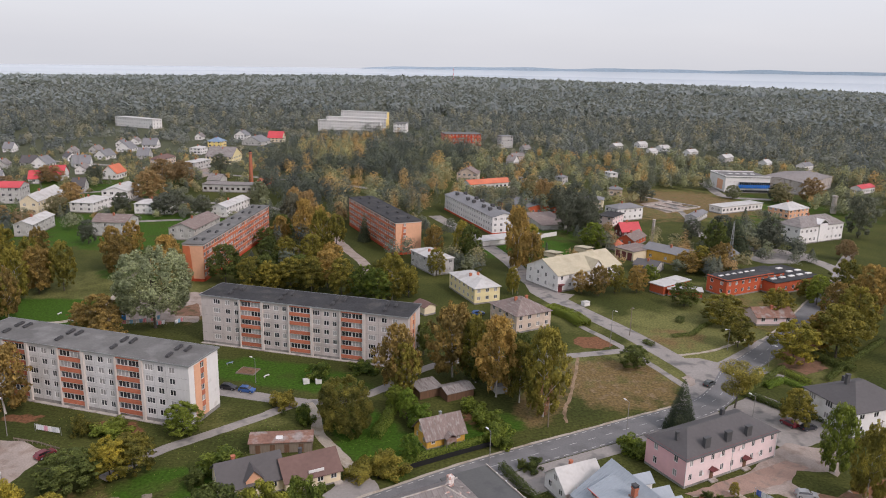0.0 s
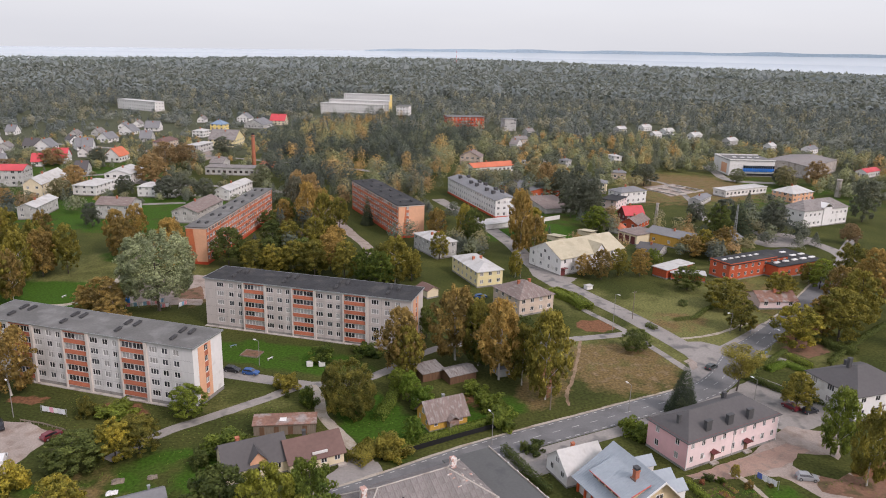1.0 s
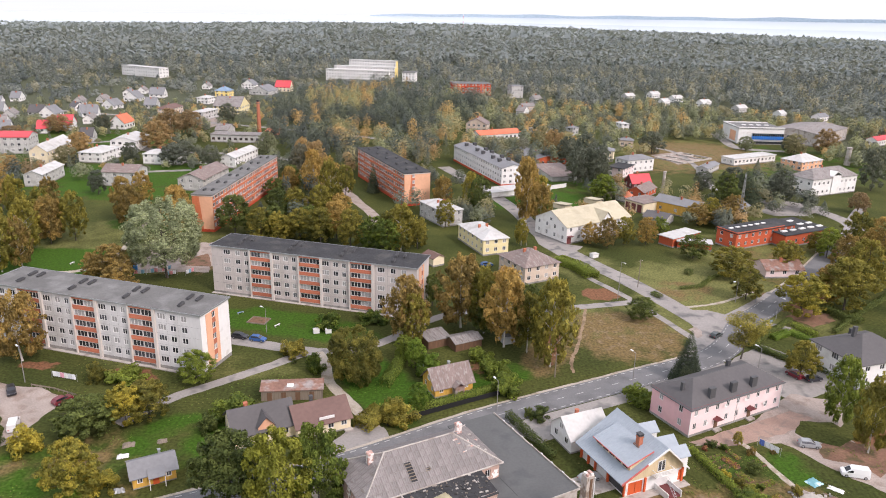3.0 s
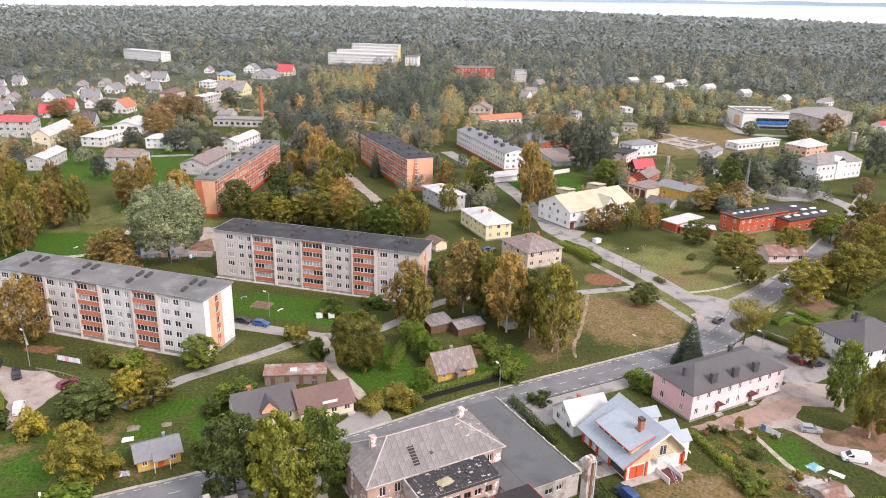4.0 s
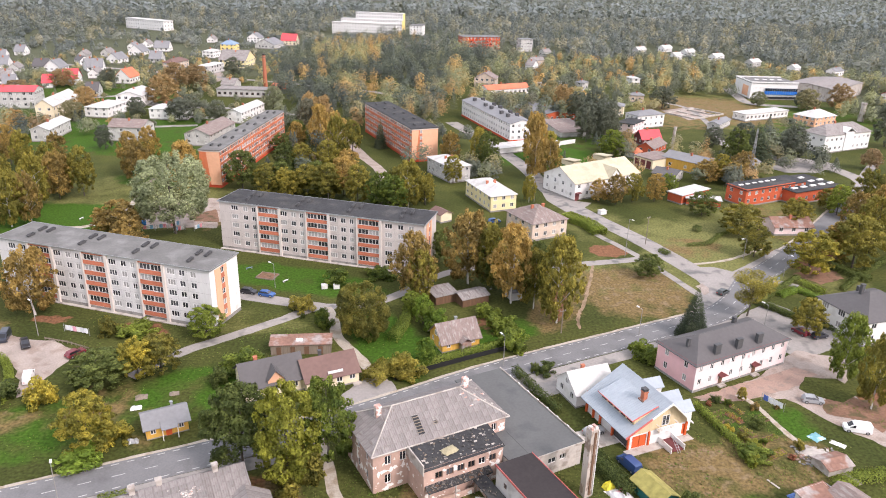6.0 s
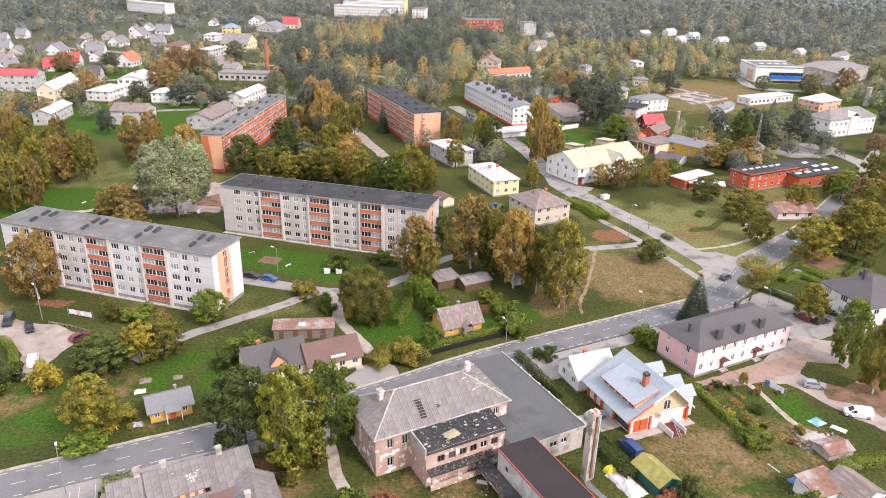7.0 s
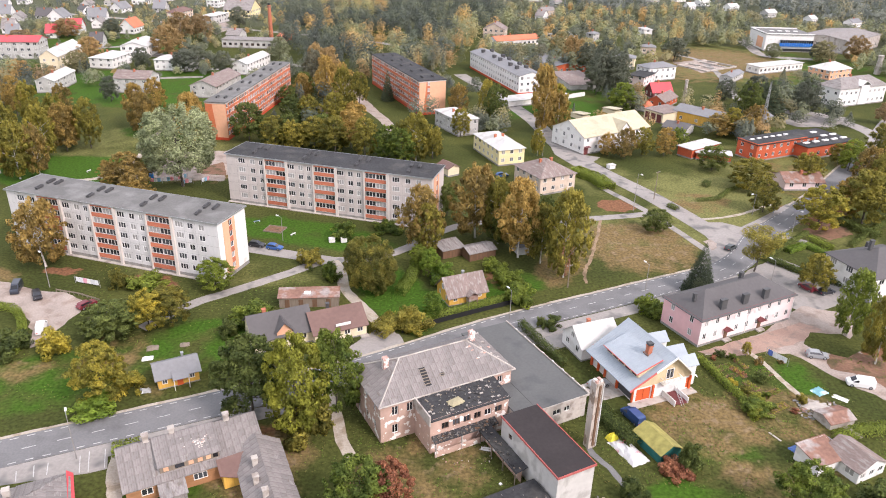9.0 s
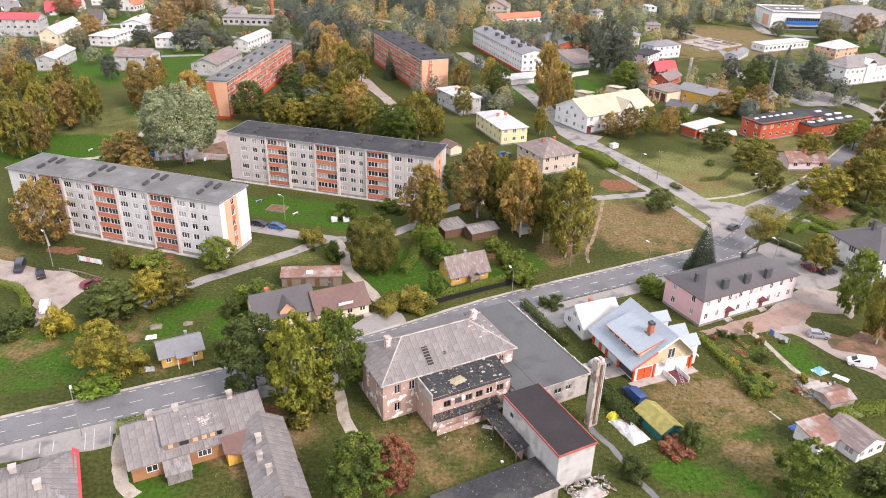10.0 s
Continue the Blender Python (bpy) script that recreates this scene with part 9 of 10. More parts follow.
hedge("clipped green hedge in front of the ochre cottage", [(-10.5, 127.0), (-4, 131.2), (4, 136.0), (10, 139.4), (14, 141.4)], 1.6, 1.5, "green")
fence("dark slatted fence along the road verge", [(-11.5, 124.4), (-3.5, 129.4), (4.5, 134.2), (14.0, 139.6)], 1.2, "black")
hedge("dark green hedge beside the garage roof", [(12.8, 129.4), (16.5, 121.8), (20.2, 114.6)], 1.6, 1.4, "dark")
hedge("trimmed hedge beside the park", [(36, 228), (42, 221), (45, 213)], 2.2, 4.5, "green", 120, 0.3)
hedge("low clipped hedge in the park", [(70, 206), (77, 208), (83, 216), (88, 220)], 0.9, 1.2, "dark", 40)
hedge("low clipped shrub in the park", [(60.5, 201), (62.5, 198)], 1.0, 1.8, "dark", 60)
hedge("small dark shrub in the park", [(76, 219), (78, 221)], 1.6, 2.0, "dark", 80)
hedge("clipped hedge along the white house garden", [(76, 166), (86, 156), (91, 152)], 1.2, 1.3, "dark")
hedge("clipped hedge along the white house garden", [(76, 166), (84, 174), (94, 184)], 1.2, 1.2, "dark")
hedge("clipped hedge beside the garden path", [(93.2, 180.6), (94.7, 177.1), (96.5, 173.8)], 1.2, 1.4, "green")
hedge("clipped hedge round the front lawn", [(78.3, 165.5), (80.1, 161.8), (82.5, 158.4)], 1.3, 1.4, "dark")
hedge("tall dark hedge behind the dug garden", [(106.2, 196.0), (108.5, 188.2), (112.7, 182.5)], 2.0, 2.4, "dark", 90)
hedge("bright hedge round the front lawn", [(83.9, 171.3), (90.1, 175.3), (93.8, 170.2)], 1.2, 2.0, "bright", 90)
hedge("long clipped hedge of the garden plot", [(102, 176), (116, 190), (134, 206)], 1.4, 1.4, "dark")
hedge("clipped hedge curving round the car park", [(-102.7, 128.4), (-97.3, 127.6), (-92.5, 126.4), (-89.4, 123.4), (-86.6, 119.2), (-84.6, 114.8), (-83.6, 110.7)], 1.4, 1.4, "green")
hedge("clipped hedge between the garden and the lawn", [(46.7, 119.0), (47.6, 116.8), (49.3, 111.2), (51.3, 105.8), (51.2, 101.0)], 1.3, 1.0, "green", 60)
hedge("green hedge behind the garden shed", [(62.5, 96.5), (67, 98.5), (73, 100)], 1.8, 1.8, "green")
hedge("overgrown hedge beside the lane garden", [(-13.5, 139.5), (-11.5, 147), (-10.5, 155), (-9, 162)], 2.4, 2.2, "green", 70)
hedge("shrubs along the foot of the lane", [(-16.5, 122.6), (-13.0, 128.6)], 2.4, 3.5, "olive", 140, 0.28)
hedge("shrubs along the verge of the main road", [(-64, 96.5), (-58, 99.5)], 1.2, 1.5, "yellow", 60)
hedge("dark hedge behind the hut", [(-45, 107.5), (-40, 110.5), (-34, 113.0)], 2.0, 1.8, "dark", 70)
hedge("green bushes beside the garage and chimney", [(23.8, 103.5), (26.2, 98.5), (29.2, 92.5)], 1.8, 2.6, "dark", 110, 0.26)
hedge("trimmed hedge by the drive", [(-53.2, 86.0), (-49.4, 87.6)], 1.2, 2.4, "green", 80)
fence("low wooden posts round the car park", [(-88.5, 135.4), (-83, 134.2), (-77, 131.8)], 0.7, "wood", 0.3, 1.2)
fence("white concrete wall beside the green", [(19.7, 314.6), (37, 327), (54.9, 340.2)], 2.0, "white_wall", -0.1, 4.0)


# ---- small things ----
def simple(name, label, category, geo, material, m, group=""):
    ob = new(name, geo.mesh(name, material))
    ob.matrix_world = m
    return tagged(ob, label, category, group)


def dumpster(x, y, ang):
    ob = thing("waste_container", "white plastic waste container with a rounded lid", "container", pose(x, y, 0, 0, 0, ang), "waste containers")
    part("bin", loft(Geo(), [(-0.75, 0.5, 0.62, 0.1, 1.1), (0.75, 0.5, 0.62, 0.1, 1.1)]), M["frame"], ob)
    part("lid", loft(Geo(), [(-0.8, 0.66, 0.35, 1.1, 1.4), (0.8, 0.66, 0.35, 1.1, 1.4)]), M["roof_white"], ob)


dumpster(-33.4, 166.6, 20)
dumpster(-30.4, 166.9, 20)


def crumpled(label, category, w, d, h, material, m, seed, name="tarpaulin"):
    """A heap or sheet with folds."""
    rnd = random.Random(seed)
    g, nx_, ny_ = Geo(), 9, 9
    pts = []
    for j in range(ny_ + 1):
        row = []
        for i in range(nx_ + 1):
            u, v = i / nx_ * 2 - 1, j / ny_ * 2 - 1
            e = max(0.0, 1 - max(abs(u), abs(v)) ** 2.5)
            row.append((u * w / 2 + rnd.uniform(-0.1, 0.1), v * d / 2 + rnd.uniform(-0.1, 0.1), 0.02 + e * h * (0.6 + 0.5 * noise.noise(Vector((u * 2.2, v * 2.2, seed)))) + e * rnd.uniform(0, 0.12 * h)))
        pts.append(row)
    for j in range(ny_):
        for i in range(nx_):
            g.face([pts[j][i], pts[j][i + 1], pts[j + 1][i + 1], pts[j + 1][i]])
    return simple(name, label, category, g, material, m)


crumpled("heap of white plastic sheeting with red stripes", "tarpaulin", 3.4, 6.4, 1.3, mat("white_plastic", (0.58, 0.57, 0.57), 0.5, 0.08, 2.0, stain=(0.55, 0.12, 0.14), stain_amount=0.12, stain_scale=0.5), pose(28.0, 91.8, 0, 0, 0, 30), 1)
crumpled("yellow plastic cover on the heap", "tarpaulin", 2.0, 1.6, 1.5, mat("yellow_plastic", (0.66, 0.58, 0.05), 0.5, 0.08, 2.0), pose(25.9, 94.8, 0, 0, 0, 30), 2)
crumpled("turquoise tarpaulin on the grass", "tarpaulin", 2.6, 2.2, 0.25, mat("turquoise_plastic", (0.16, 0.36, 0.40), 0.5, 0.15, 2.0, stain=(0.55, 0.70, 0.72), stain_amount=0.4, stain_scale=0.6), pose(66.2, 110.6, 0, 0, 0, 30), 3)
crumpled("pale board pile beside the tarpaulin", "boards", 2.6, 1.2, 0.3, M["frame"], pose(69.2, 108.8, 0, 0, 0, -40), 4, "board_pile")
crumpled("heap of scrap and rubble by the shed", "scrap", 5.5, 3.5, 0.6, M["concrete"], pose(64.2, 105.6, 0, 0, 0, -35), 5, "scrap")
crumpled("heap of scrap and tools by the garden shed", "scrap", 3.0, 2.4, 0.9, M["metal"], pose(61.4, 96.4, 0, 0, 0, 30), 6, "scrap")
crumpled("grey covered motorbike beside the hut", "cover", 2.2, 1.2, 0.9, M["metal"], pose(-54.8, 101.6, 0, 0, 0, 20), 7, "cover")
crumpled("white tarpaulin in the garden", "tarpaulin", 2.0, 1.4, 0.5, M["frame"], pose(-58.4, 111.6, 0, 0, 0, 20), 8)
crumpled("pile of dead branches in the garden", "brushwood", 2.2, 1.8, 0.6, M["wood"], pose(-58.9, 115.2, 0, 0, 0, 20), 9, "brush_pile")
crumpled("pile of dead branches in the garden", "brushwood", 1.8, 1.4, 0.5, M["wood"], pose(-53.2, 116.8, 0, 0, 0, 20), 10, "brush_pile")
crumpled("white covered boat in the garden", "cover", 2.6, 1.4, 0.7, M["frame"], pose(-5.6, 150.4, 0, 0, 0, -20), 11, "cover")
crumpled("rubble and broken bricks beside the workshop", "rubble", 5.0, 2.6, 0.7, M["concrete"], RUIN_AT(20.5, -27.5), 12, "rubble")
crumpled("heap of yellowish insulation foam on the ruin's roof", "foam", 2.6, 1.8, 0.45, mat("old_foam", (0.34, 0.30, 0.19), 0.9, 0.2, 2.0), RUIN_AT(11.5, -3.6, 10, 6.95), 14, "insulation_foam")
crumpled("blue and red slide toy on the grass", "toy", 1.8, 1.2, 0.5, mat("blue_plastic", (0.08, 0.16, 0.4), 0.4, 0.1), pose(55.3, 94.4, 0, 0, 0, 30), 13, "slide")
simple("board", "bleached board lying on the grass", "board", Geo().box(-1.2, -0.15, 0.0, 1.2, 0.15, 0.1), M["concrete"], pose(53.2, 97.2, 0, 0, 0, -60))
simple("board", "pale sheet lying on the lawn", "board", Geo().box(-0.9, -0.4, 0.0, 0.9, 0.4, 0.08), M["frame"], RUIN_AT(14.6, -8.6, -40))
simple("board", "white board lying on the lawn", "board", Geo().box(-0.2, -0.2, 0.0, 0.2, 0.2, 0.2), M["frame"], RUIN_AT(12.5, -16.3))


def washing(label, x, y, ang, cols, h=1.7, w=1.0):
    """A washing line: two posts, a line and hanging sheets."""
    ob = thing("washing_line", label, "washing line", pose(x, y, 0, 0, 0, ang))
    ln = w * len(cols) + 0.6
    for u in (0, ln):
        part("post", Geo().tube((u, 0, 0), (u, 0, h + 0.2), 0.05, 0.05, 6), M["metal"], ob)
    part("line", Geo().tube((0, 0, h), (ln, 0, h), 0.012, 0.012, 4), M["frame"], ob)
    for k, c in enumerate(cols):
        g = Geo()
        for i in range(4):
            u0, u1 = 0.3 + w * (k + i / 4), 0.3 + w * (k + (i + 1) / 4) - (0.05 if i == 3 else 0)
            y0, y1 = 0.06 * math.sin(i * 2.1), 0.06 * math.sin((i + 1) * 2.1)
            g.face([(u0, y0 * 2, h - 1.25), (u1, y1 * 2, h - 1.2), (u1, 0, h), (u0, 0, h)])
        part("sheet", g, mat("laundry", c, 0.9, 0.06), ob)


washing("white sheets drying on a line on the lawn", -86.4, 139.6, -14, [(0.72, 0.72, 0.72), (0.70, 0.70, 0.72), (0.72, 0.35, 0.42), (0.74, 0.72, 0.70), (0.62, 0.62, 0.64), (0.7, 0.7, 0.72)])
washing("white and blue laundry drying in the garden", 60.6, 122.0, -52, [(0.10, 0.16, 0.45), (0.75, 0.75, 0.76), (0.74, 0.74, 0.75), (0.72, 0.72, 0.74)])
for k, (x, y) in enumerate(((-96.0, 203.6), (-92.4, 204.6), (-86.0, 203.0), (-88.6, 206.6), (-80.4, 204.8))):
    washing("bright laundry drying between the blocks", x, y, 15 + 12 * k, [((0.75, 0.30, 0.32), (0.74, 0.74, 0.75), (0.25, 0.45, 0.60))[(k + i) % 3] for i in range(3)])
simple("container", "blue site cabin in the yard", "cabin", loft(Geo(), [(-1.3, 0.9, 0.8, 0.0, 1.9), (1.3, 0.9, 0.8, 0.0, 1.9)]), mat("blue_cabin", (0.03, 0.17, 0.40), 0.5, 0.1), pose(-97.6, 207.2, 0, 0, 0, 20))


def frame_box(label, x, y, ang, w, d):
    ob = thing("sandbox", label, "sandbox", pose(x, y, 0, 0, 0, ang))
    for q in ((0, 0, w, 0.15), (0, d - 0.15, w, d), (0, 0.15, 0.15, d - 0.15), (w - 0.15, 0.15, w, d - 0.15)):
        part("board", Geo().box(q[0], q[1], 0, q[2], q[3], 0.3), M["wood"], ob)
    part("sand", Geo().box(0.15, 0.15, 0, w - 0.15, d - 0.15, 0.12), M["redsoil"], ob)


frame_box("wooden sandbox in the grass behind the block", -52.6, 171.6, -12, 5.0, 4.0)
def bench(x, y, ang, key):
    ob = thing("bench", "small wooden bench on the grass", "bench", pose(x, y, 0, 0, 0, ang))
    for k in range(3):
        part("slat", Geo().box(-0.9, -0.22 + 0.15 * k, 0.42, 0.9, -0.1 + 0.15 * k, 0.47), M[key], ob)
    for u in (-0.7, 0.7):
        part("leg", Geo().box(u - 0.05, -0.2, 0, u + 0.05, 0.2, 0.42), M["concrete"], ob)


bench(-55.8, 177.4, 40, "roof_deepblue")
bench(-44.2, 170.0, 60, "frame")
bench(-119.0, 212.0, 80, "frame")
simple("sign_post", "blue road sign on a post", "road sign", Geo().tube((0, 0, 0), (0, 0, 2.6), 0.04, 0.04, 6).box(-0.35, -0.03, 2.0, 0.35, 0.03, 2.7), M["roof_deepblue"], pose(89.4, 196.4, 0, 0, 0, 20))
simple("sign_post", "blue road sign on a post", "road sign", Geo().tube((0, 0, 0), (0, 0, 2.6), 0.04, 0.04, 6).box(-0.35, -0.03, 2.0, 0.35, 0.03, 2.7), M["roof_deepblue"], pose(86.0, 178.0, 0, 0, 0, 20))
stack = thing("chimney", "tall red brick boiler-house chimney", "chimney", pose(-129.0, 476.0, 0))
part("shaft", Geo().tube((0, 0, 0), (0, 0, 20.0), 1.4, 1.0, 14), M["brick_chimney"], stack)
part("collar", Geo().tube((0, 0, 18.6), (0, 0, 19.4), 1.3, 1.3, 14), M["rust"], stack)
part("lining", Geo().tube((0, 0, 20.0), (0, 0, 21.2), 0.9, 0.85, 12), M["black"], stack)
stack2 = thing("chimney", "pale concrete chimney by the sheds", "chimney", pose(98.7, 331.5, 0))
part("shaft", Geo().tube((0, 0, 0), (0, 0, 10.5), 0.8, 0.65, 12), M["concrete"], stack2)
part("cap", Geo().tube((0, 0, 10.5), (0, 0, 10.9), 0.8, 0.8, 12), M["concrete"], stack2)
mast = thing("radio_mast", "thin red and white radio mast beyond the woods", "mast", pose(26.0, 3300.0, 0))
for k in range(8):
    part("mast_section", Geo().tube((0, 0, 10 * k), (0, 0, 10 * k + 10), 0.9, 0.8, 6), M["roof_red"] if k % 2 == 0 else M["frame"], mast)


def rubble(label, category, name, m, x0, y0, x1, y1, z0, z1, n, size, keys, parent=None, seed=3):
    """Loose fragments strewn over an area that may slope from z0 at its near edge to z1 at its far one."""
    rnd = random.Random(seed)
    g = Geo()
    for k in range(n):
        u, v = rnd.uniform(x0, x1), rnd.uniform(y0, y1)
        z = z0 + (z1 - z0) * (v - y0) / (y1 - y0)
        s, w, lift = size * rnd.uniform(0.3, 1.2), rnd.uniform(0, 3.14), rnd.uniform(0.01, 0.12)
        c, d = math.cos(w), math.sin(w)
        q = [(-s, -s * 0.5), (s, -s * rnd.uniform(0.2, 0.7)), (s * rnd.uniform(0.5, 1), s * 0.5), (-s * rnd.uniform(0.5, 1), s * rnd.uniform(0.2, 0.6))]
        pts = [(u + c * a - d * b, v + d * a + c * b, z + lift + rnd.uniform(0, 0.08)) for a, b in q]
        g.slab(pts, lift + 0.05, rnd.randrange(len(keys)))
    me = g.mesh(name, [M[key] for key in keys])
    if parent:
        ob = new(name, me)
        ob.parent = parent
        return tagged(ob, label, kind="stuff")
    ob = new(name, me)
    ob.matrix_world = m
    return tagged(ob, label, category, kind="stuff")


rubble("scattered rubble and torn felt", "rubble", "rubble", None, AX0 + 0.3, AY, AX1 - 0.5, -0.6, AH - 0.02, AH + 0.66, 170, 0.2, ["rubble_dark", "bitumen", "rubble_dark", "bitumen_dark", "wood", "rubble_dark"], annex_ob, 31)
rubble("rubble and rotten boards", "rubble", "rubble", None, AX0 + 0.4, AY - 1.2, AX1 - 2.7, AY - 0.1, 2.92, 3.33, 150, 0.26, ["rubble_dark", "wood", "bitumen", "bitumen_dark", "wood_brown", "rubble_dark"], annex_ob, 32)
rubble("rubble and leaves", "rubble", "rubble", None, 0.1, 0.2, 2.0, 14.2, 2.66, 2.7, 120, 0.2, ["rubble_dark", "wood", "bitumen_dark", "bitumen_dark"], lean, 33)
rubble("pale fragments", "rubble", "rubble", None, 0.3, 0.3, 17.2, 6.1, 2.5, 2.5, 70, 0.10, ["wood", "rubble_dark", "plinth"], black, 34)
rubble("broken bricks and plaster strewn on the grass", "rubble", "rubble", RUIN_AT(0, 0), 6.5, -11.5, 19.5, -7.2, 0, 0, 36, 0.12, ["concrete", "wood", "wood", "ruin_brick"], None, 35)
rubble("broken bricks and rubbish beside the workshop", "rubble", "rubble", RUIN_AT(0, 0), 17.5, -28.5, 24.5, -25.0, 0.1, 0.4, 260, 0.24, ["concrete", "plinth", "bitumen", "ruin_brick", "wood"], None, 36)
rubble("fallen mortar and bricks", "rubble", "rubble", None, 19.5, 3.0, 23.5, 8.0, 8.6, 8.6, 1, 0.1, ["ruin_brick"], ruin_roof, 37)
rubble("scrap boards and sheets by the garden shed", "scrap", "scrap", pose(0, 0, 0), 60.0, 102.0, 68.0, 107.5, 0, 0.1, 120, 0.4, ["wood", "plinth", "rust", "concrete", "bitumen"], None, 38)


# ---- corrugated sheets of the old roofs ----
def sheet_mesh(w, h, key):
    g = Geo()
    n = 6
    for k in range(n):
        a, b = -w / 2 + w * k / n, -w / 2 + w * (k + 1) / n
        za, zb = (0.0 if k % 2 else 0.04), (0.04 if k % 2 else 0.0)
        g.face([(a, -h / 2, za + 0.02), (b, -h / 2, zb + 0.02), (b, h / 2, zb), (a, h / 2, za)])
        g.face([(a, -h / 2, za + 0.02), (a, -h / 2, 0), (b, -h / 2, 0), (b, -h / 2, zb + 0.02)])
    return g.mesh("roof_sheet", M[key])


SHEETS = {key: sheet_mesh(1.12, 1.22, key) for key in ("slate_sheet",)}


def lay_sheets(parent, at, across, up, lu, lv, inside=lambda u, v: True, key="slate_sheet", seed=1, missing=0.02):
    """Rows of sheets from the corner at, along the eave (across) and up the slope (up)."""
    rnd = random.Random(seed)
    o, U, V = Vector(at), Vector(across).normalized(), Vector(up).normalized()
    N = U.cross(V)
    nu, nv = max(1, round(lu / 1.1)), max(1, round(lv / 1.15))
    for j in range(nv):
        for i in range(nu):
            u, v = (i + 0.5) * lu / nu, (j + 0.5) * lv / nv
            if not inside(u, v) or rnd.random() < missing:
                continue
            ob = new("roof_sheet", SHEETS[key])
            ob.parent = parent
            c = o + U * (u + rnd.uniform(-0.02, 0.02)) + V * (v + rnd.uniform(-0.03, 0.03)) + N * rnd.uniform(0.012, 0.03)
            m = Matrix((U, V, N)).transposed().to_4x4()
            m.translation = c
            ob.matrix_local = m @ Matrix.Rotation(rnd.gauss(0, 0.008), 4, 'Z')


# the ruin: a hipped roof 0.5 m beyond the walls
slope = Vector((0, 1, 0.6)).normalized()
run = 6.4 * math.hypot(1, 0.6)
cosr = 6.4 / run
gaps = ((8.0, 0.6, 9.6, 3.7), (11.2, 1.3, 12.3, 2.2), (23.2, 2.4, 23.9, 3.1))
lay_sheets(ruin_roof, (-0.5, -0.5, 7.3), (1, 0, 0), slope, 25.3, run,
           lambda u, v: v * cosr + 0.45 < u < 25.3 - v * cosr - 0.45 and not any(a < u - 0.5 < c and b < v * cosr - 0.5 < d for a, b, c, d in gaps) and not (u > 19.5 and v > 3.5), seed=5, missing=0.03)
lay_sheets(ruin_roof, (24.8, 12.3, 7.3), (-1, 0, 0), (0, -1, 0.6), 25.3, run, lambda u, v: v * cosr + 0.45 < u < 25.3 - v * cosr - 0.45, seed=6)
lay_sheets(ruin_roof, (-0.5, 12.3, 7.3), (0, -1, 0), (1, 0, 0.6), 12.8, run, lambda u, v: v * cosr + 0.4 < u < 12.8 - v * cosr - 0.4, seed=7, missing=0.06)
lay_sheets(ruin_roof, (24.8, -0.5, 7.3), (0, 1, 0), (-1, 0, 0.6), 12.8, run, lambda u, v: v * cosr + 0.4 < u < 12.8 - v * cosr - 0.4, seed=8, missing=0.35)
# the old house: long slopes and the dormer
fs = (0, 6.5, 3.0)
lay_sheets(oroof, (-0.4, -0.5, 2.81), (1, 0, 0), fs, 20.4, math.hypot(6.5, 3.0), lambda u, v: not (4.7 < u < 14.2 and v > 1.2), seed=11)
lay_sheets(oroof, (20.0, 10.1, 2.91), (-1, 0, 0), (0, -4.1, 2.9), 20.4, math.hypot(4.1, 2.9), lambda u, v: not (4.6 < u < 17.4 and v > 3.4), seed=12)
lay_sheets(odorm, (4.6, 0.4, 4.71), (1, 0, 0), (0, 5.6, 1.25), 9.0, math.hypot(5.6, 1.25), lambda u, v: not (5.4 < u < 7.4 and 1.8 < v < 3.6), seed=13, missing=0.05)
for ob in (wing_house, redh):
    roof = next(c for c in ob.children if c.name.startswith("roof"))
    if ob is wing_house:
        base, wd, ln, sl = 2.9 - 0.62 * 0.5, 7.2, 18.5, 0.62
        lay_sheets(roof, (-0.5, 18.0, base + 0.01), (0, -1, 0), (1, 0, sl), ln, 3.6 * math.hypot(1, sl), seed=14)
        lay_sheets(roof, (6.7, -0.5, base + 0.01), (0, 1, 0), (-1, 0, sl), ln, 3.6 * math.hypot(1, sl), seed=15)
    else:
        base, sl, hw = 3.2 - 0.42 * 0.45, 0.42, 5.85
        k, cs = hw * math.hypot(1, sl), 1 / math.hypot(1, sl)
        lay_sheets(roof, (-0.45, -0.45, base + 0.01), (1, 0, 0), (0, 1, sl), 16.9, k, lambda u, v: v * cs + 0.4 < u < 16.9 - v * cs - 0.4, seed=16)
        lay_sheets(roof, (16.45, -0.45, base + 0.01), (0, 1, 0), (-1, 0, sl), 11.7, k, lambda u, v: v * cs + 0.4 < u < 11.7 - v * cs - 0.4, seed=17)
        lay_sheets(roof, (16.45, 11.25, base + 0.01), (-1, 0, 0), (0, -1, sl), 16.9, k, lambda u, v: v * cs + 0.4 < u < 16.9 - v * cs - 0.4, seed=18)


# ---- town trees beyond the near ones, the woods, the sea and the far shore ----
KEEP_OFF = [(o.matrix_world.copy(), max((Vector(c).x for p in o.children for c in p.bound_box)), max((Vector(c).y for p in o.children if p.name.startswith(("wall", "roof")) for c in p.bound_box), default=8))
            for o in bpy.data.objects if o.parent is None and o.get("category") in ("house", "apartment building")]
ROAD_LINES = np.array([(p.x, p.y) for line in (main_line, side_line, spline([(-64, 360), (-52, 329), (-40, 299), (-32, 281), (-29, 262)]), spline([(149.2, 263.2), (172, 300), (188, 322)], 4.0),
                                               spline([(-380, 392), (-250, 402), (-120, 398), (-70, 372)], 4.0), spline([(-330, 560), (-200, 520), (-60, 470), (-30, 430)], 4.0)) for p in line])


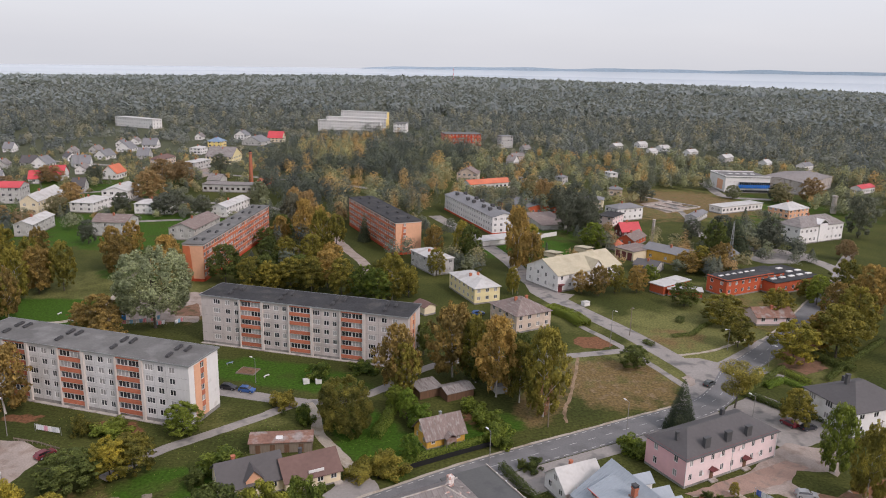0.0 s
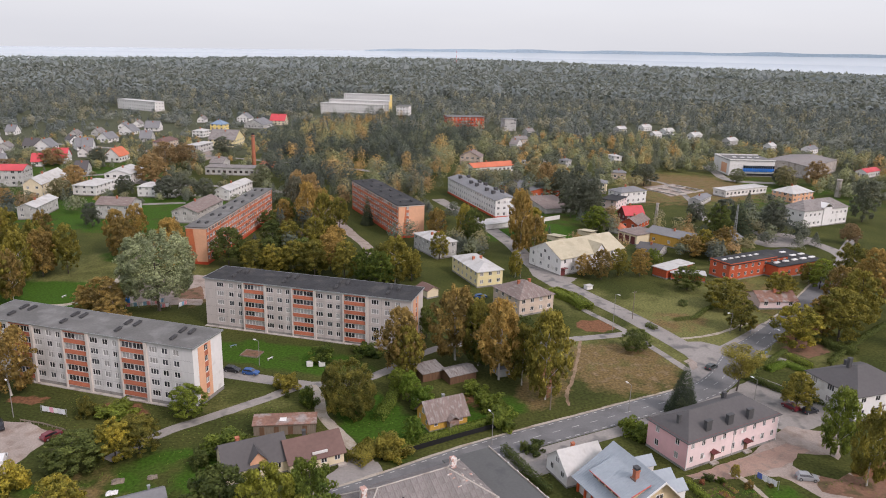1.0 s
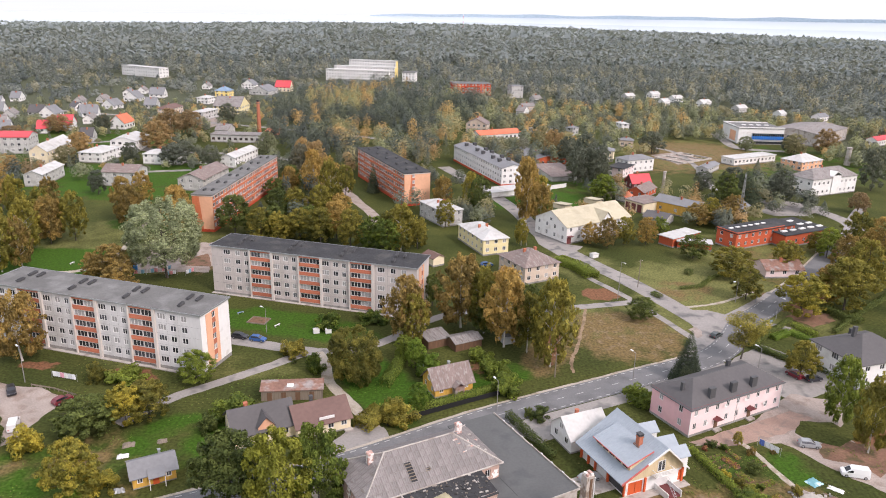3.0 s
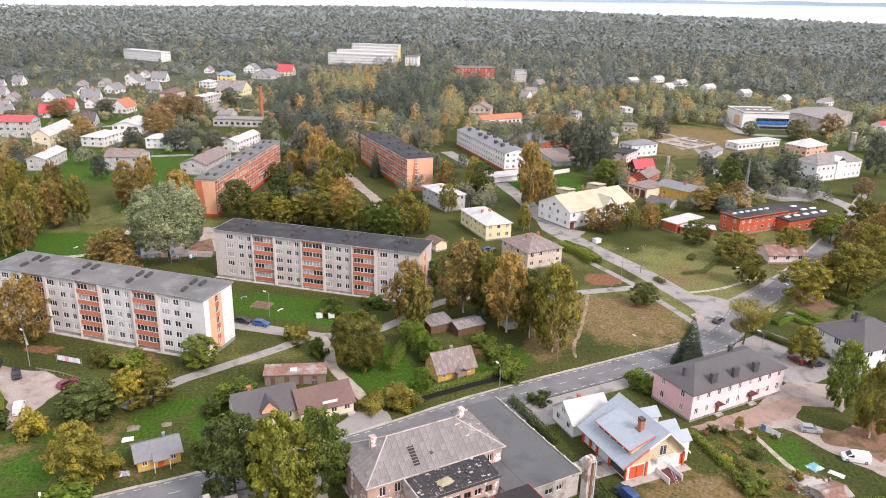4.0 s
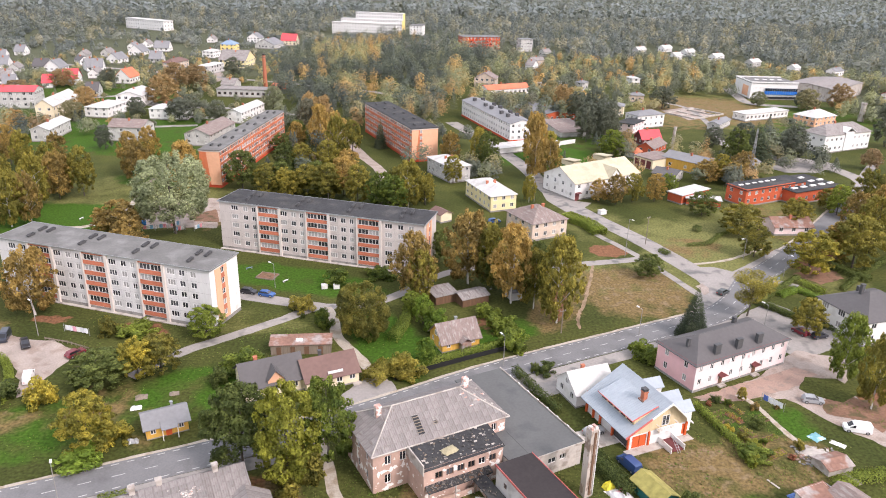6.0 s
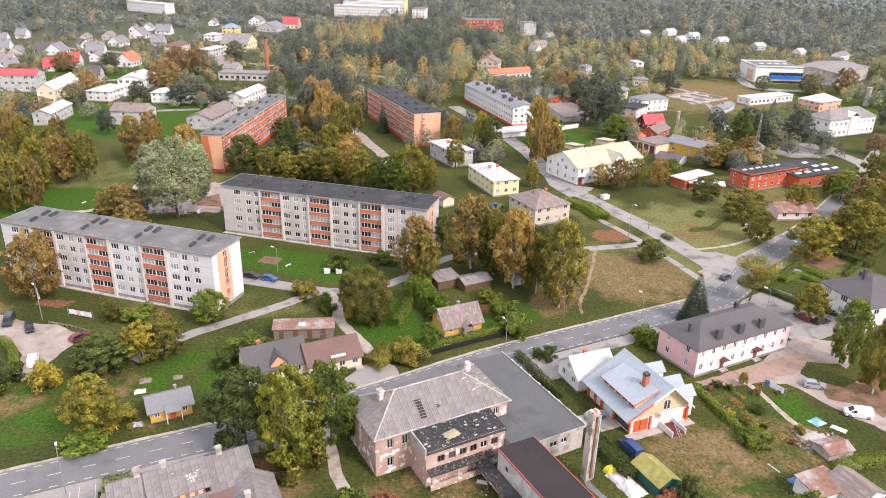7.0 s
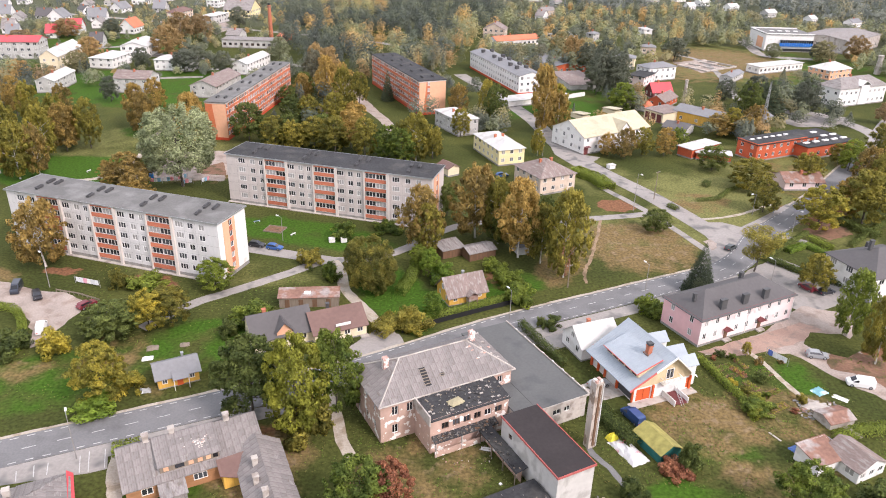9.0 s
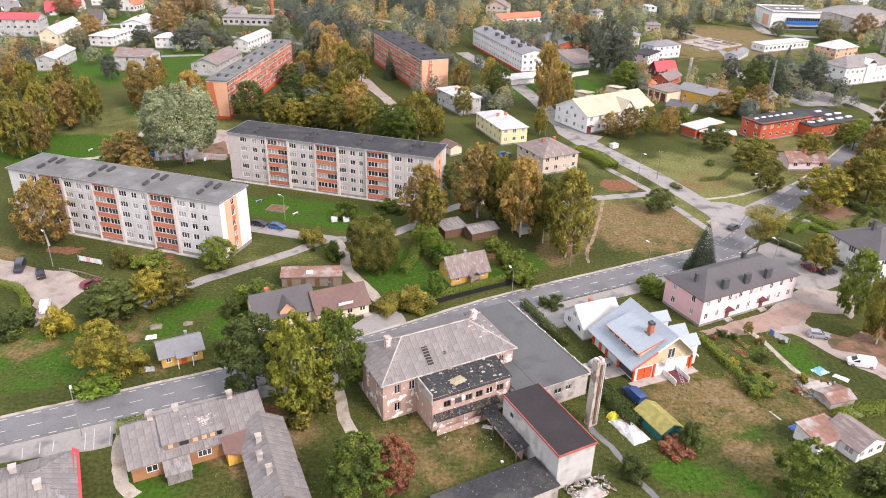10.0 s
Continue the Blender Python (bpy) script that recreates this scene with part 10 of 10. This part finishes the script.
def free(P, margin, shade):
    """Which of the points P stand clear of houses and roads, and not right before a house as seen from the air."""
    ok = np.ones(len(P), bool)
    for m, lx, ly in KEEP_OFF:
        q = m.inverted()
        c, s = q[0][0], q[0][1]
        u, v = c * P[:, 0] + s * P[:, 1] + q[0][3], q[1][0] * P[:, 0] + q[1][1] * P[:, 1] + q[1][3]
        ok &= ~((u > -margin - shade) & (u < lx + margin) & (v > -margin - shade) & (v < ly + margin))
    for k in range(0, len(P), 2000):
        d = np.abs(P[k:k + 2000, None, :] - ROAD_LINES[None]).max(2).min(1)
        ok[k:k + 2000] &= d > 7
    return ok


def see_over(P, heights):
    """Lowers trees at P so that the camera sees the houses close behind them."""
    top = heights.copy()
    for m, lx, ly in KEEP_OFF:
        c = m @ Vector((lx / 2, ly / 2, 0))
        d = math.hypot(c.x, c.y)
        if d < 230:
            continue
        ux, uy = c.x / d, c.y / d
        gap, side = d - (P[:, 0] * ux + P[:, 1] * uy), np.abs(P[:, 0] * uy - P[:, 1] * ux)
        inside = (gap > -2) & (gap < 95) & (side < 0.4 * max(lx, ly) + 2.5)
        top = np.where(inside, np.minimum(top, 2.4 + 78 * np.maximum(gap - 0.4 * min(lx, ly), 0) / d), top)
    return top


def tufts(name, label, P, hgt, wid, per, size, materials, category="woodland", conifer=0.3, seed=3, up=0.4, needles=None, lobes=5):
    """Many trees in one mesh: for each a crown of leaf clumps over its foot, pointed, or broad with several lobes."""
    rnd = np.random.RandomState(seed)
    n = len(P)
    con = rnd.uniform(0, 1, n) < conifer
    k = np.repeat(np.arange(n), per)
    z = rnd.uniform(0, 1, n * per) ** 0.75
    prof = np.where(con[k], 0.5 * (1.04 - z), 0.5 * np.sqrt(np.clip(1 - ((z - 0.55) / 0.52) ** 2, 0.03, 1)))
    w = rnd.uniform(0, 6.283, n * per)
    rad = prof * rnd.uniform(0.45, 1.0, n * per)
    W = np.where(con, 0.7, 1.0)[k] * wid[k]
    c = np.stack([P[k, 0] + rad * W * np.cos(w), P[k, 1] + rad * W * np.sin(w), hgt[k] * (0.08 + 0.9 * z)], 1)
    if lobes:
        la, lr = rnd.uniform(0, 6.283, (n, lobes)), rnd.uniform(0.04, 0.30, (n, lobes))
        lz, ls = rnd.uniform(0.30, 0.74, (n, lobes)), rnd.uniform(0.2, 0.33, (n, lobes))
        lz[:, 0], lr[:, 0] = 0.78, 0.04
        j = rnd.randint(0, lobes, n * per)
        d = rnd.normal(size=(n * per, 3))
        d /= np.linalg.norm(d, axis=1)[:, None]
        d[:, 2] = np.where(lz[k, j] + d[:, 2] * 0.25 < 0.12, np.abs(d[:, 2]), d[:, 2])
        q = ls[k, j] * rnd.uniform(0.4, 1.0, n * per) ** 0.4
        bx, by = lr[k, j] * np.cos(la[k, j]) + d[:, 0] * q, lr[k, j] * np.sin(la[k, j]) + d[:, 1] * q
        bz = lz[k, j] + d[:, 2] * q * 0.85
        broad = ~con[k]
        c[broad] = np.stack([P[k, 0] + bx * W, P[k, 1] + by * W, hgt[k] * bz], 1)[broad]
        w = np.where(broad, np.arctan2(by * 0.6 + d[:, 1] * q, bx * 0.6 + d[:, 0] * q), w)
        z = np.where(broad, np.clip(0.5 * bz + 0.5 * (0.5 + 0.5 * d[:, 2]), 0, 1), z)
    c[:, 2] += lie(P[:, 0], P[:, 1])[k]
    nrm = np.stack([np.cos(w) * 0.8, np.sin(w) * 0.8, 0.25 + 0.9 * z], 1) + rnd.normal(size=(n * per, 3)) * 0.22
    nrm /= np.linalg.norm(nrm, axis=1)[:, None]
    nrm *= np.where(nrm[:, 2] * (up + 0.9 * z) + nrm[:, 0] * np.cos(w) + nrm[:, 1] * np.sin(w) < 0, -1, 1)[:, None]
    t = np.cross(nrm, rnd.normal(size=(n * per, 3)))
    t /= np.linalg.norm(t, axis=1)[:, None]
    b = np.cross(nrm, t)
    s = (size * W * rnd.uniform(0.6, 1.3, n * per))[:, None]
    p = np.stack([c - t * s - b * s * 0.6, c + t * s - b * s * 0.6, c + b * s * 1.2], 1).reshape(-1, 3)
    soft = np.stack([np.cos(w) * (1.2 - 0.6 * z), np.sin(w) * (1.2 - 0.6 * z), up + 0.9 * z], 1) + rnd.normal(size=(n * per, 3)) * 0.08
    soft /= np.linalg.norm(soft, axis=1)[:, None]
    tone = rnd.choice(len(materials), n)
    if needles:
        tone = np.where(con, len(materials), tone)
        materials = list(materials) + [needles]
    me = cloud_mesh(name, p, soft, materials, tone[k])
    return tagged(new(name, me), label, category, kind="stuff")


wr = np.random.RandomState(11)


def wedge(r0, r1, spacing, seed):
    """Points spread over the wedge of land that lies before the camera."""
    rnd = np.random.RandomState(seed)
    area = 0.72 * (r1 * r1 - r0 * r0)
    n = int(area / spacing ** 2)
    r = np.sqrt(rnd.uniform(r0 * r0, r1 * r1, n))
    a = rnd.uniform(-0.72, 0.72, n)
    return np.stack([r * np.sin(a), r * np.cos(a)], 1)


# trees between the town's houses, thicker in clumps
P = wedge(225, 660, 8.6, 1)
den = np.array([noise.noise(Vector((x / 55, y / 55, 0.3))) for x, y in P])
grove = ((P[:, 0] + 40) / 85) ** 2 + ((P[:, 1] - 470) / 120) ** 2 < 1
den += np.where(grove, 0.7, 0) + np.where((P[:, 0] > 30) & (P[:, 1] > 440), 0.35, 0) + np.where((P[:, 0] < -100) & (P[:, 1] > 330) & (P[:, 1] < 760), 0.16, 0) + np.where((P[:, 0] > 70) & (P[:, 1] < 430), -0.15, 0)
yard = ((P[:, 0] - 40) / 26) ** 2 + ((P[:, 1] - 312) / 30) ** 2 < 1
field = ((P[:, 0] - 150) / 38) ** 2 + ((P[:, 1] - 440) / 52) ** 2 < 1
forecourt = ((P[:, 0] - 208) / 34) ** 2 + ((P[:, 1] - 462) / 30) ** 2 < 1
street = ((P[:, 0] - 120) / 30) ** 2 + ((P[:, 1] - 395) / 22) ** 2 < 1
lawn = ((P[:, 1] < 262) & (P[:, 0] > -120) & (P[:, 0] < 118)) | ((P[:, 1] < 300) & (P[:, 0] > -185) & (P[:, 0] < -80)) | ((np.abs(P[:, 0] - 185) < 26) & (np.abs(P[:, 1] - 318) < 20))
keep = (den > -0.16) & ~yard & ~lawn & ~field & ~street & ~forecourt
P, den = P[keep], den[keep]
keep = free(P, 2.5, 4.0)
P, den = P[keep], den[keep]
hill = ((P[:, 0] + 55) / 75) ** 2 + ((P[:, 1] - 560) / 190) ** 2 < 1
near = np.hypot(P[:, 0], P[:, 1]) < 430
heights = np.where(den > 0.5, wr.uniform(10, 18, len(P)), wr.uniform(6, 13, len(P))) * np.where((P[:, 0] < -100) & (P[:, 1] > 330), 0.6, 1.0)
heights = see_over(P, heights)
widths = np.minimum(wr.uniform(7.5, 12.5, len(P)), 3 + heights) * np.where((P[:, 0] < -100) & (P[:, 1] > 330), 0.75, 1.0)
TOWN_MIX = [L["hazed_olive"], L["hazed_dark"], L["hazed_green"], L["hazed_dark"], L["hazed_green"], L["hazed_olive"], L["hazed_dark"], L["hazed_ochre"]]
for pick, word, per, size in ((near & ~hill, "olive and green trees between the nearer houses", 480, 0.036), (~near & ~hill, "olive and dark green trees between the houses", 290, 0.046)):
    tufts("town_trees", word, P[pick], heights[pick], widths[pick], per, size, TOWN_MIX, conifer=0.2, seed=4, needles=L["hazed_dark"])
H = wedge(360, 780, 9.6, 31)
H = H[((H[:, 0] + 55) / 78) ** 2 + ((H[:, 1] - 575) / 205) ** 2 < 1]
H = H[free(H, 4.0, 3.0)]
ripe = np.array([noise.noise(Vector((x / 38, y / 60, 4.7))) for x, y in H]) > 0.16
for pick, tones, word in ((~ripe, ("hazed_dark", "hazed_dark", "hazed_green", "hazed_dark"), "dense dark green grove on the rise"), (ripe, ("hazed_ochre", "hazed_olive", "hazed_green"), "ochre and olive crowns in the grove")):
    tufts("grove", word, H[pick], see_over(H[pick], wr.uniform(9, 21, pick.sum())), wr.uniform(10.5, 15, pick.sum()), 460, 0.031, [L[t] for t in tones], conifer=0.1, seed=12, needles=L["hazed_dark"])
P = wedge(640, 1150, 11.6, 2)
P = P[free(P, 4.0, 30.0)]
left_town = (P[:, 0] < -120) & (P[:, 1] < 830) & (P[:, 0] > -420)
P = P[~left_town | (wr.uniform(0, 1, len(P)) < 0.6)]
low = np.where((P[:, 0] < -120) & (P[:, 1] < 830) & (P[:, 0] > -420), 0.6, 1.0)
tufts("woods", "dark mixed woodland behind the town", P, see_over(P, wr.uniform(8, 19, len(P)) * low), wr.uniform(10, 16, len(P)), 100, 0.066, [L["woods"], L["woods"], L["hazed_woods_dark"], L["hazed_woods_olive"]], conifer=0.4, seed=5, needles=L["hazed_woods_dark"])
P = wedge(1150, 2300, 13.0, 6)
tufts("woods", "dark woodland stretching towards the sea", P, wr.uniform(13, 21, len(P)), wr.uniform(10, 17, len(P)), 18, 0.22, [L["woods"], L["hazed_far_woods"], L["hazed_far_woods"]], conifer=0.35, seed=7, needles=L["woods"])
P = wedge(2300, 4300, 26.0, 8)
edge = 3050 + 1250 * np.exp(-((P[:, 0] + 300) / 1500) ** 2)
edge = np.where(P[:, 0] < -300, np.maximum(edge, 3300), edge)
P = P[np.hypot(P[:, 0], P[:, 1]) < edge + 120 * np.sin(P[:, 0] / 160)]
tufts("woods", "distant woodland near the sea, bluish with painted haze", P, wr.uniform(13, 24, len(P)), wr.uniform(26, 40, len(P)), 9, 0.42, [L["hazed_far_woods"]], conifer=0.1, seed=9)

# the sea, which rises to the eye's horizon at the edge of the built world, and the shore beyond it
rows_r = [(2900, 0.2), (3600, 0.3), (4300, 2.0), (4700, 30.0), (4900, 62.0)]
sg, steps = Geo(), 40
for (ra, za), (rb, zb) in zip(rows_r, rows_r[1:]):
    for k in range(steps):
        a0, a1 = -0.85 + 1.7 * k / steps, -0.85 + 1.7 * (k + 1) / steps
        # tilts the sea sideways to fit the horizon in the camera's view
        t0, t1 = 0.0131 * math.sin(a0) / 62, 0.0131 * math.sin(a1) / 62
        sg.face([(ra * math.sin(a0), ra * math.cos(a0), za * (1 + ra * t0)), (ra * math.sin(a1), ra * math.cos(a1), za * (1 + ra * t1)),
                 (rb * math.sin(a1), rb * math.cos(a1), zb * (1 + rb * t1)), (rb * math.sin(a0), rb * math.cos(a0), zb * (1 + rb * t0))])
tagged(new("water", sg.mesh("water", M["water"])), "pale calm sea under an overcast sky", "sea", kind="structure")
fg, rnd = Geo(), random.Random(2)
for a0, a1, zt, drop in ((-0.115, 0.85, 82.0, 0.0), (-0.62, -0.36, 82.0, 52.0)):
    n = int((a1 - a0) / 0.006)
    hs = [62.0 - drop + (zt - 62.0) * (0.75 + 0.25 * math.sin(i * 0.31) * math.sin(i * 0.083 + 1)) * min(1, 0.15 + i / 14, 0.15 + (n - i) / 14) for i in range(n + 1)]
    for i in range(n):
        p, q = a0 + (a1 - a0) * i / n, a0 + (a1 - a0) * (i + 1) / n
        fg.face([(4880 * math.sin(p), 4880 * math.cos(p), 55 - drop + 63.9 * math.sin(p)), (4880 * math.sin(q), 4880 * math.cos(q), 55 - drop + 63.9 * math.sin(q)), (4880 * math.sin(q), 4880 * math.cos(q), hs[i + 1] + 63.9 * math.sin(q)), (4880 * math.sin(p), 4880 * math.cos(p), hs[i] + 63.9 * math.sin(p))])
# the shore's bluish colour carries the haze of distance
tagged(new("backdrop", fg.mesh("backdrop", mat("hazed_far_shore", (0.38, 0.47, 0.55), 1.0, 0.05, 0.002))), "far shore beyond the sea, bluish with painted haze", "far shore", kind="structure")

# rough grass and weeds on the near plots
def weeds(name, label, x0, y0, x1, y1, n, size, tones, seed, up=2.2):
    rnd = np.random.RandomState(seed)
    Q = np.stack([rnd.uniform(x0, x1, n), rnd.uniform(y0, y1, n)], 1)
    den = np.array([noise.noise(Vector((x / 6, y / 6, 0.7))) for x, y in Q])
    Q = Q[den > -0.12]
    Q = Q[free(Q, 0.6, 0.0)]
    for line, half_w in HARD:
        d = np.hypot(Q[:, None, 0] - line[None, :, 0], Q[:, None, 1] - line[None, :, 1]).min(1)
        Q = Q[d > half_w]
    return tufts(name, label, Q, rnd.uniform(0.25, 0.8, len(Q)) * size, rnd.uniform(0.5, 1.4, len(Q)) * size, 5, 0.3, tones, "weeds", 0.0, seed, up, lobes=0)


def dense(pts, step=1.0):
    return np.array([(p.x, p.y) for p in spline(pts, step)])


HARD = [(dense(MAIN), 4.6), (dense(TRACK), 1.0), (dense([(-53, 90), (-52.6, 82), (-51.5, 77), (-48, 72), (-44, 70)]), 1.6), (dense([(-24, 106), (-20.6, 98.8), (-18.2, 91.4), (-15.2, 86)]), 1.6),
        (dense([(56.5, 124), (59, 120), (61.3, 111.5), (64, 105), (68, 98)]), 1.1), (dense([(-31, 156), (-28.2, 150), (-26, 142), (-20.5, 133.6), (-15.3, 126), (-11.5, 119.5)]), 2.0),
        (dense([(56, 124), (68, 119), (78, 108), (88, 102)]), 5.0), (dense([(70, 130), (84, 140)]), 6.0), (dense([(-95, 132), (-84, 126), (-76, 120)]), 9.0), (dense([(16, 128), (24, 133), (42, 142), (58, 152)]), 4.0),
        (dense([(-64, 122), (-57.8, 132), (-49.5, 140), (-41.3, 147.5), (-33, 155.6)]), 2.4)]
weeds("rough_grass", "rough grass and weeds on the back plots", 18, 62, 92, 122, 9000, 0.30, [L["weeds"], L["weeds_green"], L["weeds"]], 21)
weeds("rough_grass", "rough grass and weeds round the ruin", -38, 62, 18, 104, 4000, 0.26, [L["weeds"], L["weeds_green"]], 22)
weeds("rough_grass", "rough grass and weeds in the gardens", -84, 88, -10, 150, 3000, 0.26, [L["weeds_green"], L["weeds_green"], L["weeds"]], 23)


def bed(label, x, y, ang, w, d, tones, seed, tall=0.6):
    """A dug bed with its rows of plants."""
    m = pose(x, y, 0, 0, 0, ang)
    tagged(new("garden_bed", Geo().box(-w / 2, -d / 2, -0.02, w / 2, d / 2, 0.07).mesh("garden_bed", M["redsoil"])), "dug bed of reddish soil in the garden", "garden bed").matrix_world = m
    rnd, rows = np.random.RandomState(seed), []
    for k in range(int(d / 0.45)):
        for u in np.arange(-w / 2 + 0.2, w / 2 - 0.1, 0.3):
            if rnd.uniform() < 0.85:
                q = m @ Vector((u + rnd.uniform(-0.08, 0.08), -d / 2 + 0.25 + 0.45 * k, 0))
                rows.append((q.x, q.y))
    Q = np.array(rows)
    tufts("garden_plants", label, Q, rnd.uniform(0.5, 1.1, len(Q)) * tall, rnd.uniform(0.35, 0.6, len(Q)), 26, 0.16, tones, "garden plants", 0.0, seed, 0.8, lobes=0)


for k, (x, y, w, d, tones, tall, word) in enumerate((
        (50.6, 117.0, 4.2, 1.6, ("green", "bright"), 0.6, "rows of green vegetables in the dug bed"), (53.2, 115.6, 3.6, 1.4, ("ochre", "yellow", "rust"), 0.7, "orange and yellow flowers in the bed"),
        (51.2, 114.2, 3.0, 1.2, ("dark", "green"), 0.5, "low dark green vegetables in the bed"), (54.2, 111.4, 3.2, 1.6, ("bright", "lime"), 0.6, "bright leafy vegetables in the bed"),
        (57.4, 109.6, 3.4, 1.6, ("olive", "green"), 0.5, "fading vegetable rows in the bed"), (58.2, 115.8, 2.2, 2.6, ("dark", "bright"), 0.6, "green cabbages in the bed"),
        (56.9, 105.3, 4.4, 1.8, ("olive",), 0.25, "sparse seedlings in the bare bed"), (54.6, 118.4, 3.0, 1.2, ("rust", "yellow", "green"), 0.7, "mixed flowers in the bed"))):
    bed(word, x, y, -62 if k % 2 else 28, w, d, [L[t] for t in tones], 60 + k, tall)
for kind, tone, x, y, h, w in (("bush", "dark", 56.4, 113.0, 2.4, 3.4), ("bush", "yellow", 50.8, 111.7, 1.5, 2.2), ("bush", "olive", 52.5, 109.5, 1.6, 2.4), ("bush", "lime", 53.6, 107.3, 1.5, 3.8), ("bush", "dark", 51.3, 121.1, 1.9, 2.6),
                               ("bush", "green", 53.3, 120.2, 1.6, 2.2), ("bush", "rust", 49.6, 119.8, 1.2, 1.6), ("bush", "lime", 51.6, 102.5, 2.4, 3.0), ("bush", "olive", 61.5, 107.1, 2.2, 2.6), ("bush", "rust", 59.1, 104.0, 1.2, 1.8),
                               ("broad", "olive", 56.6, 121.7, 3.2, 2.4), ("bush", "ochre", 58.0, 118.8, 2.2, 2.0), ("bush", "green", 55.6, 108.2, 1.4, 2.0), ("bush", "ochre", 62.6, 119.4, 1.0, 1.8)):
    tree(kind, tone, x, y, h, w)
